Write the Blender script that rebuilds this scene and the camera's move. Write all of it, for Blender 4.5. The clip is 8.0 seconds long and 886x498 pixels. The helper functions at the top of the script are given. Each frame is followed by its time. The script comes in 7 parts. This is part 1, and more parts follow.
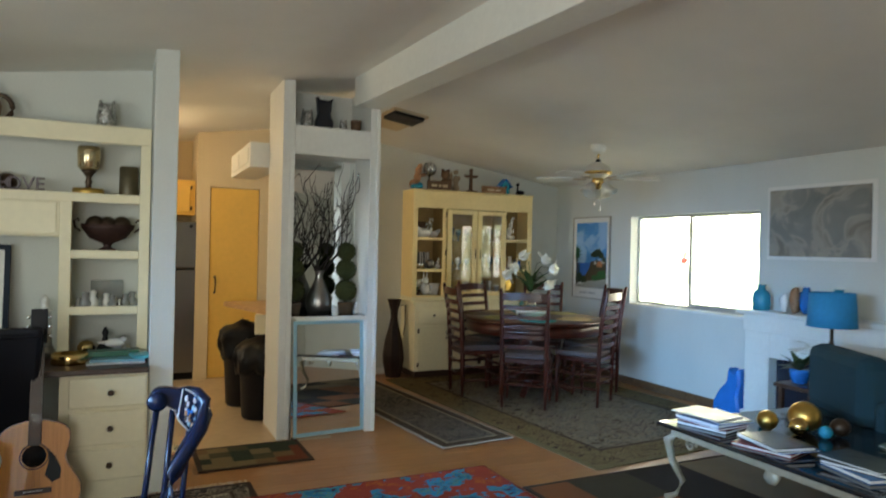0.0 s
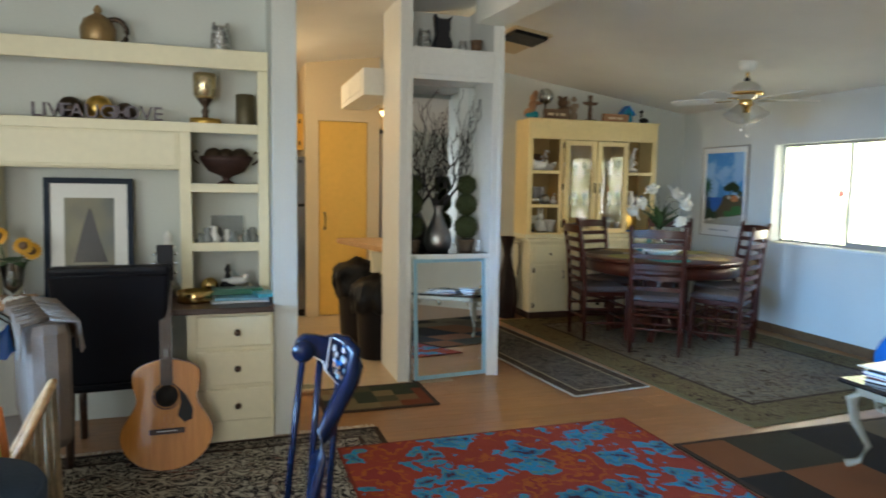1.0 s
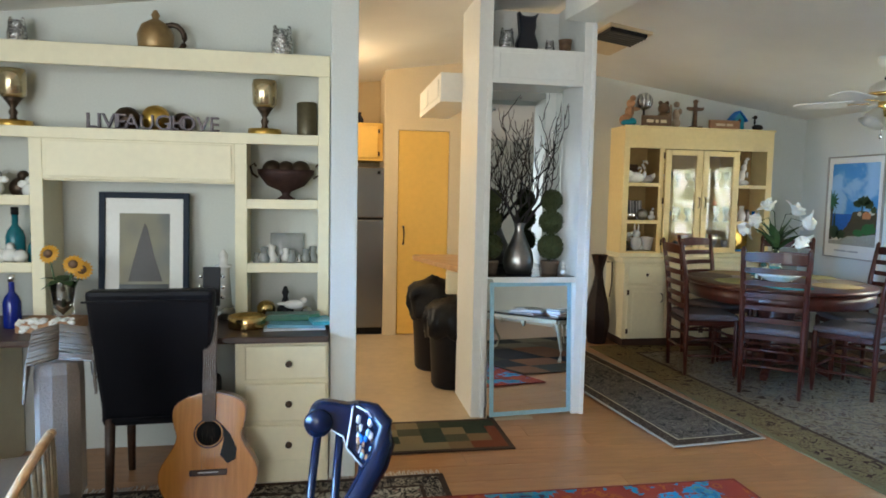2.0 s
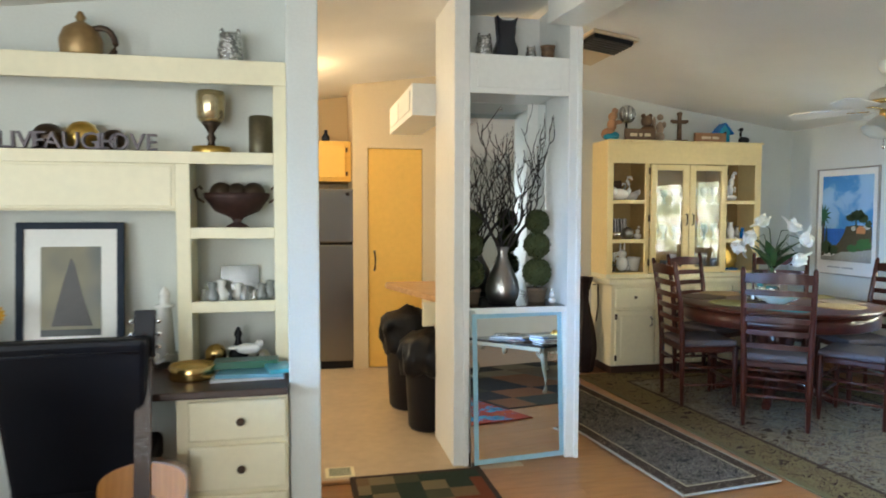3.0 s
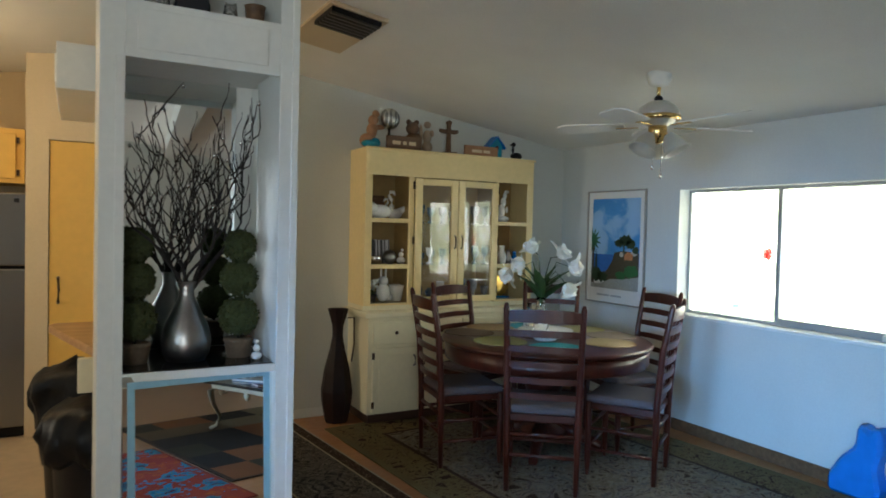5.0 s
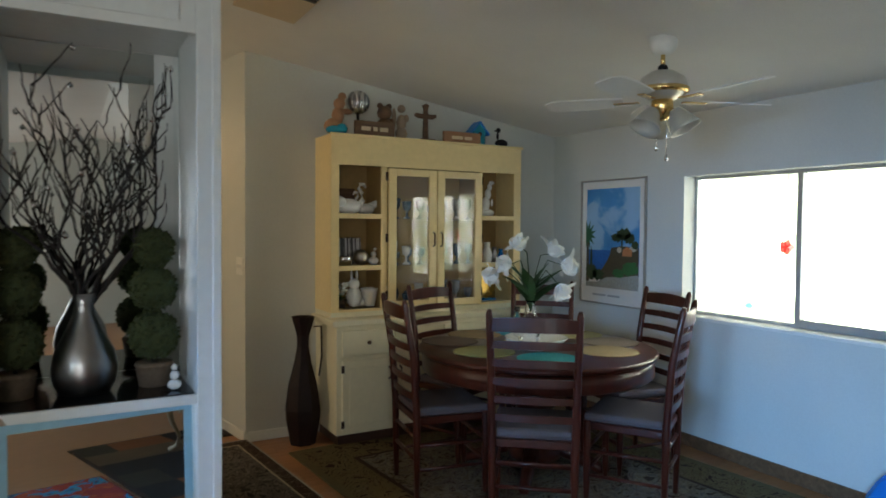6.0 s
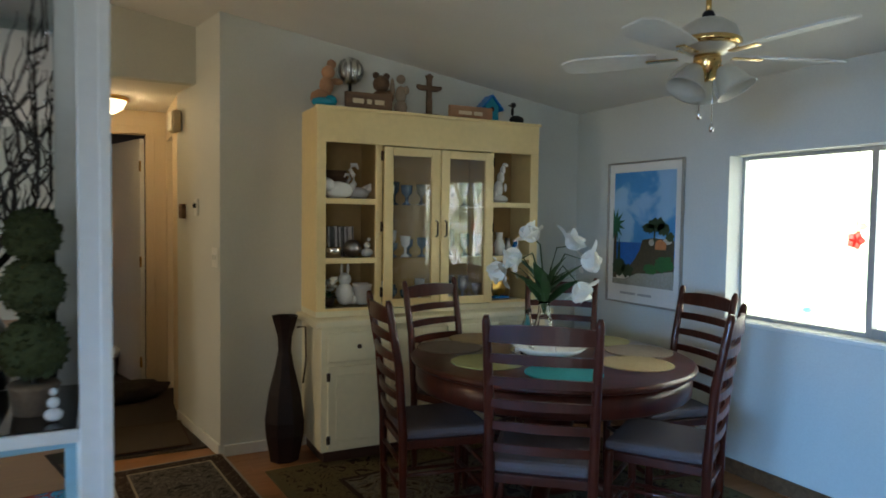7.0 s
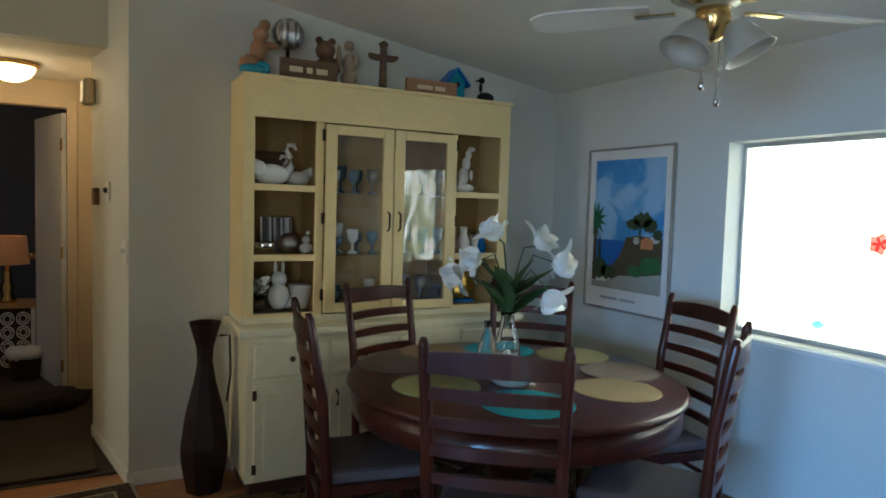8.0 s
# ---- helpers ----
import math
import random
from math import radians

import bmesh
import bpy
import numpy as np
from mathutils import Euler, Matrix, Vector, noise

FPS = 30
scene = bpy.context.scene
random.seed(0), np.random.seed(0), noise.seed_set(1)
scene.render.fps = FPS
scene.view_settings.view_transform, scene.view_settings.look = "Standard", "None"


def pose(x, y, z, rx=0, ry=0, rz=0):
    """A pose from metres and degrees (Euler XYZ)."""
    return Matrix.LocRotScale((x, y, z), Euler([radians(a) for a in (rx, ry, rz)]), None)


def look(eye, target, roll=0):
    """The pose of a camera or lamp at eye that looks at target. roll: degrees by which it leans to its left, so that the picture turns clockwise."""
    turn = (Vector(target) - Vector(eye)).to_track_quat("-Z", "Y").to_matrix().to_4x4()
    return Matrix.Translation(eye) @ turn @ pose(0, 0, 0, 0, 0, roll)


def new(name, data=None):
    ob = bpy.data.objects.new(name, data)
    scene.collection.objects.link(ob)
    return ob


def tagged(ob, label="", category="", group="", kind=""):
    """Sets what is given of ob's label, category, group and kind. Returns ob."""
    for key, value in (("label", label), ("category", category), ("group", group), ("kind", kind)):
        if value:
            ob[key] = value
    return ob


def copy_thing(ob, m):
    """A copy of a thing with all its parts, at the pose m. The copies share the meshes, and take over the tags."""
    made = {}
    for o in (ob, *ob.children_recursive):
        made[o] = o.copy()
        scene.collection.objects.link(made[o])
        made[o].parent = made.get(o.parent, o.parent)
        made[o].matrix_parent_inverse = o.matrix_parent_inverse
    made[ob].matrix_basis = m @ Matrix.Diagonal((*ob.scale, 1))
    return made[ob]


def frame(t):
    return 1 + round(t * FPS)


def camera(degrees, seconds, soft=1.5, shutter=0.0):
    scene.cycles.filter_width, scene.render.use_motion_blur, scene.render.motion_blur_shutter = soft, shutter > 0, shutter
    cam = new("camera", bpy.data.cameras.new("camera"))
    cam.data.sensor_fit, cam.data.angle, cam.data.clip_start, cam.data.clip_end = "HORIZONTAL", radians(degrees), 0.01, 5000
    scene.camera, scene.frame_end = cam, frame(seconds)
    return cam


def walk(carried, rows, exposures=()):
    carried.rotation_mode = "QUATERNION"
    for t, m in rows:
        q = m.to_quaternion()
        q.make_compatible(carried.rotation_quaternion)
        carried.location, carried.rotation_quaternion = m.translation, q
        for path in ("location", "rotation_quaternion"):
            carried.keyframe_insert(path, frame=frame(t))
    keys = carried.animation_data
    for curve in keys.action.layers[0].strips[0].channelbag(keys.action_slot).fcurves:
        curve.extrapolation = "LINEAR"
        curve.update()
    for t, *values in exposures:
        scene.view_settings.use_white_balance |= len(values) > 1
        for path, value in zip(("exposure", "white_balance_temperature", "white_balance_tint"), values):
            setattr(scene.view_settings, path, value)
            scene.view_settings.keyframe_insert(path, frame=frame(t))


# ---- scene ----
cam = camera(67.0, 8.0, 1.7, 0.5)
PATH = [
    (0, (-0.418, 0.207, 1.43), (0.434, 2.016, 1.432), 1.3),
    (0.5, (-0.459, 0.467, 1.402), (0.324, 2.303, 1.276), 1.4),
    (1, (-0.513, 0.667, 1.389), (0.092, 2.564, 1.201), 0.9),
    (1.5, (-0.439, 0.855, 1.414), (-0.059, 2.814, 1.288), 1.3),
    (1.7, (-0.322, 0.947, 1.424), (0.006, 2.913, 1.257), 1.4),
    (2.8, (-0.276, 1.418, 1.442), (0.122, 3.372, 1.293), 0.1),
    (3, (-0.242, 1.515, 1.448), (0.174, 3.468, 1.34), 0.1),
    (3.5, (-0.067, 1.742, 1.47), (0.5, 3.657, 1.371), 0.9),
    (4, (0.121, 2.01, 1.477), (1.0, 3.806, 1.424), 0.3),
    (4.5, (0.31, 2.202, 1.47), (1.257, 3.962, 1.385), 0.1),
    (5, (0.528, 2.356, 1.492), (1.491, 4.108, 1.433), 1.4),
    (5.2, (0.607, 2.456, 1.483), (1.565, 4.21, 1.402), 1.7),
    (6.3, (1.013, 2.927, 1.476), (2.002, 4.664, 1.414), 0.2),
    (6.5, (1.106, 3.019, 1.467), (2.074, 4.768, 1.388), 1.0),
    (7, (1.338, 3.25, 1.457), (2.24, 5.032, 1.365), 0.8),
    (7.5, (1.561, 3.51, 1.464), (2.533, 5.252, 1.326), 0.1),
    (8, (1.756, 3.698, 1.475), (2.7, 5.457, 1.351), 1.7),
]
EXPOSURES = [
    (0, -0.14, 7350, 9), (1, 0.08, 7150, 11), (1.5, 0.28, 6700, 11), (3, 0.68, 6850, 11), (3.5, 0.64, 6850, 11), (4, 0.28, 6600, 9),
    (4.5, 0.03, 6500, 8), (5, -0.16, 6500, 9), (6.5, -0.44, 6700, 11), (7, -0.44, 6400, 9), (8, -0.43, 6000, 7),
]
walk(cam, [(t, look(eye, target, roll)) for t, eye, target, roll in PATH], EXPOSURES)

# ---- light ----
world = bpy.data.worlds.new("sky")
scene.world = world
world.use_nodes = True
wn = world.node_tree.nodes
sky = wn.new("ShaderNodeTexSky")
sky.sky_type, sky.sun_disc = "NISHITA", False
sky.sun_elevation, sky.sun_rotation = radians(63), radians(180)
world.node_tree.links.new(sky.outputs[0], wn["Background"].inputs[0])
wn["Background"].inputs[1].default_value = 0.12
sun_data = bpy.data.lights.new("sun", "SUN")
sun_data.energy, sun_data.angle, sun_data.color = 3.0, radians(0.5), (1, 0.95, 0.86)
sun = new("sun", sun_data)
sun.matrix_world = look((0, -4, 8), (0, 0, 0))


def area_lamp(name, eye, target, w, h, watts, color):
    d = bpy.data.lights.new(name, "AREA")
    d.shape, d.size, d.size_y, d.energy, d.color = "RECTANGLE", w, h, watts, color
    ob = new(name, d)
    ob.matrix_world = look(eye, target)
    return ob


def bulb(name, place, watts, color, size=0.05):
    d = bpy.data.lights.new(name, "POINT")
    d.energy, d.color, d.shadow_soft_size = watts, color, size
    ob = new(name, d)
    ob.location = place
    return ob


# Fill from the south, through a patio door that is only assumed.
area_lamp("south_fill_light", (-1.8, -2.55, 1.2), (1.5, 4, 1.0), 1.55, 2.0, 88, (0.84, 0.93, 1.0))
# Daylight from an assumed west window, out of view.
area_lamp("west_window_light", (-2.80, 1.5, 1.45), (3, 1.9, 1.0), 2.4, 1.1, 46, (0.74, 0.92, 1.0))
# Narrow blue beam added to tint the lower east wall and nearby floor.
west_beam = area_lamp("west_beam_light", (-2.84, 1.5, 1.45), (4.5, 5.1, 0.0), 2.4, 1.1, 32, (0.19, 0.49, 1.0))
west_beam.data.spread = radians(34)
# Warm fill added to brighten the kitchen, from an unseen opening.
area_lamp("west_kitchen_fill", (-2.62, 6.6, 1.5), (2, 6.6, 1.4), 1.1, 1.0, 25, (1.0, 0.88, 0.68))
bulb("kitchen_bulb", (-0.40, 6.75, 2.33), 15, (1.0, 0.72, 0.40), 0.12)
bulb("hall_bulb", (1.36, 8.68, 2.17), 9, (1.0, 0.72, 0.38), 0.06)
bulb("bedroom_bulb", (1.19, 10.26, 1.02), 5, (1.0, 0.6, 0.3), 0.05)
scene.view_settings.exposure = 0.0


# ---- materials ----
def mat(name, color, rough=0.5, metal=0.0, vary=0.12, grain=40.0, bump=0.15, coat=0.0, stain=2.5, spec=0.5):
    m = bpy.data.materials.new(name)
    m.use_nodes = True
    nt = m.node_tree
    b = nt.nodes["Principled BSDF"]
    b.inputs["Roughness"].default_value, b.inputs["Metallic"].default_value = rough, metal
    b.inputs["Coat Weight"].default_value = coat
    b.inputs["Specular IOR Level"].default_value = spec
    tc = nt.nodes.new("ShaderNodeTexCoord")
    n1, n2 = nt.nodes.new("ShaderNodeTexNoise"), nt.nodes.new("ShaderNodeTexNoise")
    n1.inputs["Scale"].default_value, n2.inputs["Scale"].default_value = grain, stain
    n1.inputs["Detail"].default_value, n2.inputs["Detail"].default_value = 4, 3
    add = nt.nodes.new("ShaderNodeMath")
    add.operation = "ADD"
    ramp = nt.nodes.new("ShaderNodeMapRange")
    ramp.inputs[1].default_value, ramp.inputs[2].default_value = 0.6, 1.4
    ramp.inputs[3].default_value, ramp.inputs[4].default_value = 1 - vary, 1 + vary
    mul = nt.nodes.new("ShaderNodeVectorMath")
    mul.operation = "SCALE"
    mul.inputs[0].default_value = color
    for n in (n1, n2):
        nt.links.new(tc.outputs["Object"], n.inputs["Vector"])
    nt.links.new(n1.outputs[0], add.inputs[0])
    nt.links.new(n2.outputs[0], add.inputs[1])
    nt.links.new(add.outputs[0], ramp.inputs[0])
    nt.links.new(ramp.outputs[0], mul.inputs["Scale"])
    nt.links.new(mul.outputs[0], b.inputs["Base Color"])
    if bump:
        bp = nt.nodes.new("ShaderNodeBump")
        bp.inputs["Strength"].default_value, bp.inputs["Distance"].default_value = bump, 0.004
        nt.links.new(n1.outputs[0], bp.inputs["Height"])
        nt.links.new(bp.outputs[0], b.inputs["Normal"])
    return m


def wood(name, dark, light, rough=0.35, stretch=(1, 12, 12), scale=3.0, coat=0.0):
    m = mat(name, light, rough, coat=coat)
    nt = m.node_tree
    b = nt.nodes["Principled BSDF"]
    tc = nt.nodes.new("ShaderNodeTexCoord")
    mp = nt.nodes.new("ShaderNodeMapping")
    mp.inputs["Scale"].default_value = stretch
    ns = nt.nodes.new("ShaderNodeTexNoise")
    ns.inputs["Scale"].default_value, ns.inputs["Detail"].default_value, ns.inputs["Distortion"].default_value = scale, 6, 0.6
    cr = nt.nodes.new("ShaderNodeValToRGB")
    cr.color_ramp.elements[0].position, cr.color_ramp.elements[1].position = 0.3, 0.72
    cr.color_ramp.elements[0].color, cr.color_ramp.elements[1].color = (*dark, 1), (*light, 1)
    nt.links.new(tc.outputs["Object"], mp.inputs[0])
    nt.links.new(mp.outputs[0], ns.inputs["Vector"])
    nt.links.new(ns.outputs[0], cr.inputs[0])
    nt.links.new(cr.outputs[0], b.inputs["Base Color"])
    return m


def glow(name, color, strength):
    m = bpy.data.materials.new(name)
    m.use_nodes = True
    b = m.node_tree.nodes["Principled BSDF"]
    b.inputs["Base Color"].default_value = (*color, 1)
    b.inputs["Emission Color"].default_value = (*color, 1)
    b.inputs["Emission Strength"].default_value = strength
    return m


def glass_mat(name, tint=(1, 1, 1), rough=0.0, ior=1.45, alpha=1.0):
    m = bpy.data.materials.new(name)
    m.use_nodes = True
    b = m.node_tree.nodes["Principled BSDF"]
    b.inputs["Base Color"].default_value = (*tint, 1)
    b.inputs["Roughness"].default_value, b.inputs["Transmission Weight"].default_value = rough, 1.0
    b.inputs["IOR"].default_value = ior
    return m


WHITE = mat("white_wall_paint", (0.64, 0.66, 0.62), 0.65, vary=0.05, grain=90, bump=0.25)
CEIL = mat("ceiling_texture_paint", (0.84, 0.83, 0.785), 0.8, vary=0.05, grain=120, bump=0.6)
TRIM = mat("white_gloss_trim", (0.78, 0.79, 0.75), 0.35, vary=0.05, grain=30, bump=0.08)
CREAM = mat("cream_painted_wood", (0.86, 0.68, 0.34), 0.4, vary=0.06, grain=25, bump=0.08)
CREAM2 = mat("ivory_painted_wood", (0.82, 0.75, 0.53), 0.42, vary=0.05, grain=25, bump=0.08)
# Hutch back, dividers and shelves: under half the cream's colour values.
CREAMIN = mat("darker_cabinet_inside", (0.42, 0.28, 0.11), 0.6, vary=0.1, grain=20, bump=0.1)
YELLOW = mat("yellow_kitchen_paint", (0.80, 0.50, 0.12), 0.42, vary=0.06, grain=20, bump=0.08)
TAN = mat("tan_wall_paint", (0.68, 0.56, 0.38), 0.7, vary=0.05, grain=80, bump=0.2)
LAMINATE = wood("orange_laminate", (0.30, 0.130, 0.048), (0.41, 0.190, 0.075), 0.3, (1.2, 9, 1), 4.0)
VINYL = mat("beige_vinyl", (0.50, 0.38, 0.25), 0.35, vary=0.14, grain=14, bump=0.08)
BASEB = wood("brown_baseboard", (0.10, 0.05, 0.025), (0.19, 0.10, 0.05), 0.45)
CHERRY = wood("cherry_wood", (0.034, 0.007, 0.004), (0.070, 0.014, 0.007), 0.28, (3, 3, 0.6), 6.0, coat=0.12)
CHERRY.node_tree.nodes["Principled BSDF"].inputs["Specular IOR Level"].default_value = 0.3
DARKW = wood("dark_wood", (0.03, 0.014, 0.009), (0.07, 0.032, 0.02), 0.4)
OAK = wood("butcher_block", (0.36, 0.19, 0.08), (0.55, 0.33, 0.16), 0.4)
CUSHION = mat("mauve_grey_upholstery", (0.10, 0.078, 0.08), 0.9, vary=0.15, grain=220, bump=0.5)
STEEL = mat("brushed_stainless", (0.24, 0.24, 0.245), 0.26, 1.0, vary=0.08, grain=60, bump=0.05)
CHROME = mat("polished_chrome", (0.75, 0.75, 0.75), 0.08, 1.0, vary=0.02, bump=0)
BRASS = mat("polished_brass", (0.72, 0.50, 0.20), 0.2, 1.0, vary=0.08, bump=0.05)
GOLD = mat("worn_gold_leaf", (0.68, 0.44, 0.12), 0.34, 1.0, vary=0.2, bump=0.2)
BRONZE = mat("dark_bronze", (0.07, 0.045, 0.03), 0.4, 0.7, vary=0.2, bump=0.2)
BLACK = mat("black_plastic", (0.008, 0.008, 0.010), 0.45, vary=0.2, bump=0.1, spec=0.25)
LEATHER = mat("black_leather", (0.006, 0.006, 0.009), 0.5, vary=0.2, grain=160, bump=0.3, spec=0.2)
MIRROR = mat("mirror_silvering", (0.84, 0.88, 0.87), 0.015, 1.0, vary=0.01, bump=0)
GLASS = glass_mat("clear_glass")
PALEBLUE = mat("pale_blue_paint", (0.28, 0.50, 0.60), 0.45, vary=0.12, grain=30, bump=0.2)
BLUE = mat("glossy_blue_glaze", (0.01, 0.20, 0.62), 0.25, vary=0.15, grain=12, bump=0.1)
TEAL = mat("teal_glaze", (0.012, 0.27, 0.40), 0.25, vary=0.2, grain=12, bump=0.1)
NAVY = mat("navy_lacquer", (0.003, 0.008, 0.026), 0.26, vary=0.2, bump=0.05, spec=0.32)
PORCELAIN = mat("white_porcelain", (0.80, 0.79, 0.76), 0.15, vary=0.03, bump=0.03)
PEWTER = mat("pewter", (0.36, 0.35, 0.34), 0.3, 1.0, vary=0.12, grain=25, bump=0.2)
LEAF = mat("dark_green_leaf", (0.035, 0.085, 0.022), 0.55, vary=0.4, grain=30, bump=0.3)
TOPIARY = mat("dry_boxwood", (0.055, 0.070, 0.022), 0.9, vary=0.45, grain=90, bump=1.0)
TWIG = mat("black_twig", (0.020, 0.016, 0.014), 0.7, vary=0.3, bump=0.3)
PETAL = mat("white_petal", (0.88, 0.87, 0.80), 0.5, vary=0.06, bump=0.1)
TERRA = mat("terracotta_clay", (0.36, 0.19, 0.10), 0.7, vary=0.25, grain=25, bump=0.3)
BROWNWOOD = wood("carved_brown_wood", (0.08, 0.04, 0.02), (0.20, 0.11, 0.055), 0.55)
PAPER = mat("white_paper", (0.78, 0.78, 0.76), 0.6, vary=0.04, bump=0.03)
FRAMEW = mat("white_frame", (0.78, 0.77, 0.73), 0.4, vary=0.04, bump=0.05)


# ---- building blocks ----
def bm_box(x0, y0, z0, x1, y1, z1, bevel=0.0, bm=None):
    bm = bm or bmesh.new()
    r = bmesh.ops.create_cube(bm, size=1, matrix=Matrix.Translation(((x0 + x1) / 2, (y0 + y1) / 2, (z0 + z1) / 2)) @ Matrix.Diagonal((abs(x1 - x0), abs(y1 - y0), abs(z1 - z0), 1)))
    if bevel:
        es = list({e for v in r["verts"] for e in v.link_edges})
        bmesh.ops.bevel(bm, geom=es, offset=bevel, segments=2, affect="EDGES", profile=0.5)
    return bm


def bm_lathe(profile, n=24, bm=None, at=(0, 0, 0), squash=1.0):
    """A turned shape from (radius, height) pairs."""
    bm = bm or bmesh.new()
    rings = []
    for r, z in profile:
        rings.append([bm.verts.new((at[0] + max(r, 1e-4) * math.cos(2 * math.pi * k / n), at[1] + squash * max(r, 1e-4) * math.sin(2 * math.pi * k / n), at[2] + z)) for k in range(n)])
    for a, b in zip(rings, rings[1:]):
        for k in range(n):
            f = bm.faces.new((a[k], a[(k + 1) % n], b[(k + 1) % n], b[k]))
            f.smooth = True
    bm.faces.new(rings[0][::-1])
    bm.faces.new(rings[-1])
    return bm


def bm_tube(points, radius, n=8, bm=None):
    """A round bar along points; radius is a number or one for each point."""
    bm = bm or bmesh.new()
    pts = [Vector(p) for p in points]
    rad = radius if isinstance(radius, (list, tuple)) else [radius] * len(pts)
    rings = []
    up = Vector((0, 0, 1))
    for i, p in enumerate(pts):
        d = (pts[min(i + 1, len(pts) - 1)] - pts[max(i - 1, 0)]).normalized()
        ref = up if abs(d.dot(up)) < 0.95 else Vector((1, 0, 0))
        u = d.cross(ref).normalized()
        v = d.cross(u)
        rings.append([bm.verts.new(p + rad[i] * (math.cos(2 * math.pi * k / n) * u + math.sin(2 * math.pi * k / n) * v)) for k in range(n)])
    for a, b in zip(rings, rings[1:]):
        for k in range(n):
            f = bm.faces.new((a[k], a[(k + 1) % n], b[(k + 1) % n], b[k]))
            f.smooth = True
    bm.faces.new(rings[0][::-1])
    bm.faces.new(rings[-1])
    return bm


def bm_ball(r, at=(0, 0, 0), scale=(1, 1, 1), bm=None, sub=3, rough=0.0, seed=0):
    bm = bm or bmesh.new()
    res = bmesh.ops.create_icosphere(bm, subdivisions=sub, radius=r)
    for v in res["verts"]:
        k = 1 + rough * noise.noise(v.co * (3 / r) + Vector((seed, seed, 0)))
        v.co = Vector((v.co.x * scale[0] * k + at[0], v.co.y * scale[1] * k + at[1], v.co.z * scale[2] * k + at[2]))
        for f in v.link_faces:
            f.smooth = True
    return bm


def bm_prism(outline, depth, bm=None, bevel=0.0):
    """An outline of (x, z) pairs pushed along y from 0 to depth."""
    bm = bm or bmesh.new()
    a = [bm.verts.new((x, 0, z)) for x, z in outline]
    f = bm.faces.new(a)
    ex = bmesh.ops.extrude_face_region(bm, geom=[f])
    for v in ex["geom"]:
        if isinstance(v, bmesh.types.BMVert):
            v.co.y += depth
    bmesh.ops.recalc_face_normals(bm, faces=bm.faces)
    if bevel:
        bmesh.ops.bevel(bm, geom=list(bm.edges), offset=bevel, segments=1, affect="EDGES")
    return bm


def mesh_of(name, bm, material):
    me = bpy.data.meshes.new(name)
    bmesh.ops.recalc_face_normals(bm, faces=bm.faces)
    bm.to_mesh(me)
    bm.free()
    me.materials.append(material)
    return me


def part(name, bm, material, parent=None, label=""):
    ob = new(name, mesh_of(name, bm, material))
    if parent is not None:
        ob.parent = parent
    if label:
        ob["label"] = label
    return ob


def thing(name, m, label, category, group="", kind=""):
    ob = new(name)
    ob.empty_display_size = 0.1
    ob.matrix_world = m
    return tagged(ob, label, category, group, kind)


def solid(name, bm, material, label, category, m=None, group="", kind=""):
    ob = part(name, bm, material)
    if m is not None:
        ob.matrix_world = m
    return tagged(ob, label, category, group, kind)


def struct(name, bm, material, label, category):
    return solid(name, bm, material, label, category, kind="structure")


# ---- the plan ----
EAST, NORTH, SOUTH, WEST = 4.585, 7.395, -2.6, -2.75
RIDGE_X, RIDGE_Z, FALL_E, FALL_W = 1.27, 2.75, 0.147, 0.138


def ceil_z(x):
    return RIDGE_Z - FALL_E * (x - RIDGE_X) if x > RIDGE_X else RIDGE_Z - FALL_W * (RIDGE_X - x)


def wall_x(name, x0, x1, y0, y1, holes, material, label, top=None):
    """A wall in a plane of x, with holes (y0, y1, z0, z1)."""
    bm = bmesh.new()
    ys = sorted({y0, y1, *[h[0] for h in holes], *[h[1] for h in holes]})
    t = top if top is not None else ceil_z((x0 + x1) / 2)
    for a, b in zip(ys, ys[1:]):
        spans = [(0.0, t)]
        for h in holes:
            if h[0] <= a and b <= h[1]:
                spans = [(0.0, h[2]), (h[3], t)]
        for z0, z1 in spans:
            if z1 - z0 > 0.001:
                bm_box(x0, a, z0, x1, b, z1, bm=bm)
    bmesh.ops.remove_doubles(bm, verts=bm.verts, dist=0.0005)
    return struct(name, bm, material, label, "wall")


def wall_y(name, x0, x1, y0, y1, holes, material, label, top=None):
    """A wall in a plane of y, with holes (x0, x1, z0, z1) and a top that follows the ceiling."""
    bm = bmesh.new()
    xs = sorted({x0, x1, *[h[0] for h in holes], *[h[1] for h in holes], *([RIDGE_X] if x0 < RIDGE_X < x1 else [])})
    for a, b in zip(xs, xs[1:]):
        ta, tb = (top, top) if top is not None else (ceil_z(a), ceil_z(b))
        zs = [((0, 0), (ta, tb))]
        for h in holes:
            if h[0] <= a and b <= h[1]:
                zs = [((0, 0), (h[2], h[2])), ((h[3], h[3]), (ta, tb))]
        for (la, lb), (ha, hb) in zs:
            if ha - la < 0.002:
                continue
            v = [bm.verts.new(p) for p in ((a, y0, la), (b, y0, lb), (b, y0, hb), (a, y0, ha), (a, y1, la), (b, y1, lb), (b, y1, hb), (a, y1, ha))]
            for q in ((0, 1, 2, 3), (7, 6, 5, 4), (0, 4, 5, 1), (1, 5, 6, 2), (2, 6, 7, 3), (3, 7, 4, 0)):
                bm.faces.new([v[k] for k in q])
    return struct(name, bm, material, label, "wall")


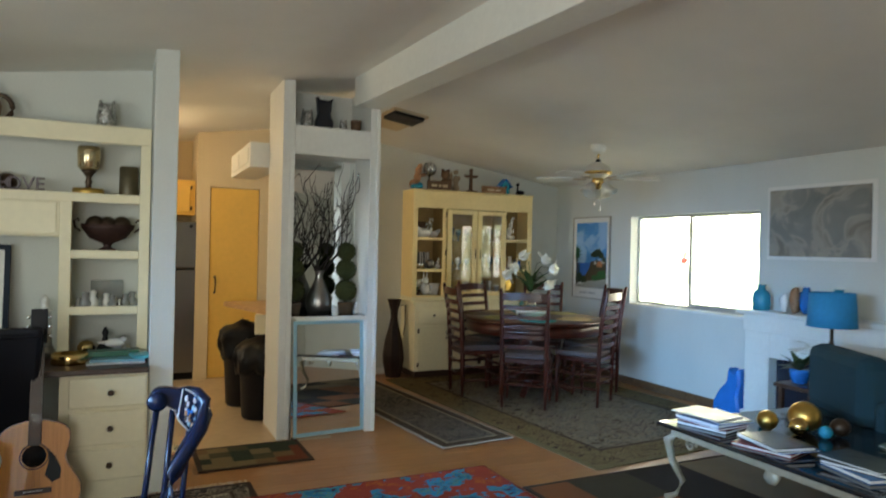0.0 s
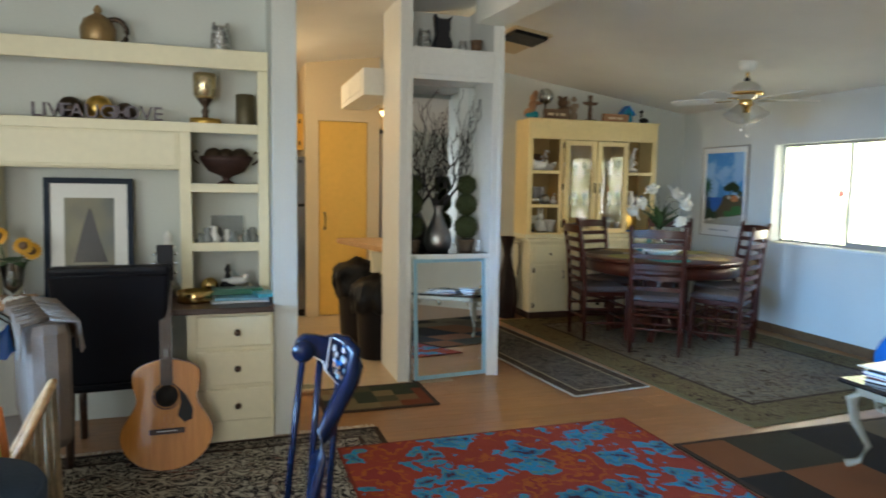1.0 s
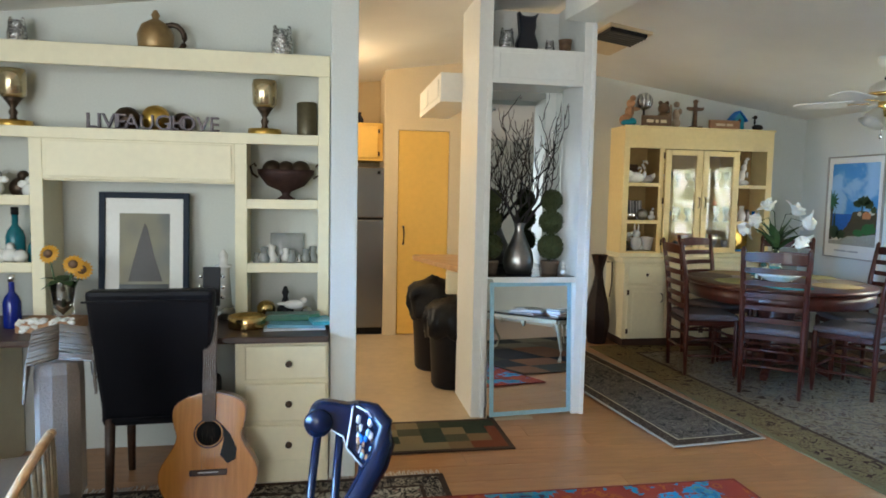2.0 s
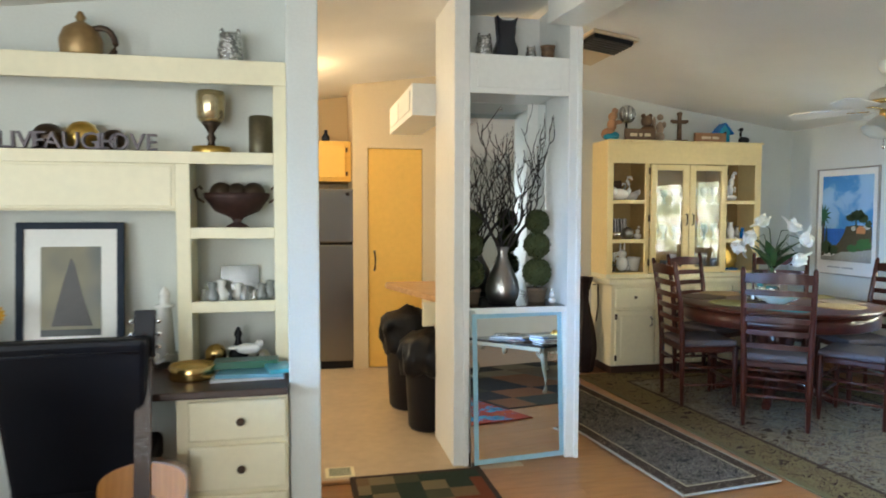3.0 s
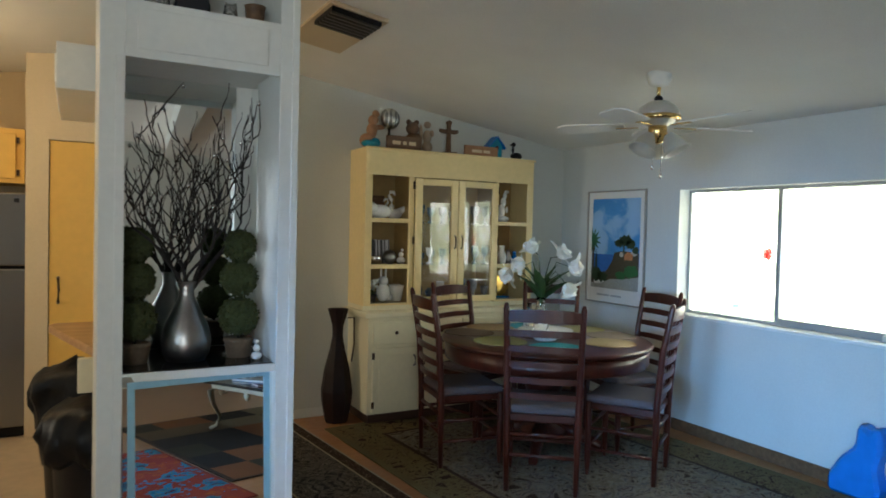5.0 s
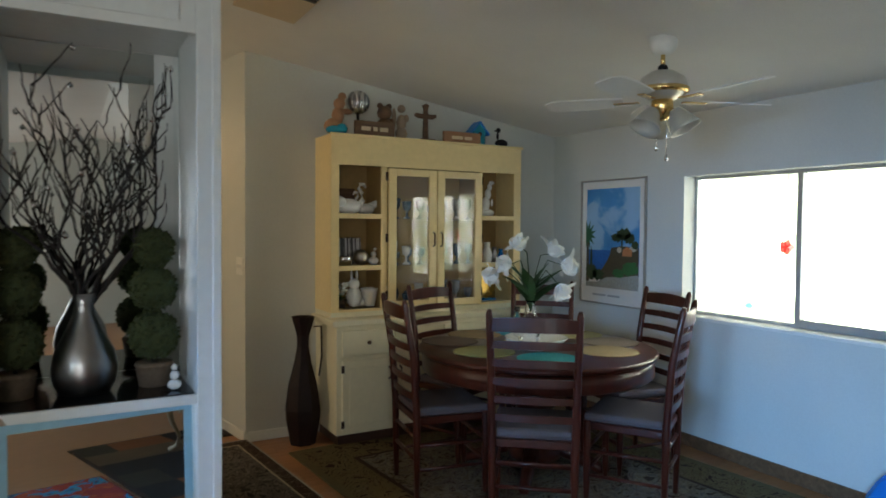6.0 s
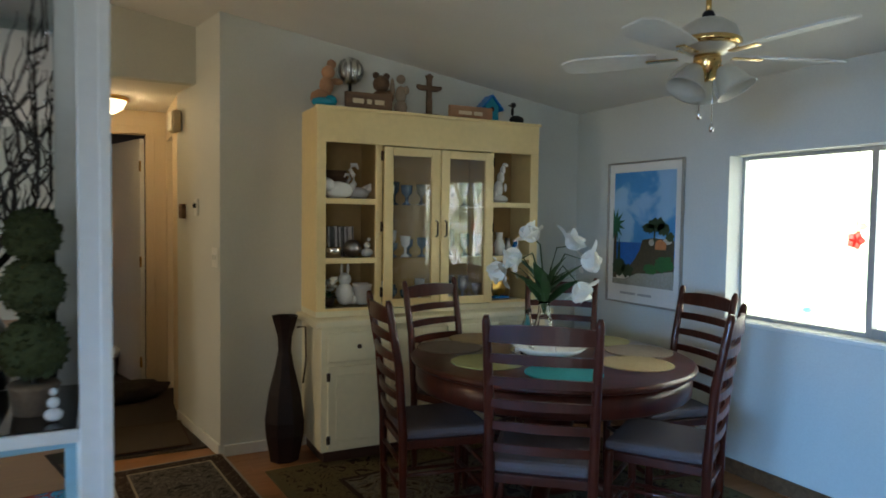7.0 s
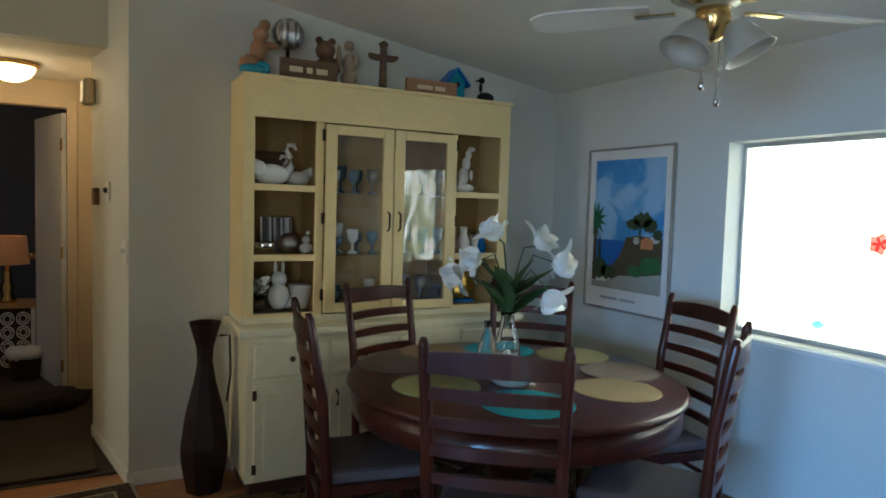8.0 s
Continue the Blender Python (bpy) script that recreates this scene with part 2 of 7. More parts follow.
# floors
floor = struct("floor", bm_box(WEST - 0.1, SOUTH - 0.1, -0.12, EAST + 0.1, 11.6, -0.012), LAMINATE, "orange-brown wood laminate floor with plank joints", "floor")
kitchen_floor = struct("kitchen_floor", bm_box(-2.65, 5.10, -0.012, 1.0, 8.35, 0.001), VINYL, "beige mottled vinyl floor of the kitchen", "floor")
struct("threshold_trim", bm_box(-0.15, 5.075, -0.012, 0.60, 5.10, 0.006, 0.003), OAK, "wooden threshold strip between laminate and vinyl", "trim")
struct("hall_floor", bm_box(1.0, 7.62, -0.012, 1.95, 11.5, 0.002), mat("hall_carpet", (0.045, 0.034, 0.026), 0.95, vary=0.25, grain=200, bump=0.8), "grey-brown carpet of the hallway", "floor")
ground = struct("ground", bm_box(-60, -60, -0.4, 60, 60, -0.13), mat("pale_gravel", (0.45, 0.42, 0.36), 0.9, vary=0.3), "pale dry ground outside the house", "ground")

# walls
wall_x("wall_east", EAST, EAST + 0.17, SOUTH, NORTH + 0.12, [(4.33, 5.99, 0.895, 1.84)], WHITE, "white painted wall with a sliding window", top=ceil_z(EAST) + 0.03)
wall_y("wall_north", 1.95, EAST, NORTH, NORTH + 0.12, [], WHITE, "white painted wall behind the china hutch")
# Both openings are out of view, cut for the west lamps.
wall_x("wall_west", WEST - 0.1, WEST, SOUTH, 8.5, [(0.25, 2.75, 0.88, 2.02), (5.9, 7.3, 1.0, 2.0)], WHITE, "white painted wall", top=ceil_z(WEST))
wall_y("wall_south", WEST, EAST, SOUTH - 0.1, SOUTH, [(-2.6, -1.0, 0.02, 2.1)], WHITE, "unseen white painted wall with an opening added for the south light")
wall_y("wall_desk", WEST, -0.295, 4.90, 5.0, [], WHITE, "white wall behind the built-in bookcase")
wall_y("wall_kitchen", -2.65, 0.23, 8.35, 8.45, [], TAN, "tan wall behind the refrigerator")
wall_x("wall_pantry_side", 0.23, 0.29, 7.76, 8.4, [], TAN, "tan side wall of the pantry", top=ceil_z(0.26))
wall_y("wall_pantry", 0.23, 1.0, 7.68, 7.76, [(0.365, 0.875, 0.0, 2.04)], TAN, "tan wall round the pantry door")
wall_x("wall_hall_west", 0.90, 1.0, 7.76, 9.3, [], TAN, "tan hallway wall", top=2.72)
slant = bm_box(0.0, 0.0, 0.0, 0.12, 0.925, 2.66)
bmesh.ops.transform(slant, matrix=pose(1.955, NORTH + 0.002, 0, 0, 0, 9.8), verts=slant.verts)
struct("wall_hall_slant", slant, WHITE, "white slanting hallway wall with thermostat and switch", "wall")
wall_x("wall_hall_east", 1.802, 1.922, 8.32, 9.3, [(8.72, 9.24, 0.0, 2.06)], TAN, "tan hallway wall with a side door", top=2.66)
wall_y("wall_hall_header", 1.0, 1.95, 7.87, 7.95, [(1.0, 1.95, 0.0, 2.30)], WHITE, "white header above the hallway")
wall_y("wall_hall_end", 0.9, 2.1, 9.3, 9.4, [(0.95, 1.645, 0.0, 2.11)], TAN, "tan wall at the end of the hallway with a doorway", top=2.6)
NAVYWALL = mat("dusky_blue_wall", (0.10, 0.13, 0.19), 0.7, vary=0.08)
wall_y("wall_bedroom", -0.4, 2.3, 11.4, 11.5, [], NAVYWALL, "dusky blue bedroom wall", top=2.6)
wall_x("wall_bedroom_west", -0.5, -0.4, 9.4, 11.4, [], NAVYWALL, "dusky blue bedroom wall", top=2.6)
wall_x("wall_bedroom_east", 2.2, 2.3, 9.4, 11.4, [], NAVYWALL, "dusky blue bedroom wall", top=2.6)

# ceilings
bm = bmesh.new()
for (xa, xb) in ((WEST - 0.1, RIDGE_X), (RIDGE_X, EAST + 0.14)):
    v = [bm.verts.new((x, y, ceil_z(x) + dz)) for dz in (0, 0.08) for x, y in ((xa, SOUTH - 0.1), (xb, SOUTH - 0.1), (xb, 8.5), (xa, 8.5))]
    for q in ((0, 1, 2, 3), (7, 6, 5, 4), (0, 4, 5, 1), (1, 5, 6, 2), (2, 6, 7, 3), (3, 7, 4, 0)):
        bm.faces.new([v[k] for k in q])
struct("ceiling", bm, CEIL, "white textured vaulted ceiling", "ceiling")
struct("hall_ceiling", bm_box(0.9, 7.95, 2.30, 1.95, 9.3, 2.34), CEIL, "low white hallway ceiling", "ceiling")
struct("bedroom_ceiling", bm_box(-0.5, 9.3, 2.45, 2.3, 11.5, 2.6), CEIL, "bedroom ceiling", "ceiling")
beam = bm_box(-0.19, SOUTH - 5.0, 2.515, 0.03, 0.002, RIDGE_Z + 0.02, 0.006)
bmesh.ops.transform(beam, matrix=pose(1.325, 5.17, 0, 0, 0, 4.5), verts=beam.verts)
struct("ridge_beam", beam, TRIM, "white painted ridge beam under the vaulted ceiling", "beam")
struct("baseboard", bm_box(EAST - 0.014, 4.32, 0.0, EAST - 0.001, NORTH, 0.085, 0.003), BASEB, "brown wooden baseboard", "trim")
struct("baseboard_north", bm_box(1.97, NORTH - 0.013, 0.0, 2.40, NORTH - 0.001, 0.07, 0.003), TRIM, "white baseboard", "trim")
hb_ = bm_box(-0.013, 0.01, 0.0, -0.001, 0.91, 0.07, 0.003)
bmesh.ops.transform(hb_, matrix=pose(1.955, NORTH + 0.002, 0, 0, 0, 9.8), verts=hb_.verts)
struct("hall_baseboard", hb_, TRIM, "white baseboard of the hallway", "trim")
struct("wall_fin", bm_box(-0.295, 4.365, 0.0, -0.165, 5.05, ceil_z(-0.28) + 0.01, 0.006), WHITE, "white end wall between bookcase and kitchen", "wall")

# window in the east wall
win = thing("window_1", pose(EAST, 5.16, 0.895), "white aluminium sliding window in a deep reveal", "window", kind="structure")
ALU = mat("window_aluminium", (0.45, 0.47, 0.48), 0.4, 0.6, vary=0.05)
for nm, b in (("frame_bottom", (0.11, -0.83, 0.0, 0.15, 0.83, 0.022)), ("frame_top", (0.11, -0.83, 0.923, 0.15, 0.83, 0.945)), ("frame_side", (0.11, 0.81, 0.022, 0.15, 0.83, 0.923)), ("frame_side", (0.11, -0.83, 0.022, 0.15, -0.81, 0.923)), ("mullion", (0.10, 0.045, 0.022, 0.15, 0.078, 0.923)), ("sash_rail", (0.10, -0.81, 0.022, 0.125, 0.045, 0.05))):
    part(nm, bm_box(*b, 0.002), ALU, win)
for y0, y1 in ((-0.81, 0.045), (0.078, 0.81)):
    p = part("pane", bm_box(0.128, y0, 0.022, 0.132, y1, 0.923), GLASS, win)
    p.visible_shadow = False
part("window_sill", bm_box(-0.02, -0.835, -0.025, 0.108, 0.835, -0.003, 0.003), TRIM, win, "white window sill")

# plain backdrop beyond the window; its mottled emission replaces sunlit garden and window light
GARDEN = bpy.data.materials.new("glowing_garden_backdrop")
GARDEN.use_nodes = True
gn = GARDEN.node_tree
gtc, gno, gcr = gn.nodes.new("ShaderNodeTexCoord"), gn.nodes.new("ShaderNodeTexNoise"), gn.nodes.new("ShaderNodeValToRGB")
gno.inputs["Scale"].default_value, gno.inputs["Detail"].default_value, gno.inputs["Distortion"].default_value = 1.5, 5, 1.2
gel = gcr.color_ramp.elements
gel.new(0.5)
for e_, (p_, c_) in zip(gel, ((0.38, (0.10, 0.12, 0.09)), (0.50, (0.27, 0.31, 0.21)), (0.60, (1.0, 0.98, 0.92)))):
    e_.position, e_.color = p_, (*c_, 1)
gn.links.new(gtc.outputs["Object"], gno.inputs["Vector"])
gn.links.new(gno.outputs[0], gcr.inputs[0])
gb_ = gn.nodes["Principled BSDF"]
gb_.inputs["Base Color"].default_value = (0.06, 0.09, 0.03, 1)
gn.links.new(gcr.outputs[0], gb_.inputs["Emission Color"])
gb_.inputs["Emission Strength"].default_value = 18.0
struct("backdrop", bm_box(8.5, -9.0, -0.2, 8.6, 14.0, 5.0), GARDEN, "glowing mottled backdrop in place of the sunlit garden beyond the window", "backdrop")

# unseen opening behind, added to go with the south fill lamp
sd = thing("window_2", pose(-0.6, SOUTH, 0.02), "unseen wide patio door with white frame, added for the south light", "patio door", kind="structure")
for x in (-1.58, -0.03, 1.52):
    part("frame_post", bm_box(x, -0.08, 0, x + 0.06, -0.03, 2.08), TRIM, sd)


# ---- divider with niche ----
def divider():
    d = thing("room_divider", pose(0.6, 5.17, 0), "white painted divider with posts, mirrored niche and top cubby", "divider", kind="structure")
    W, D = 0.755, 0.53
    zl, zr = ceil_z(0.6), RIDGE_Z - 0.005
    part("post", bm_box(0, 0, 0, 0.088, D, zl + 0.005, 0.004), TRIM, d)
    part("post", bm_box(W - 0.078, 0, 0, W, D, 2.70, 0.004), TRIM, d)
    part("post_moulding", bm_box(0.055, -0.012, 0, 0.088, 0.0, 2.117, 0.003), TRIM, d)
    part("post_moulding", bm_box(W - 0.028, -0.012, 0, W, 0.0, 2.5, 0.003), TRIM, d)
    part("header", bm_box(0.088, 0.0, 2.117, W - 0.078, 0.03, 2.335, 0.003), TRIM, d)
    part("header_panel", bm_box(0.13, -0.008, 2.15, W - 0.13, 0.0, 2.305, 0.004), TRIM, d)
    part("niche_top", bm_box(0.088, 0.03, 2.150, W - 0.078, D, 2.170), TRIM, d)
    part("cubby_floor", bm_box(0.088, 0.03, 2.315, W - 0.078, D, 2.335), TRIM, d)
    part("cubby_back", bm_box(0.088, D - 0.03, 2.335, W - 0.078, D - 0.002, 2.69), TRIM, d)
    part("niche_shelf", bm_box(0.088, 0.004, 0.87, W - 0.078, D, 0.905, 0.004), TRIM, d)
    part("niche_back", bm_box(0.088, D - 0.02, 0.0, W - 0.078, D - 0.002, 2.15), TRIM, d)
    part("mirror", bm_box(0.095, D - 0.028, 0.91, W - 0.155, D - 0.022, 2.145), MIRROR, d, "tall mirror at the back of the niche")
    part("side_mirror", bm_box(W - 0.084, 0.36, 0.91, W - 0.079, D - 0.03, 2.145), MIRROR, d, "narrow mirror strip on the niche side")
    part("base_board", bm_box(0.088, 0.19, 0.0, W - 0.078, 0.21, 0.868), TRIM, d)
    part("shelf_glass", bm_box(0.092, 0.012, 0.9055, W - 0.086, D - 0.03, 0.909), mat("smoked_glass", (0.012, 0.012, 0.013), 0.06, vary=0.1, bump=0), d, "smoked glass on the niche shelf")
    # hanging box on the kitchen side, over the counter
    part("hanging_box", bm_box(-0.15, D, 2.06, 0.10, 1.60, 2.26, 0.004), TRIM, d)
    part("box_panel", bm_box(-0.158, D + 0.08, 2.10, -0.15, 1.05, 2.225, 0.003), TRIM, d)
    part("box_panel", bm_box(-0.158, 1.12, 2.10, -0.15, 1.54, 2.225, 0.003), TRIM, d)


divider()

# mirror with a pale blue band leaning under the niche shelf
bf = thing("leaning_mirror", pose(0.694, 5.118, 0.004, -3.4, 0, 6.2), "leaning mirror with pale blue painted band", "mirror")
part("glass", bm_box(0.0, 0.0, 0.0, 0.597, 0.006, 0.892), MIRROR, bf)
part("backing", bm_box(0.0, 0.006, 0.0, 0.597, 0.014, 0.892), DARKW, bf)
for nm, b in (("band_top", (0.018, -0.004, 0.842, 0.582, -0.0005, 0.870)), ("band_bottom", (0.018, -0.004, 0.012, 0.582, -0.0005, 0.040)), ("band_side", (0.018, -0.004, 0.040, 0.045, -0.0005, 0.842)), ("band_side", (0.555, -0.004, 0.040, 0.582, -0.0005, 0.842))):
    part(nm, bm_box(*b, 0.001), PALEBLUE, bf)


# ---- china hutch ----
def hutch():
    h = thing("china_hutch", pose(2.405, NORTH, 0), "cream built-in china hutch with glass doors", "china cabinet")
    yb, yf, yl = -0.003, -0.310, -0.425        # back, upper front, lower front
    X0, X1 = 0.035, 1.59
    # lower case
    part("toe_kick", bm_box(0.07, yl + 0.05, 0, 1.58, yb, 0.085), DARKW, h)
    part("lower_body", bm_box(0.04, yl, 0.085, 1.61, yb, 0.815, 0.003), CREAM2, h)
    part("countertop", bm_box(0.0, yl - 0.035, 0.815, 1.65, yb, 0.86, 0.010), CREAM2, h)
    part("counter_back", bm_box(X0, yf - 0.01, 0.86, X1, yb, 0.895, 0.003), CREAM2, h)
    w = 0.375
    for k in range(4):
        x = 0.075 + k * (w + 0.012)
        dr = part("drawer_front", bm_box(x, yl - 0.018, 0.61, x + w, yl, 0.785, 0.006), CREAM2, h)
        part("knob", bm_ball(0.014, (x + w / 2, yl - 0.03, 0.70), sub=2), BRONZE, dr)
        dd = part("lower_door", bm_box(x, yl - 0.018, 0.10, x + w, yl, 0.585, 0.006), CREAM2, h)
        part("door_panel", bm_box(x + 0.05, yl - 0.024, 0.15, x + w - 0.05, yl - 0.018, 0.535, 0.003), CREAM2, dd)
        hx = x + (w - 0.035 if k % 2 == 0 else 0.035)
        part("handle", bm_tube([(hx, yl - 0.018, 0.44), (hx, yl - 0.045, 0.45), (hx, yl - 0.045, 0.51), (hx, yl - 0.018, 0.52)], 0.006), BRONZE, dd)
        ex = x + (0.004 if k % 2 == 0 else w - 0.004)
        for z in (0.16, 0.53):
            part("hinge", bm_box(ex - 0.012, yl - 0.024, z - 0.025, ex + 0.010, yl - 0.016, z + 0.025, 0.003), BRONZE, dd)
    # upper case
    part("upper_side", bm_box(X0, yf, 0.895, X0 + 0.02, yb, 2.10), CREAM, h)
    part("upper_side", bm_box(X1 - 0.02, yf, 0.895, X1, yb, 2.10), CREAM, h)
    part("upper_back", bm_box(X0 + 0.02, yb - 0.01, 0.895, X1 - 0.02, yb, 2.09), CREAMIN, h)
    part("upper_top", bm_box(X0 + 0.02, yf, 2.08, X1 - 0.02, yb, 2.10), CREAM, h)
    F = 0.02
    part("frieze", bm_box(X0, yf - F, 1.895, X1, yf, 2.10, 0.003), CREAM, h)
    part("frieze_cap", bm_box(X0 - 0.01, yf - F - 0.012, 2.085, X1 + 0.01, yf - F, 2.105, 0.004), CREAM, h)
    for x0, x1 in ((X0, 0.092), (0.402, 0.445), (1.222, 1.235), (1.525, X1)):
        part("stile", bm_box(x0, yf - F, 0.895, x1, yf, 1.895, 0.002), CREAM, h)
    for x in (0.43, 1.225):
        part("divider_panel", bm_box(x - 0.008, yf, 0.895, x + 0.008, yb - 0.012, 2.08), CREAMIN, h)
    for x0, x1 in ((0.092, 0.402), (1.235, 1.525)):
        for z in (1.19, 1.545):
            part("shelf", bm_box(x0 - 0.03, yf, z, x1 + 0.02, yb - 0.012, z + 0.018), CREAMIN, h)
            part("shelf_edge", bm_box(x0, yf - F, z - 0.012, x1, yf, z + 0.022, 0.002), CREAM, h)
        part("shelf_edge", bm_box(x0, yf - F, 0.895, x1, yf, 0.912, 0.002), CREAM, h)
    for z in (1.20, 1.53):
        s = part("glass_shelf", bm_box(0.45, yf + 0.04, z, 1.21, yb - 0.02, z + 0.006), GLASS, h)
        s.visible_shadow = False
    for i, x in enumerate((0.450, 0.838)):
        W = 0.380
        dr = part("glass_door", bm_box(x, yf - 0.042, 0.905, x + 0.06, yf - 0.022, 1.885, 0.003), CREAM, h)
        part("door_stile", bm_box(x + W - 0.06, yf - 0.042, 0.905, x + W, yf - 0.022, 1.885, 0.003), CREAM, dr)
        part("door_rail", bm_box(x + 0.06, yf - 0.042, 1.835, x + W - 0.06, yf - 0.022, 1.885, 0.003), CREAM, dr)
        part("door_rail", bm_box(x + 0.06, yf - 0.042, 0.905, x + W - 0.06, yf - 0.022, 0.955, 0.003), CREAM, dr)
        bm = bm_box(x + 0.056, yf - 0.034, 0.951, x + W - 0.056, yf - 0.030, 1.839)
        bmesh.ops.rotate(bm, cent=(x + W / 2, yf - 0.032, 1.4), matrix=Matrix.Rotation(radians(2.6), 3, "Z"), verts=bm.verts)
        p = part("pane", bm, GLASS, dr)
        p.visible_shadow = False
        hx = x + (W - 0.028 if i == 0 else 0.028)
        part("handle", bm_tube([(hx, yf - 0.042, 1.34), (hx, yf - 0.066, 1.35), (hx, yf - 0.066, 1.43), (hx, yf - 0.042, 1.44)], 0.006), BRONZE, dr)
        ex = x - 0.008 if i == 0 else x + W + 0.008
        for z in (1.0, 1.40, 1.83):
            part("hinge", bm_box(ex - 0.009, yf - 0.030, z - 0.03, ex + 0.009, yf - 0.020, z + 0.03, 0.003), BRONZE, dr)


hutch()


# ---- dining table and chairs ----
TX, TY = 3.39, 6.06
table = thing("dining_table", pose(TX, TY, 0), "round dark cherry dining table with carved pedestal", "table")
R = 0.715
part("tabletop", bm_lathe([(0.0, 0.73), (R - 0.01, 0.73), (R, 0.737), (R + 0.004, 0.745), (R, 0.755), (R - 0.015, 0.762), (0.0, 0.762)], 64), CHERRY, table)
part("apron", bm_lathe([(R - 0.06, 0.62), (R - 0.03, 0.62), (R - 0.02, 0.63), (R - 0.02, 0.725), (R - 0.06, 0.73)], 64), CHERRY, table)
part("pedestal", bm_lathe([(0.16, 0.09), (0.17, 0.14), (0.10, 0.18), (0.085, 0.3), (0.13, 0.42), (0.14, 0.5), (0.09, 0.56), (0.2, 0.62), (0.3, 0.725)], 32), CHERRY, table)
for k in range(4):
    a = math.radians(45 + 90 * k)
    c, s = math.cos(a), math.sin(a)
    part("foot", bm_tube([(0.1 * c, 0.1 * s, 0.16), (0.25 * c, 0.25 * s, 0.11), (0.38 * c, 0.38 * s, 0.05), (0.44 * c, 0.44 * s, 0.03)], [0.05, 0.045, 0.035, 0.03]), CHERRY, table)


def dining_chair():
    c = thing("dining_chair", pose(0, 0, 0), "dark cherry ladder-back chair with mauve-grey padded seat", "chair", "chairs round the table")
    # origin at the middle of the back on the floor, facing +y
    for sx in (-1, 1):
        part("back_post", bm_tube([(sx * 0.195, 0.035, 0), (sx * 0.198, 0.030, 0.25), (sx * 0.20, 0.028, 0.46), (sx * 0.205, 0.005, 0.78), (sx * 0.212, -0.045, 1.06), (sx * 0.212, -0.050, 1.082)], [0.016, 0.019, 0.021, 0.02, 0.017, 0.010], 10), CHERRY, c)
        part("leg", bm_tube([(sx * 0.205, 0.43, 0), (sx * 0.205, 0.43, 0.10), (sx * 0.205, 0.43, 0.43), (sx * 0.205, 0.43, 0.455)], [0.014, 0.019, 0.021, 0.018], 10), CHERRY, c)
        for z in (0.16, 0.29):
            part("stretcher", bm_tube([(sx * 0.198, 0.03, z), (sx * 0.205, 0.43, z)], 0.010), CHERRY, c)
    for z in (0.21, 0.33):
        part("stretcher", bm_tube([(-0.205, 0.43, z - 0.03), (0.205, 0.43, z - 0.03)], 0.011), CHERRY, c)
        part("stretcher", bm_tube([(-0.198, 0.032, z), (0.198, 0.032, z)], 0.011), CHERRY, c)
    for z, hgt in ((0.555, 0.032), (0.645, 0.032), (0.735, 0.033), (0.825, 0.034), (0.915, 0.036), (1.01, 0.062)):
        y = 0.028 - 0.078 * max(0.0, (z - 0.46) / 0.6) ** 1.3
        bm = bmesh.new()
        n = 8
        rows = []
        for i in range(n + 1):
            u = i / n * 2 - 1
            bow = -0.022 * (1 - u * u)
            arch = (0.012 if hgt > 0.05 else 0.004) * (1 - u * u)
            rows.append([bm.verts.new((u * 0.20, y + bow + dy, z + dz)) for dy, dz in ((-0.007, -hgt / 2), (0.007, -hgt / 2), (0.007, hgt / 2 + arch), (-0.007, hgt / 2 + arch))])
        for a, b in zip(rows, rows[1:]):
            for k in range(4):
                bm.faces.new((a[k], a[(k + 1) % 4], b[(k + 1) % 4], b[k]))
        bm.faces.new(rows[0])
        bm.faces.new(rows[-1][::-1])
        part("slat", bm, CHERRY, c)
    part("seat_rail", bm_box(-0.205, 0.03, 0.405, 0.205, 0.435, 0.445, 0.006), CHERRY, c)
    bm = bm_box(-0.205, 0.035, 0.445, 0.205, 0.45, 0.495, 0.022)
    for v in bm.verts:
        v.co.x *= 0.94 + 0.10 * (v.co.y / 0.45)
    part("seat", bm, CUSHION, c, "mauve-grey padded seat")
    return c


first = dining_chair()
spots = ((2.825, 5.335, 321), (2.525, 6.16, 261), (3.10, 6.82, 200), (3.905, 6.665, 141), (4.215, 5.84, 80), (3.70, 5.235, 33))
chairs = []
for k, (cx, cy, turn) in enumerate(spots):
    m = pose(cx, cy, 0.010, 0, 0, turn)
    if k:
        chairs.append(copy_thing(first, m))
    else:
        first.matrix_world = m
        chairs.append(first)


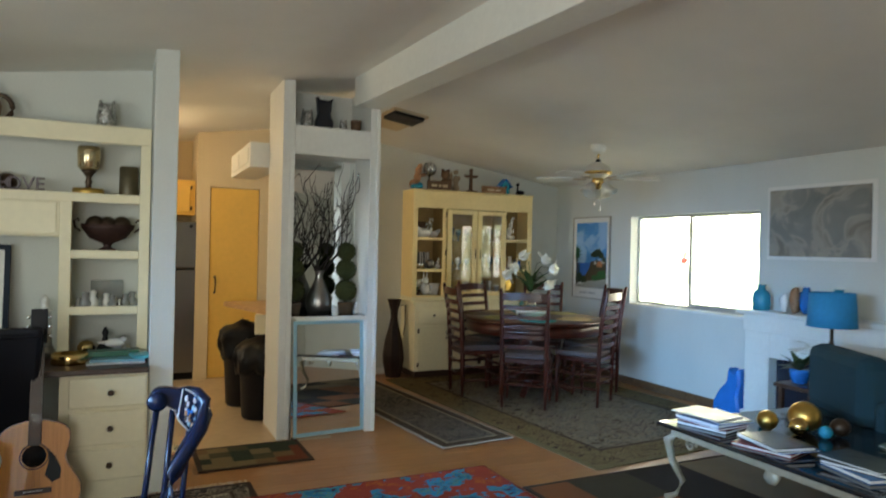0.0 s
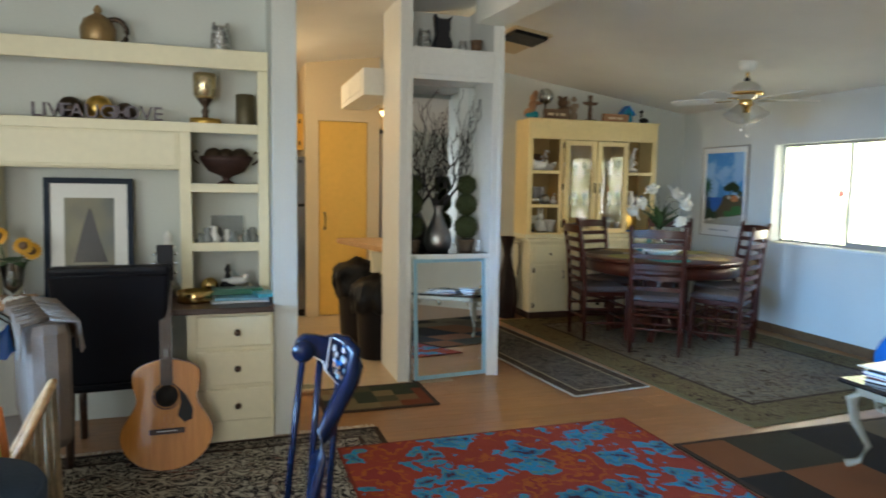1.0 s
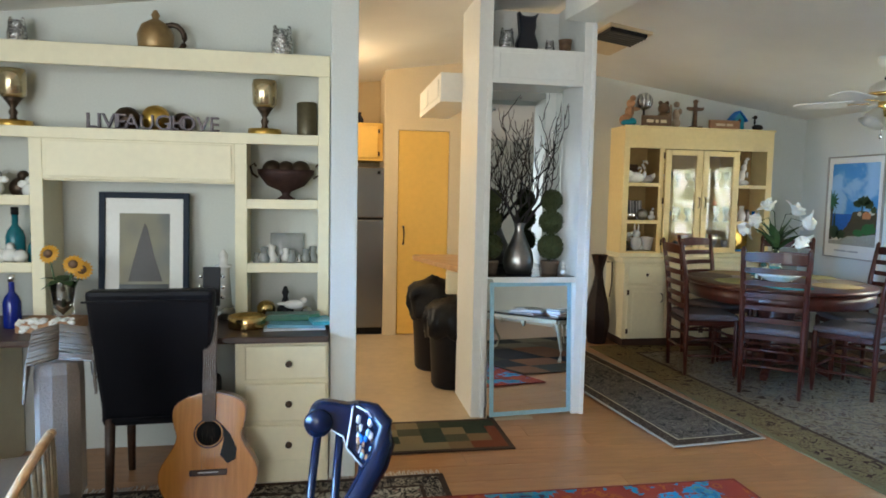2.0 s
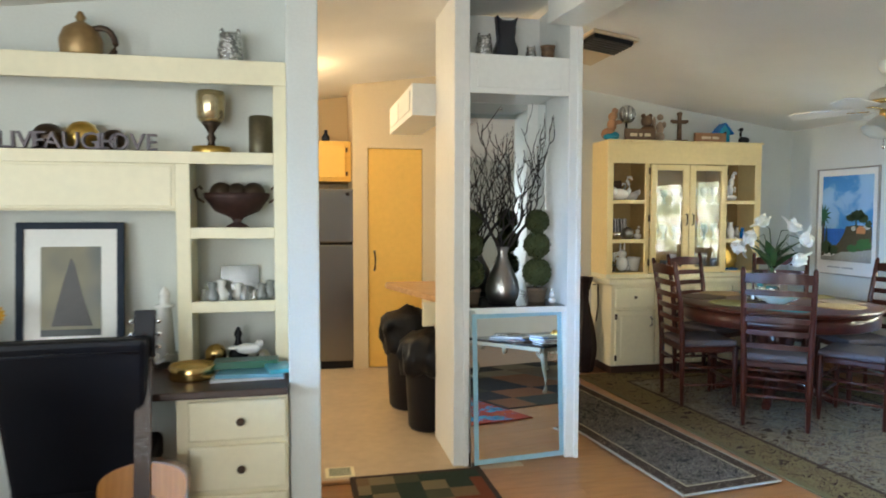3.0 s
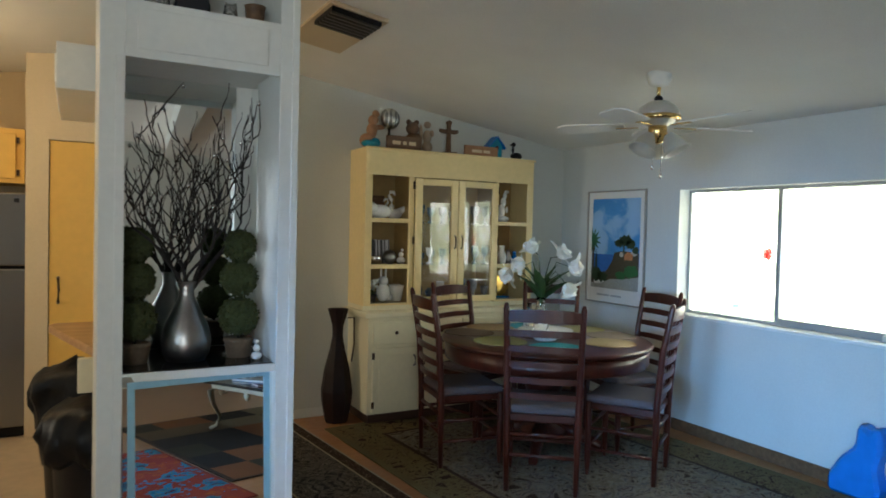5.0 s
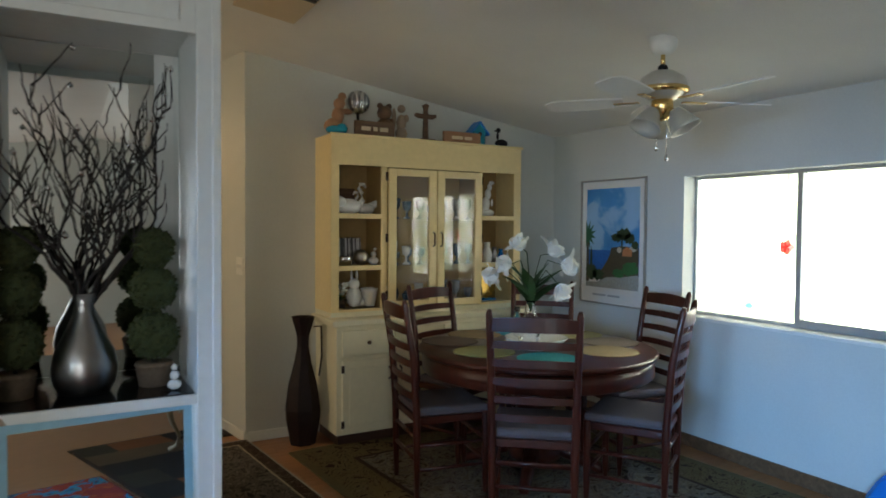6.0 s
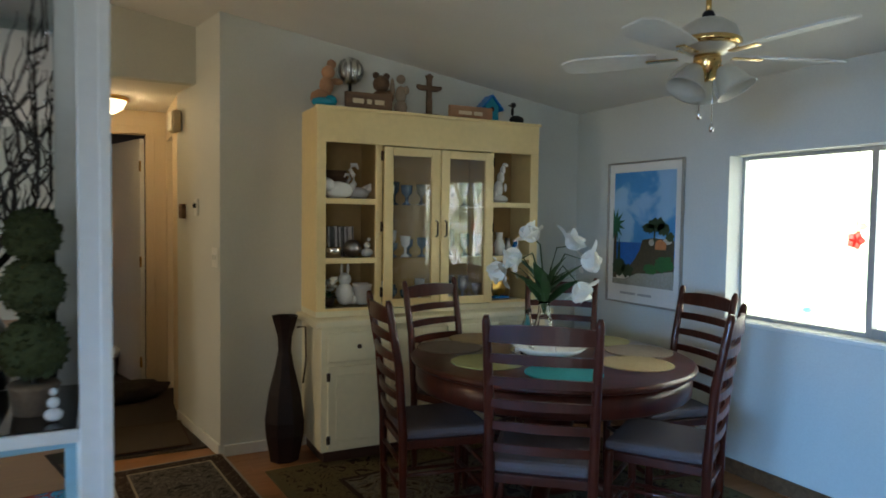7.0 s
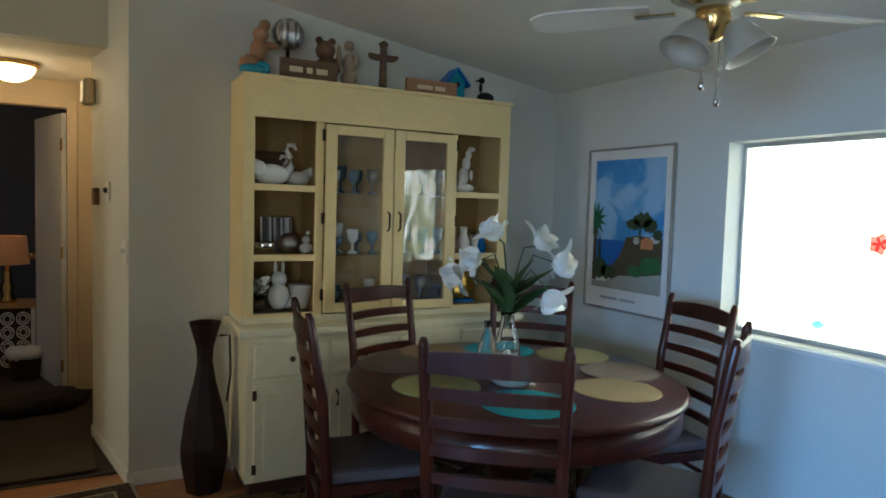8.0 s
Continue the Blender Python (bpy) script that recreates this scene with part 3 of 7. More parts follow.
# ---- ceiling fan ----
def ceiling_fan(x, y):
    f = thing("ceiling_fan", pose(x, y, ceil_z(x)), "white and brass ceiling fan with tulip glass lights", "ceiling fan")
    part("canopy", bm_lathe([(0.03, -0.075), (0.055, -0.06), (0.068, -0.03), (0.07, 0.012)], 28), TRIM, f)
    part("rod", bm_tube([(0, 0, -0.03), (0, 0, -0.16)], 0.011, 12), BRASS, f)
    part("collar", bm_lathe([(0.02, -0.155), (0.026, -0.14), (0.018, -0.125)], 16), BLACK, f)
    part("motor", bm_lathe([(0.06, -0.30), (0.085, -0.285), (0.10, -0.27), (0.118, -0.255), (0.122, -0.232), (0.105, -0.19), (0.06, -0.16), (0.02, -0.152)], 36), mat("pale_nickel", (0.62, 0.60, 0.53), 0.30, 0.55, vary=0.06), f)
    part("motor_band", bm_lathe([(0.118, -0.268), (0.130, -0.262), (0.130, -0.245), (0.120, -0.238)], 36), BRASS, f)
    part("light_fitter", bm_lathe([(0.0, -0.405), (0.03, -0.395), (0.045, -0.365), (0.055, -0.33), (0.05, -0.29)], 24), BRASS, f)
    FROST = mat("frosted_glass", (0.80, 0.78, 0.70), 0.35, vary=0.04)
    FROST.node_tree.nodes["Principled BSDF"].inputs["Transmission Weight"].default_value = 0.55
    for k in range(3):
        a = radians(120 * k + 60)
        c, s = math.cos(a), math.sin(a)
        bm = bm_lathe([(0.026, 0.0), (0.042, -0.025), (0.056, -0.06), (0.067, -0.09), (0.082, -0.112), (0.079, -0.112), (0.062, -0.088), (0.022, -0.01)], 24)
        bmesh.ops.transform(bm, matrix=Matrix.Translation((0.060 * c, 0.060 * s, -0.352)) @ Matrix.Rotation(radians(30), 4, Vector((s, -c, 0))), verts=bm.verts)
        sh = part("shade", bm, FROST, f, "frosted tulip glass shade")
        part("shade_arm", bm_tube([(0.03 * c, 0.03 * s, -0.348), (0.062 * c, 0.062 * s, -0.362)], 0.016), BRASS, sh)
    for k in range(5):
        a = 72 * k - 18
        bm = bmesh.new()
        rows = []
        for i in range(13):
            u = i / 12
            r = 0.19 + 0.40 * u
            w = 0.048 + 0.022 * math.sin(min(1, u * 1.15) * math.pi * 0.6) - (0.03 if u == 1 else 0.008 if i == 11 else 0)
            rows.append([bm.verts.new((r, t * w, t * w * 0.2 + dz)) for t, dz in ((-1, 0), (1, 0), (1, 0.007), (-1, 0.007))])
        for p, q in zip(rows, rows[1:]):
            for j in range(4):
                bm.faces.new((p[j], p[(j + 1) % 4], q[(j + 1) % 4], q[j]))
        bm.faces.new(rows[0])
        bm.faces.new(rows[-1][::-1])
        bmesh.ops.transform(bm, matrix=Matrix.Translation((0, 0, -0.300)) @ Matrix.Rotation(radians(a), 4, "Z"), verts=bm.verts)
        b = part("blade", bm, FRAMEW, f, "white fan blade")
        bm = bm_box(0.11, -0.018, -0.006, 0.24, 0.018, 0.0, 0.003)
        bmesh.ops.transform(bm, matrix=Matrix.Translation((0, 0, -0.303)) @ Matrix.Rotation(radians(a), 4, "Z"), verts=bm.verts)
        part("blade_iron", bm, BRASS, b)
    for dx, dy, l in ((-0.02, 0.015, 0.15), (0.022, -0.012, 0.20)):
        ch = part("pull_chain", bm_tube([(dx, dy, -0.37), (dx, dy, -0.37 - l)], 0.0022, 6), CHROME, f)
        part("pull_knob", bm_lathe([(0.001, -0.405 - l), (0.008, -0.40 - l), (0.009, -0.38 - l), (0.003, -0.365 - l)], 12, at=(dx, dy, 0)), CHROME, ch)


ceiling_fan(3.50, 5.20)


# ---- built-in bookcase and desk ----
def bookcase():
    b = thing("bookcase", pose(0, 4.90, 0), "ivory built-in bookcase with open compartments over a desk", "bookcase")
    yf, yb = -0.255, -0.003
    X0, X1 = -2.55, -0.300
    part("top_board", bm_box(X0, yf, 2.085, X1, yb, 2.112, 0.003), CREAM2, b)
    part("top_fascia", bm_box(X0, yf - 0.02, 2.012, X1, yf, 2.118, 0.004), CREAM2, b)
    part("long_shelf", bm_box(X0, yf, 1.685, X1, yb, 1.710), CREAM2, b)
    part("shelf_edge", bm_box(X0 + 0.06, yf - 0.02, 1.660, X1 - 0.058, yf, 1.714, 0.003), CREAM2, b)
    part("side_panel", bm_box(X1 - 0.02, yf, 0.745, X1, yb, 2.085), CREAM2, b)
    part("stile", bm_box(X1 - 0.058, yf - 0.02, 0.745, X1, yf, 2.012, 0.003), CREAM2, b)
    part("valance", bm_box(-1.675, yf - 0.02, 1.462, -0.775, yf, 1.660, 0.004), CREAM2, b)
    part("valance_panel", bm_box(-1.66, yf - 0.027, 1.475, -0.79, yf - 0.02, 1.648, 0.003), CREAM2, b)
    part("valance_underside", bm_box(-1.675, yf, 1.455, -0.775, yb, 1.470), CREAM2, b)
    for x0, x1 in ((-0.775, -0.715), (-1.735, -1.675)):
        part("upright", bm_box(x0, yf - 0.02, 0.745, x1, yf, 1.660, 0.003), CREAM2, b)
        part("upright_panel", bm_box((x0 + x1) / 2 - 0.02, yf, 0.745, (x0 + x1) / 2 + 0.02, yb, 1.685), CREAM2, b)
    part("upright", bm_box(X0, yf - 0.02, 0.745, X0 + 0.06, yf, 2.012, 0.003), CREAM2, b)
    for x0, x1 in ((-0.715, X1 - 0.058), (X0 + 0.06, -1.735)):
        for z in (1.333, 1.003):
            part("shelf", bm_box(x0 - 0.02, yf, z, x1 + 0.02, yb, z + 0.03), CREAM2, b)
            part("shelf_edge", bm_box(x0, yf - 0.02, z - 0.002, x1, yf, z + 0.048, 0.003), CREAM2, b)
    d = thing("desk", pose(0, 4.90, 0), "dark-topped built-in desk with ivory drawers", "desk")
    part("desktop", bm_box(X0, -0.645, 0.712, -0.298, -0.003, 0.742, 0.006), DARKW, d)
    part("drawer_case", bm_box(-0.735, -0.585, 0.075, -0.299, -0.01, 0.710), CREAM2, d)
    part("plinth", bm_box(-0.72, -0.560, 0.0, -0.30, -0.01, 0.075), CREAM2, d)
    part("left_case", bm_box(X0, -0.585, 0.0, -1.9, -0.01, 0.710), CREAM2, d)
    for z0, z1 in ((0.525, 0.690), (0.320, 0.505), (0.125, 0.300)):
        dr = part("drawer", bm_box(-0.690, -0.605, z0, -0.306, -0.585, z1, 0.008), CREAM2, d)
        part("knob", bm_lathe([(0.006, 0), (0.006, 0.014), (0.016, 0.020), (0.016, 0.028), (0.008, 0.033)], 16), BRONZE, dr).matrix_local = pose(-0.485, -0.605, (z0 + z1) / 2, 90)


bookcase()


# ---- kitchen ----
def fridge():
    f = thing("refrigerator", pose(-0.09, 7.72, 0.002), "brushed stainless top-freezer kitchen refrigerator", "refrigerator")
    part("body", bm_box(-0.33, 0.03, 0.07, 0.33, 0.62, 1.66, 0.008), BLACK, f)
    part("base_grille", bm_box(-0.32, 0.02, 0.0, 0.32, 0.60, 0.068, 0.004), BLACK, f)
    part("freezer_door", bm_box(-0.335, -0.035, 1.17, 0.335, 0.03, 1.665, 0.012), STEEL, f, "brushed steel freezer door")
    part("fridge_door", bm_box(-0.335, -0.035, 0.075, 0.335, 0.03, 1.155, 0.012), STEEL, f, "brushed steel lower door")
    part("badge", bm_box(0.255, -0.039, 1.60, 0.285, -0.034, 1.628, 0.001), BLACK, f)


fridge()
cab = thing("kitchen_cabinet", pose(-0.10, 7.78, 1.735), "yellow kitchen cabinet above the refrigerator", "cabinet")
part("body", bm_box(-0.45, 0.0, 0.0, 0.32, 0.55, 0.37, 0.003), YELLOW, cab)
for x0, x1, kx in ((-0.43, -0.20, -0.215), (-0.185, 0.27, -0.165)):
    d = part("door", bm_box(x0, -0.02, 0.03, x1, 0, 0.335, 0.005), YELLOW, cab)
    part("knob", bm_ball(0.012, (kx, -0.03, 0.07), sub=2), BRONZE, d)
for z in (0.07, 0.29):
    part("hinge", bm_box(0.272, -0.018, z - 0.02, 0.29, -0.002, z + 0.02, 0.002), BRONZE, cab)

pd = thing("door_1", pose(0.37, 7.69, 0.01), "yellow painted pantry door, closed", "door", kind="structure")
part("leaf", bm_box(0, 0, 0, 0.50, 0.035, 2.025, 0.003), YELLOW, pd)
part("handle", bm_tube([(0.055, 0, 1.08), (0.055, -0.035, 1.07), (0.06, -0.04, 1.0), (0.055, -0.035, 0.92), (0.055, 0, 0.91)], [0.012, 0.009, 0.008, 0.009, 0.012]), BRONZE, pd)

pen = thing("kitchen_peninsula", pose(0.40, 5.71, 0), "kitchen peninsula with butcher-block counter", "counter")
part("base", bm_box(0.30, 0.0, 0.0, 0.85, 1.0, 0.86), CREAM2, pen)
bm = bmesh.new()
bmesh.ops.extrude_face_region(bm, geom=[bm.faces.new([bm.verts.new((x, y, 0.862)) for x, y in ((0.22, 0.02), (0.90, 0.02), (0.90, 1.05), (0.03, 1.05), (0.0, 1.0), (0.0, 0.93))])])
for v_ in list(bm.verts)[6:]:
    v_.co.z = 0.902
bmesh.ops.bevel(bm, geom=list(bm.edges), offset=0.006, segments=2, affect="EDGES")
part("counter", bm, OAK, pen)
part("bracket", bm_box(0.14, 0.10, 0.70, 0.30, 0.14, 0.86, 0.004), CREAM2, pen)


def trash_can(x, y, s, label):
    t = thing("trash_can", pose(x, y, 0.002, 0, 0, 10), label, "trash can", "trash cans by the peninsula")
    part("bin", bm_lathe([(0.135 * s, 0.0), (0.15 * s, 0.02), (0.18 * s, 0.58 * s), (0.19 * s, 0.60 * s), (0.18 * s, 0.61 * s)], 28), BLACK, t)
    bm = bm_lathe([(0.185 * s, 0.40 * s), (0.20 * s, 0.44 * s), (0.21 * s, 0.50 * s), (0.215 * s, 0.56 * s), (0.205 * s, 0.62 * s), (0.17 * s, 0.65 * s), (0.11 * s, 0.665 * s), (0.04 * s, 0.70 * s)], 64)
    for v in bm.verts:
        v.co += Vector((1, 1, 0.5)) * (0.05 * noise.noise(v.co * 9) + 0.025 * noise.noise(v.co * 26))
    part("liner", bm, mat("black_bag", (0.008, 0.0085, 0.010), 0.4, vary=0.3, grain=30, bump=0.8, spec=0.25), t, "crumpled black bin bag")


trash_can(0.56, 6.42, 1.08, "black kitchen bin with bag under the counter")
trash_can(0.60, 5.90, 0.95, "small black bin with bag beside the divider")


# ---- rugs ----
def palette_mat(name, stops, scale, kind="noise", mirror=False, rough=0.95, distort=1.5, cell=(0.2, 0.2)):
    """Woven cloth in flat colours: stops are (position, colour)."""
    m = mat(name, (0.5, 0.5, 0.5), rough, grain=260, bump=0.7, spec=0.15)
    nt = m.node_tree
    b = nt.nodes["Principled BSDF"]
    tc = nt.nodes.new("ShaderNodeTexCoord")
    vec = tc.outputs["Object"]
    if mirror:
        ab = nt.nodes.new("ShaderNodeVectorMath")
        ab.operation = "ABSOLUTE"
        nt.links.new(vec, ab.inputs[0])
        vec = ab.outputs[0]
    if kind == "blocks":
        sn = nt.nodes.new("ShaderNodeVectorMath")
        sn.operation = "SNAP"
        sn.inputs[1].default_value = (*cell, 10)
        nt.links.new(vec, sn.inputs[0])
        tx = nt.nodes.new("ShaderNodeTexWhiteNoise")
        nt.links.new(sn.outputs[0], tx.inputs["Vector"])
        val = tx.outputs["Value"]
    elif kind == "cells":
        wb = nt.nodes.new("ShaderNodeTexNoise")
        wb.inputs["Scale"].default_value, wb.inputs["Detail"].default_value = scale * 2.2, 6
        nt.links.new(vec, wb.inputs["Vector"])
        mx = nt.nodes.new("ShaderNodeVectorMath")
        mx.operation = "MULTIPLY_ADD"
        mx.inputs[1].default_value = (0.75, 0.45, 0)
        nt.links.new(wb.outputs["Color"], mx.inputs[0])
        nt.links.new(vec, mx.inputs[2])
        tx = nt.nodes.new("ShaderNodeTexVoronoi")
        tx.voronoi_dimensions = "2D"
        tx.inputs["Scale"].default_value = scale
        nt.links.new(mx.outputs[0], tx.inputs["Vector"])
        val = tx.outputs["Distance"]
    else:
        tx = nt.nodes.new("ShaderNodeTexNoise")
        tx.inputs["Scale"].default_value, tx.inputs["Detail"].default_value, tx.inputs["Distortion"].default_value = scale, 3, distort
        nt.links.new(vec, tx.inputs["Vector"])
        val = tx.outputs[0]
    cr = nt.nodes.new("ShaderNodeValToRGB")
    cr.color_ramp.interpolation = "CONSTANT"
    el = cr.color_ramp.elements
    while len(el) < len(stops):
        el.new(0.5)
    for e, (p, c) in zip(el, stops):
        e.position, e.color = p, (*c, 1)
    nt.links.new(val, cr.inputs[0])
    n2 = nt.nodes.new("ShaderNodeTexNoise")
    n2.inputs["Scale"].default_value = 3
    nt.links.new(tc.outputs["Object"], n2.inputs["Vector"])
    mr = nt.nodes.new("ShaderNodeMapRange")
    mr.inputs[3].default_value, mr.inputs[4].default_value = 0.75, 1.25
    nt.links.new(n2.outputs[0], mr.inputs[0])
    sc = nt.nodes.new("ShaderNodeVectorMath")
    sc.operation = "SCALE"
    nt.links.new(cr.outputs[0], sc.inputs[0])
    nt.links.new(mr.outputs[0], sc.inputs["Scale"])
    nt.links.new(sc.outputs[0], b.inputs["Base Color"])
    return m


def rug(label, x0, y0, w, l, turn, field, borders, thick=0.008, fringe="", lift=0.0):
    """A rug whose corner (x0, y0) is its south-west one, w along x and l along y, turned about that corner; borders: (width, material)."""
    m = pose(x0, y0, -0.0004 + lift, 0, 0, turn) @ pose(w / 2, l / 2, 0)
    r = thing("rug", m, label, "rug")
    a, b = w / 2, l / 2
    for wd, mt in borders:
        bm = bmesh.new()
        for q in ((-a, -b, a, -b + wd), (-a, b - wd, a, b), (-a, -b + wd, -a + wd, b - wd), (a - wd, -b + wd, a, b - wd)):
            bm_box(q[0], q[1], 0, q[2], q[3], thick, bm=bm)
        part("border", bm, mt, r)
        a, b = a - wd, b - wd
    part("field", bm_box(-a, -b, 0, a, b, thick), field, r)
    if fringe:
        bm = bmesh.new()
        rnd = random.Random(3)
        n = int((w if "y" in fringe else l) / 0.012)
        for k in range(n):
            for s in (-1, 1):
                if "y" in fringe:
                    x = -w / 2 + (k + 0.5) * 0.012
                    bm_tube([(x, s * l / 2, 0.004), (x + rnd.uniform(-0.006, 0.006), s * (l / 2 + 0.03), 0.003), (x + rnd.uniform(-0.012, 0.012), s * (l / 2 + rnd.uniform(0.05, 0.065)), 0.0025)], 0.0022, 4, bm=bm)
                else:
                    y = -l / 2 + (k + 0.5) * 0.012
                    bm_tube([(s * w / 2, y, 0.004), (s * (w / 2 + 0.03), y + rnd.uniform(-0.006, 0.006), 0.003), (s * (w / 2 + rnd.uniform(0.05, 0.065)), y + rnd.uniform(-0.012, 0.012), 0.0025)], 0.0022, 4, bm=bm)
        tagged(part("fringe", bm, PAPER, r, "off-white cotton fringe"), kind="stuff")
    return r


BEIGE, DARKB, CHAR, OLIVE = (0.40, 0.34, 0.24), (0.045, 0.028, 0.02), (0.03, 0.028, 0.028), (0.16, 0.14, 0.075)
persian = palette_mat("pale_persian_field", [(0, (0.040, 0.026, 0.018)), (0.37, (0.135, 0.112, 0.076)), (0.45, (0.19, 0.165, 0.125)), (0.53, (0.115, 0.105, 0.088)), (0.60, (0.058, 0.026, 0.018)), (0.63, (0.175, 0.15, 0.115))], 7.5, mirror=True, distort=2.6)
persian_b = palette_mat("olive_persian_border", [(0, (0.038, 0.019, 0.013)), (0.40, (0.145, 0.115, 0.056)), (0.54, (0.125, 0.10, 0.047)), (0.585, (0.058, 0.026, 0.015)), (0.62, (0.155, 0.125, 0.068))], 8.0, distort=3.2)
runner_f = palette_mat("charcoal_runner_field", [(0, CHAR), (0.43, (0.13, 0.115, 0.10)), (0.52, (0.045, 0.038, 0.034)), (0.57, (0.19, 0.17, 0.145)), (0.64, CHAR)], 10.0, mirror=True, distort=3.0)
runner_b = palette_mat("dark_runner_border", [(0, DARKB), (0.50, (0.06, 0.04, 0.03)), (0.60, (0.17, 0.13, 0.10)), (0.68, DARKB)], 22.0, distort=2.5)
black_f = palette_mat("black_cream_field", [(0, (0.02, 0.016, 0.016)), (0.40, (0.42, 0.38, 0.31)), (0.50, (0.022, 0.018, 0.018)), (0.60, (0.35, 0.30, 0.24)), (0.66, (0.12, 0.03, 0.025))], 8.5, mirror=True, distort=3.4)
black_b = palette_mat("black_cream_border", [(0, (0.02, 0.016, 0.016)), (0.50, (0.34, 0.29, 0.23)), (0.58, (0.03, 0.022, 0.02)), (0.68, (0.25, 0.2, 0.15))], 26.0, distort=2.0)
red_f = palette_mat("red_turquoise_field", [(0, (0.06, 0.03, 0.06)), (0.10, (0.012, 0.17, 0.33)), (0.20, (0.10, 0.24, 0.22)), (0.26, (0.012, 0.24, 0.46)), (0.37, (0.30, 0.045, 0.028)), (0.66, (0.40, 0.10, 0.02)), (0.74, (0.26, 0.035, 0.03))], 3.5, "cells")
check_f = palette_mat("brown_check_field", [(0, (0.022, 0.018, 0.016)), (0.25, (0.20, 0.075, 0.03)), (0.45, (0.16, 0.125, 0.08)), (0.68, (0.045, 0.038, 0.024)), (0.85, (0.115, 0.08, 0.048))], 1, "blocks", cell=(0.46, 0.46))
mat_f = palette_mat("small_check_field", [(0, (0.022, 0.034, 0.022)), (0.22, (0.14, 0.036, 0.016)), (0.42, (0.18, 0.135, 0.072)), (0.66, (0.06, 0.056, 0.032)), (0.85, (0.15, 0.095, 0.048))], 1, "blocks", cell=(0.135, 0.115))
plain = lambda n, c: mat(n, c, 0.95, vary=0.2, grain=200, bump=0.8, spec=0.15)
DK, BG, LT = plain("dark_rug_band", DARKB), plain("beige_rug_band", BEIGE), plain("pale_rug_edge", (0.42, 0.40, 0.36))
OL = plain("olive_rug_band", (0.13, 0.108, 0.055))

rug("large pale Persian rug with olive border under the dining table", 2.40, 3.74, 2.12, 3.30, 4.5, persian, [(0.05, OL), (0.26, persian_b), (0.03, DK)], lift=0.001)
rug("charcoal and beige floral runner beside the dining rug", 1.645, 4.51, 0.63, 2.85, 6.2, runner_f, [(0.012, LT), (0.075, runner_b), (0.012, BG)], lift=0.010)
rug("red rug with turquoise painted flowers", 0.02, 2.15, 1.74, 1.92, 0.5, red_f, [(0.015, plain("red_rug_edge", (0.2, 0.03, 0.02)))], lift=0.003)
rug("brown, beige and black block-pattern rug", 1.82, 0.9, 2.45, 2.75, 1.0, check_f, [(0.03, DK)], lift=0.0)
rug("black and cream floral rug with fringe before the desk", -1.75, 3.02, 2.05, 1.28, 1.0, black_f, [(0.03, DK), (0.09, black_b), (0.02, DK)], fringe="y", lift=0.0)
rug("small brown and green checked doormat", 0.01, 4.615, 0.735, 0.50, 0.5, mat_f, [(0.03, DK)], lift=0.001)
rug("flat grey-brown hallway floor mat", 1.06, 7.62, 0.76, 0.55, 2, plain("hall_mat", (0.07, 0.054, 0.04)), [(0.012, DK)], lift=0.014)


# ---- wall pictures ----
def panel(name, x0, z0, x1, z1, y, material, parent, t=0.003):
    return part(name, bm_box(x0, y - t, z0, x1, y, z1), material, parent)


def poly(name, pts, y, material, parent, t=0.002):
    bm = bm_prism(pts, t)
    bmesh.ops.translate(bm, vec=(0, y - t, 0), verts=bm.verts)
    return part(name, bm, material, parent)


def blob_outline(cx, cz, rx, rz, seed, n=28, wob=0.16):
    return [(cx + rx * math.cos(2 * math.pi * k / n) * (1 + wob * noise.noise((3 * math.cos(2 * math.pi * k / n), 3 * math.sin(2 * math.pi * k / n), seed))), cz + rz * math.sin(2 * math.pi * k / n) * (1 + wob * noise.noise((3 * math.cos(2 * math.pi * k / n), 3 * math.sin(2 * math.pi * k / n), seed + 9)))) for k in range(n)]


def frame_bars(parent, w, h, b, d, material, y=0.0):
    for nm, q in (("frame_side", (-w / 2, 0, -w / 2 + b, h)), ("frame_side", (w / 2 - b, 0, w / 2, h)), ("frame_rail", (-w / 2 + b, 0, w / 2 - b, b)), ("frame_rail", (-w / 2 + b, h - b, w / 2 - b, h))):
        part(nm, bm_box(q[0], y - d, q[1], q[2], y, q[3], 0.002), material, parent)


SKYM = palette_mat("print_sky", [(0, (0.03, 0.19, 0.50)), (0.47, (0.08, 0.30, 0.62)), (0.56, (0.30, 0.50, 0.70))], 3.2, rough=0.4, distort=0.4)
SKYM.node_tree.nodes["Color Ramp"].color_ramp.interpolation = "EASE"


def ink(name, c):
    return mat(name, c, 0.45, vary=0.25, grain=60, bump=0)


poster = thing("framed_poster", pose(EAST - 0.003, 6.665, 0.885, 0, 0, -90), "framed seaside poster of blue sky, trees and terrace", "poster")
frame_bars(poster, 0.70, 0.975, 0.012, 0.022, mat("silver_frame", (0.42, 0.40, 0.36), 0.35, 0.8))
panel("mat_board", -0.338, 0.012, 0.338, 0.963, -0.004, FRAMEW, poster)
panel("sky", -0.285, 0.335, 0.285, 0.905, -0.007, SKYM, poster)
panel("sea", -0.285, 0.24, 0.285, 0.424, -0.010, ink("print_sea", (0.015, 0.12, 0.42)), poster, 0.001)
PTREE, PHILL = ink("print_tree", (0.030, 0.055, 0.022)), ink("print_hill", (0.075, 0.060, 0.035))
poly("hill", [(-0.12, 0.16), (0.285, 0.16), (0.285, 0.45), (0.20, 0.455), (0.10, 0.46), (0.0, 0.445), (-0.02, 0.38), (-0.07, 0.31), (-0.12, 0.26)], -0.011, PHILL, poster, 0.001)
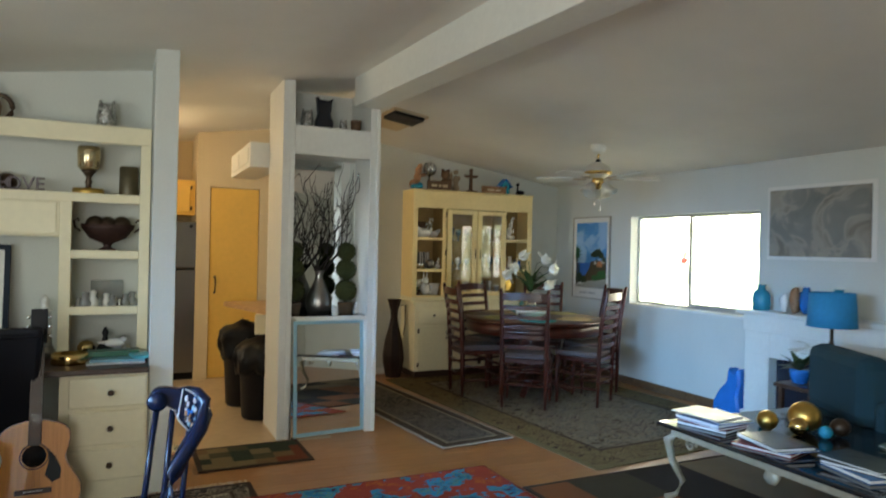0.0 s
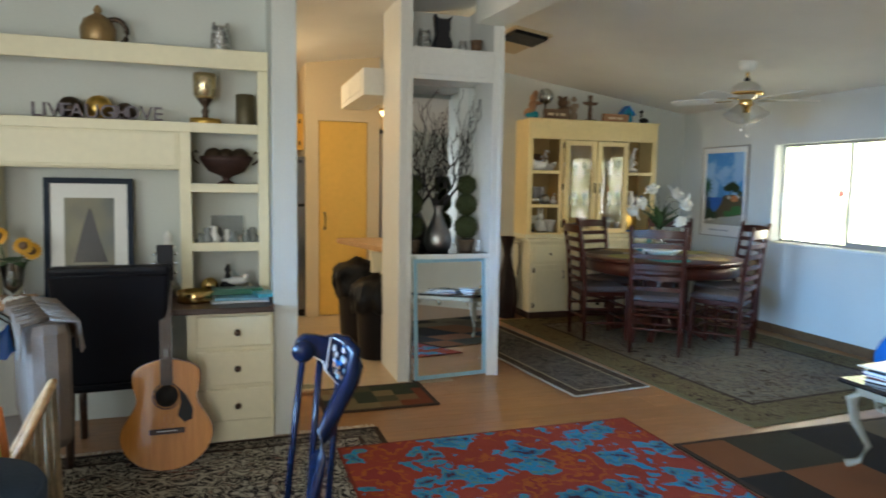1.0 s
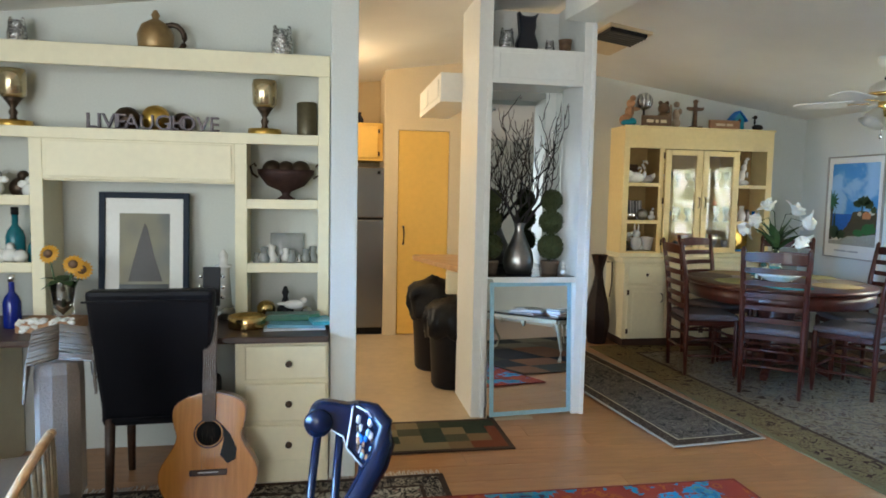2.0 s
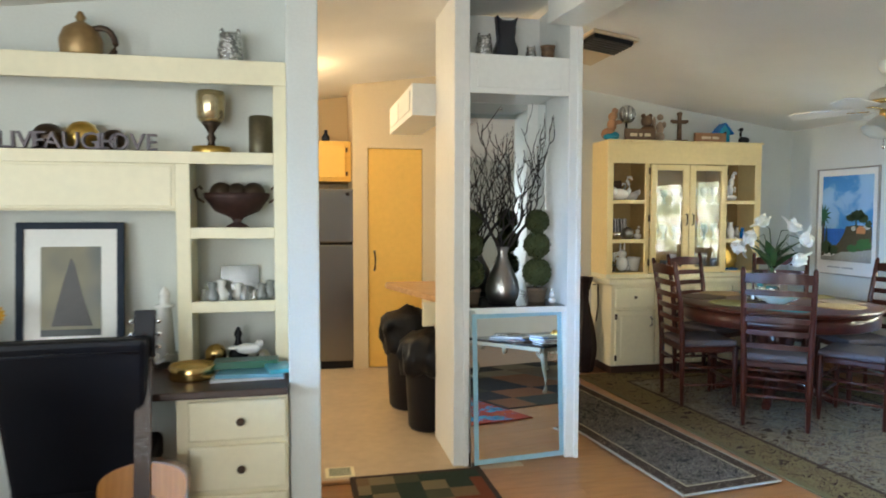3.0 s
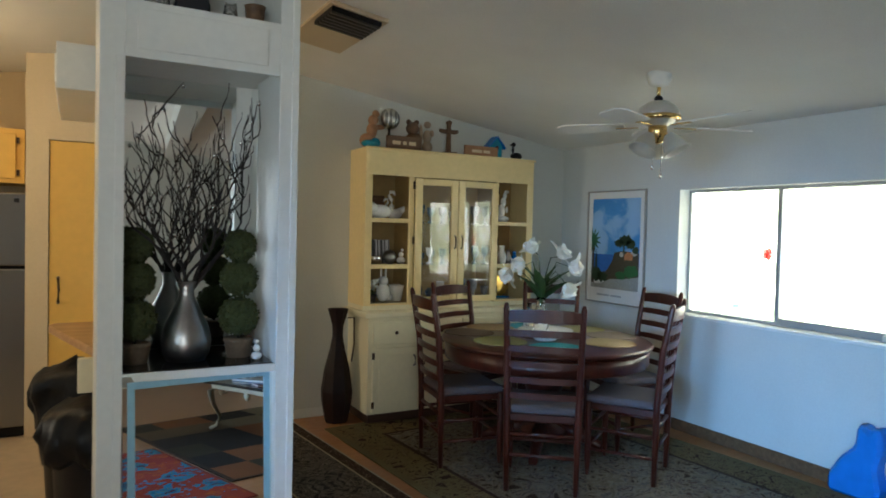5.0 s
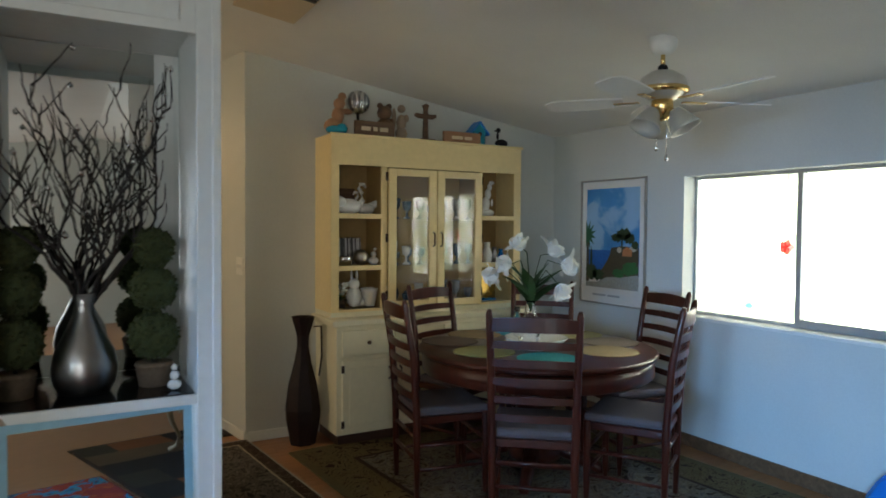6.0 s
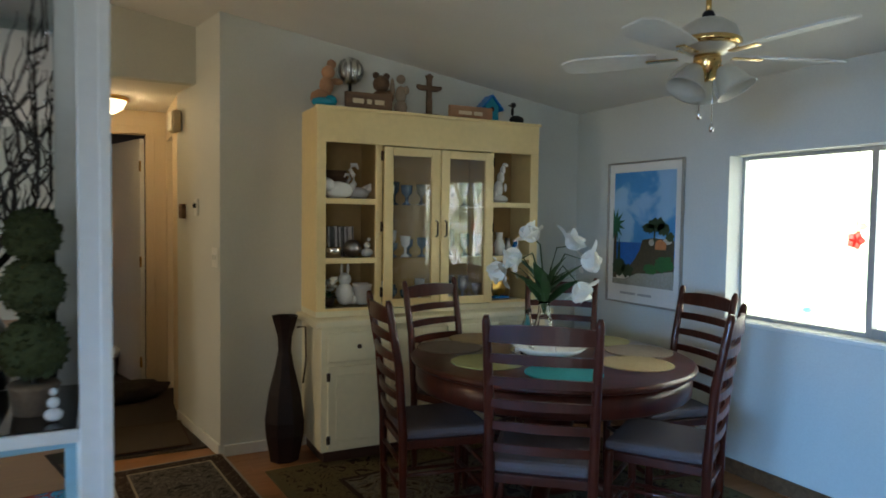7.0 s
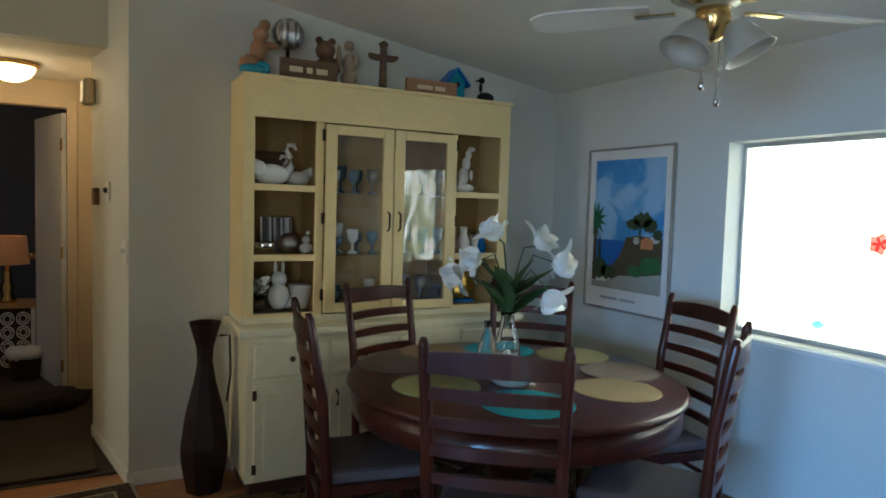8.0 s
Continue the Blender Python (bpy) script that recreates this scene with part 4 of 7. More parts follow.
poly("path", [(-0.285, 0.13), (0.285, 0.13), (0.285, 0.25), (0.12, 0.225), (-0.04, 0.215), (-0.16, 0.17), (-0.285, 0.165)], -0.0125, ink("print_path", (0.36, 0.36, 0.32)), poster, 0.001)
for cx, cz, rx, rz, sd in ((0.085, 0.43, 0.025, 0.022, 21), (0.225, 0.44, 0.04, 0.02, 22)):
    poly("white_house", blob_outline(cx, cz, rx, rz, sd, 10), -0.0125, ink("print_white", (0.50, 0.46, 0.40)), poster, 0.001)
poly("orange_house", [(0.12, 0.385), (0.215, 0.385), (0.22, 0.43), (0.165, 0.455), (0.125, 0.435)], -0.0137, ink("print_roof", (0.52, 0.20, 0.08)), poster, 0.001)
poly("tree_trunk", [(0.108, 0.43), (0.118, 0.43), (0.122, 0.51), (0.104, 0.51)], -0.0137, PTREE, poster, 0.001)
for cx, cz, rx, rz, sd in ((0.06, 0.525, 0.055, 0.035, 1), (0.13, 0.55, 0.075, 0.045, 2), (0.19, 0.52, 0.055, 0.04, 3), (0.25, 0.47, 0.035, 0.03, 4), (-0.22, 0.25, 0.06, 0.06, 5), (-0.14, 0.23, 0.06, 0.045, 6)):
    poly("tree_crown", blob_outline(cx, cz, rx, rz, sd, 26, 0.5), -0.0149, PTREE, poster, 0.001)
for cx, cz, rx, rz, sd in ((0.20, 0.29, 0.085, 0.05, 7), (0.08, 0.25, 0.06, 0.035, 8)):
    poly("green_shrub", blob_outline(cx, cz, rx, rz, sd, 30, 0.6), -0.0149, ink("print_green", (0.03, 0.14, 0.045)), poster, 0.001)
poly("cypress", [(-0.235, 0.27), (-0.205, 0.27), (-0.21, 0.38), (-0.22, 0.455), (-0.232, 0.38)], -0.0161, PTREE, poster, 0.001)
poly("palm_trunk", [(-0.283, 0.17), (-0.245, 0.17), (-0.255, 0.52), (-0.275, 0.52)], -0.0137, PHILL, poster, 0.001)
poly("palm_crown", [(max(-0.284, -0.262 + (0.10 if k % 2 else 0.045) * math.cos(k * math.pi / 12)), 0.545 + (0.115 if k % 2 else 0.05) * math.sin(k * math.pi / 12)) for k in range(24)], -0.0173, ink("print_palm", (0.02, 0.11, 0.05)), poster, 0.001)
for x0, x1 in ((-0.21, -0.06), (-0.04, 0.09)):
    panel("lettering_bar", x0, 0.062, x1, 0.078, -0.007, ink("print_grey", (0.45, 0.45, 0.44)), poster, 0.001)

pa = thing("framed_painting", pose(EAST - 0.003, 3.775, 1.44, 0, 0, -90), "pale abstract canvas of grey and beige over the fireplace", "painting")
ABST = palette_mat("painted_haze", [(0, (0.10, 0.13, 0.13)), (0.42, (0.24, 0.24, 0.22)), (0.5, (0.36, 0.33, 0.28)), (0.62, (0.22, 0.20, 0.17))], 3.0, rough=0.6, distort=1.2)
ABST.node_tree.nodes["Color Ramp"].color_ramp.interpolation = "EASE"
part("canvas", bm_box(-0.43, -0.03, 0, 0.43, -0.006, 0.555, 0.003), ABST, pa)
part("backing", bm_box(-0.47, -0.006, -0.03, 0.47, 0, 0.59, 0.002), FRAMEW, pa)


# ---- fireplace corner ----
fp = thing("fireplace_mantel", pose(EAST, 3.70, 0), "white painted fireplace surround with mantel shelf", "fireplace")
part("leg", bm_box(-0.19, 0.36, 0.0, -0.002, 0.60, 0.80, 0.005), TRIM, fp)
part("leg", bm_box(-0.19, -0.60, 0.0, -0.002, -0.36, 0.80, 0.005), TRIM, fp)
part("lintel", bm_box(-0.19, -0.36, 0.60, -0.002, 0.36, 0.80, 0.004), TRIM, fp)
part("frieze", bm_box(-0.20, -0.61, 0.80, -0.002, 0.61, 0.94, 0.006), TRIM, fp)
part("mantel_shelf", bm_box(-0.25, -0.66, 0.94, -0.002, 0.66, 0.978, 0.010), TRIM, fp)
part("plinth_block", bm_box(-0.21, 0.34, 0.0, -0.19, 0.62, 0.12, 0.004), TRIM, fp)
part("plinth_block", bm_box(-0.21, -0.62, 0.0, -0.19, -0.34, 0.12, 0.004), TRIM, fp)
part("firebox", bm_box(-0.06, -0.358, 0.002, -0.004, 0.358, 0.598), mat("soot", (0.012, 0.012, 0.014), 0.7), fp, "dark firebox")
part("glass_screen", bm_box(-0.10, -0.355, 0.02, -0.094, 0.355, 0.58), mat("dark_fire_glass", (0.02, 0.025, 0.04), 0.08), fp)


def vessel(name, profile, material, x, y, z, label, category, n=24, group=""):
    return solid(name, bm_lathe(profile, n), material, label, category, pose(x, y, z), group)


JUG = [(0.0, 0), (0.06, 0.0), (0.07, 0.02), (0.072, 0.12), (0.06, 0.155), (0.032, 0.175), (0.03, 0.205), (0.042, 0.215), (0.035, 0.215), (0.0, 0.19)]
vessel("jug", JUG, TEAL, EAST - 0.13, 4.19, 0.979, "teal blue glazed bottle vase on the mantel", "vase")
vessel("jug", [(r * 0.95, z) for r, z in JUG], TEAL, EAST - 0.14, 3.50, 0.979, "teal glass vase on the mantel shelf", "vase")
for k, (y, m_, s) in enumerate(((3.98, PORCELAIN, 0.85), (3.88, TERRA, 1.15), (3.79, BLUE, 1.2), (3.70, TERRA, 0.95), (3.63, PORCELAIN, 1.0))):
    solid("figurine", bm_ball(0.05 * s, (0, 0, 0.09 * s), (0.75, 0.75, 1.75), rough=0.35, seed=k), m_, "small glazed mantel ornament", "ornament", pose(EAST - 0.12, y, 0.98), "mantel ornaments")

bm = bm_prism([(-0.17, 0), (0.10, 0), (0.13, 0.06), (0.10, 0.20), (0.13, 0.30), (0.12, 0.42), (0.09, 0.44), (0.06, 0.40), (0.02, 0.44), (-0.01, 0.42), (-0.02, 0.30), (-0.10, 0.22), (-0.17, 0.10)], 0.12, bevel=0.02)
solid("cat_figure", bm, BLUE, "glossy bright blue cat-shaped figure on the floor", "ornament", pose(EAST - 0.13, 4.53, 0.002, 0, 0, -90))
vessel("pot", [(0, 0), (0.07, 0), (0.10, 0.08), (0.09, 0.14), (0.07, 0.15), (0, 0.13)], BLUE, 4.20, 4.02, 0.004, "small bright blue ceramic pot by the hearth", "pot")


def leaf_bm(l, w, bend=0.3, n=5):
    bm = bmesh.new()
    rows = []
    for i in range(n + 1):
        u = i / n
        ww = w * math.sin(math.pi * min(0.97, u * 0.9 + 0.08))
        z = bend * l * u * u
        rows.append([bm.verts.new((l * u, -ww, -z + 0.1 * ww)), bm.verts.new((l * u, 0, -z)), bm.verts.new((l * u, ww, -z + 0.1 * ww))])
    for a, b in zip(rows, rows[1:]):
        for k in range(2):
            f = bm.faces.new((a[k], a[k + 1], b[k + 1], b[k]))
            f.smooth = True
    return bm


def scatter(bms, count, place, seed=0):
    """Joins count copies of the bmeshes, each at place(k, rnd), into one."""
    rnd = random.Random(seed)
    out = bmesh.new()
    meshes = []
    for b in bms:
        me = bpy.data.meshes.new("piece")
        b.to_mesh(me)
        b.free()
        meshes.append(me)
    for k in range(count):
        n0 = len(out.verts)
        out.from_mesh(meshes[k % len(meshes)])
        out.verts.ensure_lookup_table()
        bmesh.ops.transform(out, matrix=place(k, rnd), verts=out.verts[n0:])
    for me in meshes:
        bpy.data.meshes.remove(me)
    return out


# armchair, side table and lamp by the fireplace
ac = thing("armchair", pose(3.95, 2.75, 0, 0, 0, 60), "dark teal upholstered armchair with soft arms", "armchair")
TEALCLOTH = mat("dark_teal_cloth", (0.008, 0.045, 0.062), 0.9, vary=0.25, grain=180, bump=0.5)
part("seat", bm_box(-0.36, -0.34, 0.08, 0.36, 0.36, 0.44, 0.05), TEALCLOTH, ac)
part("backrest", bm_box(-0.36, 0.22, 0.44, 0.36, 0.42, 0.86, 0.07), TEALCLOTH, ac)
for s in (-1, 1):
    part("arm", bm_box(s * 0.46, -0.34, 0.02, s * 0.34, 0.36, 0.62, 0.05), TEALCLOTH, ac)
st = thing("side_table", pose(4.02, 3.36, 0), "small dark side table", "side table")
part("tabletop", bm_box(-0.2, -0.2, 0.50, 0.2, 0.2, 0.53, 0.006), DARKW, st)
for a in (-0.16, 0.16):
    for b in (-0.16, 0.16):
        part("leg", bm_box(a - 0.016, b - 0.016, 0, a + 0.016, b + 0.016, 0.50, 0.003), DARKW, st)
tl = thing("table_lamp", pose(4.05, 3.28, 0.531), "table lamp with bright blue drum shade", "lamp")
part("base", bm_lathe([(0, 0), (0.07, 0), (0.075, 0.02), (0.05, 0.08), (0.07, 0.18), (0.03, 0.28), (0.012, 0.32), (0.012, 0.46), (0, 0.46)], 24), BRONZE, tl)
part("shade", bm_lathe([(0.16, 0.42), (0.145, 0.66), (0.141, 0.66), (0.156, 0.42)], 32), mat("blue_lampshade", (0.012, 0.26, 0.52), 0.8), tl, "bright blue fabric shade")
pl = thing("potted_plant", pose(3.97, 3.46, 0.531), "white flowers in a blue pot on the side table", "plant")
part("pot", bm_lathe([(0, 0), (0.05, 0), (0.07, 0.08), (0.065, 0.10), (0, 0.09)], 20), BLUE, pl)
part("leaves", scatter([leaf_bm(0.16, 0.03)], 22, lambda k, r: Matrix.Translation((0, 0, 0.09)) @ Matrix.Rotation(r.uniform(0, 6.28), 4, "Z") @ Matrix.Rotation(-r.uniform(0.3, 1.3), 4, "Y"), 4), LEAF, pl)
part("flowers", scatter([leaf_bm(0.05, 0.018, 0.5)], 40, lambda k, r: Matrix.Translation((0.05 * math.cos(k // 5), 0.06 * math.sin(k // 5), 0.20 + 0.012 * (k // 5))) @ Matrix.Rotation(k * 1.257, 4, "Z") @ Matrix.Rotation(-0.5, 4, "Y"), 5), PETAL, pl)


# ---- coffee table ----
def coffee_table():
    t = thing("coffee_table", pose(2.94, 2.44, 0.0075, 0, 0, -2), "glass-topped coffee table on ornate cream scrolled metal legs", "coffee table")
    IRON = mat("cream_wrought_iron", (0.38, 0.33, 0.24), 0.5, 0.2, vary=0.2, grain=30, bump=0.3)
    part("tabletop", bm_box(-0.56, -0.76, 0.425, 0.56, 0.76, 0.450, 0.010), mat("dark_marble_glass", (0.012, 0.014, 0.018), 0.07, vary=0.4, grain=8, bump=0), t, "dark polished top")
    part("apron", bm_box(-0.50, -0.70, 0.38, 0.50, -0.67, 0.424, 0.006), IRON, t)
    part("apron", bm_box(-0.50, 0.67, 0.38, 0.50, 0.70, 0.424, 0.006), IRON, t)
    part("apron", bm_box(-0.52, -0.67, 0.38, -0.49, 0.67, 0.424, 0.006), IRON, t)
    part("apron", bm_box(0.49, -0.67, 0.38, 0.52, 0.67, 0.424, 0.006), IRON, t)
    for sx in (-1, 1):
        for sy in (-1, 1):
            x, y = sx * 0.47, sy * 0.66
            lg = part("leg", bm_tube([(x, y, 0.41), (x + sx * 0.045, y + sy * 0.045, 0.35), (x + sx * 0.03, y + sy * 0.03, 0.24), (x - sx * 0.015, y - sy * 0.015, 0.12), (x + sx * 0.01, y + sy * 0.01, 0.04), (x + sx * 0.05, y + sy * 0.05, 0.012)], [0.026, 0.03, 0.022, 0.015, 0.014, 0.02], 10), IRON, t)
            for ax in (0, 1):
                pts = []
                for k in range(15):
                    a = k / 14 * 2.2 * math.pi
                    r = 0.045 * (1 - k / 20)
                    u, z = 0.085 + r * math.cos(a), 0.345 + r * math.sin(a)
                    pts.append((x - sx * u, y, z) if ax == 0 else (x, y - sy * u, z))
                part("scroll", bm_tube(pts, 0.007, 6), IRON, lg)
    for s in (-1, 1):
        part("rosette", bm_ball(0.045, (s * 0.505, 0, 0.36), (0.4, 1, 1), sub=2, rough=0.3), IRON, t)
        part("rosette", bm_ball(0.045, (0, s * 0.685, 0.36), (1, 0.4, 1), sub=2, rough=0.3), IRON, t)


coffee_table()


def book(x, y, z, w, l, h, turn, color, label="book"):
    b = thing("book", pose(x, y, z, 0, 0, turn), label, "book", "books on the coffee table")
    c = mat("cover", color, 0.22, vary=0.3, grain=8, bump=0.02)
    part("cover", bm_box(-w / 2, -l / 2, 0, w / 2, l / 2, 0.003), c, b)
    part("cover", bm_box(-w / 2, -l / 2, h - 0.003, w / 2, l / 2, h), c, b)
    part("page_block", bm_box(-w / 2 + 0.004, -l / 2 + 0.004, 0.003, w / 2 - 0.004, l / 2 - 0.004, h - 0.003), PAPER, b)


stack = [((2.62, 3.00), [((0.05, 0.04, 0.04), 0.018), ((0.25, 0.03, 0.05), 0.014), ((0.02, 0.08, 0.22), 0.02), ((0.10, 0.16, 0.26), 0.012), ((0.50, 0.51, 0.50), 0.008)]),
         ((2.60, 2.55), [((0.30, 0.05, 0.05), 0.015), ((0.06, 0.20, 0.42), 0.012), ((0.03, 0.03, 0.035), 0.02)]),
         ((2.66, 2.15), [((0.05, 0.16, 0.35), 0.02), ((0.03, 0.03, 0.04), 0.016), ((0.05, 0.06, 0.05), 0.012)]),
         ((3.2, 2.2), [((0.12, 0.17, 0.12), 0.01), ((0.16, 0.24, 0.20), 0.008)])]
rnd = random.Random(11)
for (bx, by), items in stack:
    z = 0.4585
    for col, h in items:
        book(bx + rnd.uniform(-0.03, 0.03), by + rnd.uniform(-0.03, 0.03), z, 0.23, 0.30, h, rnd.uniform(-16, 16), col, "glossy magazine lying on the coffee table" if h < 0.015 else "hardback picture book lying on the coffee table")
        z += h + 0.0005
for k, (x, y, r, m_) in enumerate(((3.02, 2.72, 0.085, GOLD), (2.86, 2.83, 0.055, GOLD), (2.92, 2.68, 0.05, BRASS), (3.12, 2.58, 0.05, BRONZE), (2.95, 2.92, 0.035, TEAL), (3.0, 2.58, 0.035, TEAL))):
    bm = bm_ball(r, (0, 0, r))
    for v in bm.verts:
        v.co.x, v.co.y = v.co.x * (1 + 0.04 * math.cos(12 * math.atan2(v.co.y, v.co.x))), v.co.y * (1 + 0.04 * math.cos(12 * math.atan2(v.co.y, v.co.x)))
    solid("decor_ball", bm, m_, "shiny fluted decorative ball on the coffee table", "ornament", pose(x, y, 0.4585), "decor balls")


# ---- tall floor vase, vent and window ornament ----
bm = bm_lathe([(0, 0), (0.085, 0), (0.09, 0.01), (0.118, 0.16), (0.122, 0.24), (0.10, 0.40), (0.058, 0.56), (0.04, 0.66), (0.044, 0.74), (0.078, 0.855), (0.082, 0.865), (0.074, 0.86), (0.03, 0.70), (0, 0.69)], 8)
for f in bm.faces:
    f.smooth = False
solid("floor_vase", bm, mat("dark_lacquer", (0.016, 0.007, 0.006), 0.5, vary=0.3, grain=30, bump=0.2, spec=0.25), "tall dark brown faceted floor vase", "vase", pose(2.29, 7.20, 0.0, 0, 0, 12))
part("vase_handle", bm_tube([(0.05, -0.06, 0.80), (0.10, -0.07, 0.80), (0.105, -0.07, 0.60), (0.09, -0.06, 0.46)], 0.006), BRONZE, bpy.data.objects["floor_vase"])

v = thing("ceiling_vent", pose(1.86, 6.18, ceil_z(1.86) - 0.002, 0, math.degrees(math.atan(FALL_E)), 0), "ceiling air vent with dark louvres and tan frame", "vent")
part("frame", bm_box(-0.17, -0.42, -0.022, 0.17, 0.36, 0.0, 0.004), TAN, v)
part("grille_box", bm_box(-0.15, -0.40, -0.050, 0.14, -0.10, -0.022, 0.004), BLACK, v)
for k in range(6):
    part("slat", bm_box(-0.145, -0.39 + k * 0.048, -0.060, 0.135, -0.37 + k * 0.048, -0.050, 0.002), mat("vent_metal", (0.10, 0.09, 0.08), 0.5, 0.5) if k == 0 else bpy.data.materials["vent_metal"], v)

sc = thing("suncatcher", pose(EAST + 0.105, 5.30, 1.345, 0, 0, -90), "red flower suncatcher hanging on the window pane", "suncatcher")
part("flower", scatter([leaf_bm(0.048, 0.022, 0.0)], 5, lambda k, r: Matrix.Translation((0, -0.002 * k, 0.03)) @ Matrix.Rotation(radians(90), 4, "X") @ Matrix.Rotation(k * 1.2566, 4, "Z"), 1), glass_mat("red_glass", (0.40, 0.012, 0.012), 0.35, 1.05), sc)
part("butterfly", scatter([leaf_bm(0.045, 0.022, 0.0)], 3, lambda k, r: Matrix.Translation((0.01, -0.002 * k, 0.10)) @ Matrix.Rotation(radians(90), 4, "X") @ Matrix.Rotation(k * 2.1, 4, "Z"), 1), glass_mat("peach_glass", (0.75, 0.40, 0.20), 0.35, 1.05), sc)
part("string", bm_tube([(0, 0, 0.06), (0, 0, 0.52)], 0.0012, 5), CHROME, sc)


bs = thing("window_sticker", pose(EAST + 0.124, 5.56, 0.985, 0, 0, -90), "small blue bird sticker on the window pane", "sticker")
part("body", bm_prism([(-0.03, 0.0), (-0.01, -0.012), (0.015, -0.008), (0.035, 0.012), (0.02, 0.018), (-0.01, 0.022), (-0.026, 0.016)], 0.002), glass_mat("sticker_blue", (0.25, 0.62, 0.85), 0.35, 1.05), bs)
part("wing", bm_prism([(-0.012, 0.008), (0.01, 0.006), (0.028, 0.045), (0.008, 0.03)], 0.002), glass_mat("sticker_teal", (0.40, 0.75, 0.85), 0.35, 1.05), bs).location.y = -0.003

# ---- on the dining table ----
TZ = 0.7625
STRAW = palette_mat("woven_straw", [(0, (0.34, 0.27, 0.15)), (0.5, (0.42, 0.34, 0.20))], 60, rough=0.85)
for k, (x, y, c, nm) in enumerate(((2.99, 6.02, (0.30, 0.28, 0.10), "lime green"), (3.19, 5.68, (0.01, 0.26, 0.29), "turquoise"), (3.64, 5.70, (0.36, 0.27, 0.14), "straw-coloured"), (2.99, 6.42, (0.10, 0.07, 0.05), "dark brown"), (3.87, 5.93, (0.24, 0.19, 0.15), "brown"), (3.88, 6.27, (0.36, 0.33, 0.16), "pale green"), (3.27, 6.58, (0.26, 0.18, 0.09), "tan"), (3.60, 6.51, (0.01, 0.24, 0.30), "turquoise"))):
    pm = thing("placemat", pose(x, y, TZ + 0.0005), f"round {nm} woven placemat on the dining table", "placemat", "placemats on the table")
    m_ = mat("woven_mat", c, 0.85, vary=0.2, grain=90, bump=0.5)
    prof = [(0.0, 0.0), (0.178, 0.0)]
    for j in range(12, 0, -1):
        prof += [(0.0148 * j, 0.003), (0.0148 * j - 0.007, 0.0048)]
    part("coil", bm_lathe(prof + [(0.0, 0.004)], 40), m_, pm)
bowl = vessel("serving_bowl", [(0, 0), (0.07, 0), (0.075, 0.008), (0.155, 0.048), (0.185, 0.072), (0.179, 0.073), (0.07, 0.016), (0, 0.014)], PORCELAIN, 3.29, 5.93, TZ + 0.006, "shallow white china serving bowl", "bowl", 36)
vessel("tray", [(0, 0), (0.15, 0), (0.17, 0.012), (0.166, 0.014), (0.148, 0.004), (0, 0.004)], CHROME, 3.37, 6.10, TZ + 0.001, "round silver tray holding the flower vase", "tray", 36)
for k in range(7):
    a = k * 0.9
    vessel("shaker", [(0, 0), (0.018, 0), (0.02, 0.03), (0.012, 0.045), (0.014, 0.055), (0, 0.06)], PORCELAIN if k % 2 else CHROME, 3.37 + 0.125 * math.cos(a), 6.10 + 0.125 * math.sin(a), TZ + 0.006, "small table shaker on the tray", "shaker", 14, "shakers on the tray")

def petal_bm(l, w, bend, n=8):
    """A cupped petal with a round tip."""
    bm = bmesh.new()
    rows = []
    for i in range(n + 1):
        u = i / n
        ww = w * math.sqrt(math.sin(math.pi * min(0.985, u * 0.93 + 0.05)))
        z = bend * l * u * u
        rows.append([bm.verts.new((l * u, q * ww, -z + 0.35 * ww * q * q)) for q in (-1, -0.5, 0, 0.5, 1)])
    for a, b in zip(rows, rows[1:]):
        for k in range(4):
            bm.faces.new((a[k], a[k + 1], b[k + 1], b[k])).smooth = True
    return bm


fl = thing("flower_arrangement", pose(3.36, 6.08, TZ + 0.006), "white lilies with dark leaves in a clear glass vase", "flowers")
part("vase", bm_lathe([(0, 0), (0.055, 0), (0.06, 0.02), (0.058, 0.12), (0.036, 0.19), (0.028, 0.25), (0.034, 0.27), (0.030, 0.268), (0.024, 0.24), (0.032, 0.19), (0.052, 0.12), (0.052, 0.02), (0, 0.012)], 28), GLASS, fl, "clear glass bottle vase").visible_shadow = False
gl = part("bottle", bm_lathe([(0, 0), (0.04, 0), (0.042, 0.12), (0.016, 0.19), (0.018, 0.23), (0.013, 0.23), (0, 0.19)], 20, at=(-0.085, 0.02, 0)), GLASS, fl)
part("leaves", scatter([leaf_bm(0.24, 0.036, 0.25, 7), leaf_bm(0.20, 0.042, 0.40, 7), leaf_bm(0.26, 0.026, 0.50, 7)], 17, lambda k, r: Matrix.Translation((0, 0, 0.24 + 0.005 * k)) @ Matrix.Rotation(k * 2.4 + r.uniform(-0.5, 0.5), 4, "Z") @ Matrix.Rotation(-r.uniform(0.7, 1.5), 4, "Y") @ Matrix.Rotation(r.uniform(-0.6, 0.6), 4, "X"), 7), LEAF, fl)
SPREAD = Matrix.Rotation(-0.53, 4, "Z")
heads = ((-0.20, 0.02, 0.44, -2.1), (-0.12, -0.03, 0.49, -1.5), (-0.05, -0.03, 0.58, -0.7), (0.11, 0.03, 0.55, 1.0), (0.18, -0.02, 0.49, 1.8), (0.16, -0.05, 0.37, 2.7))
for x, y, z, t in heads:
    tip = SPREAD @ Vector((x, y, z))
    mid = SPREAD @ Vector((x * 0.55, y * 0.5, z * 0.5 + 0.27))
    part("stem", bm_tube([(0, 0, 0.2), tuple(mid * 0.5 + Vector((0, 0, 0.16))), tuple(mid), tuple(tip)], [0.004, 0.004, 0.0035, 0.003], 6), LEAF, fl)
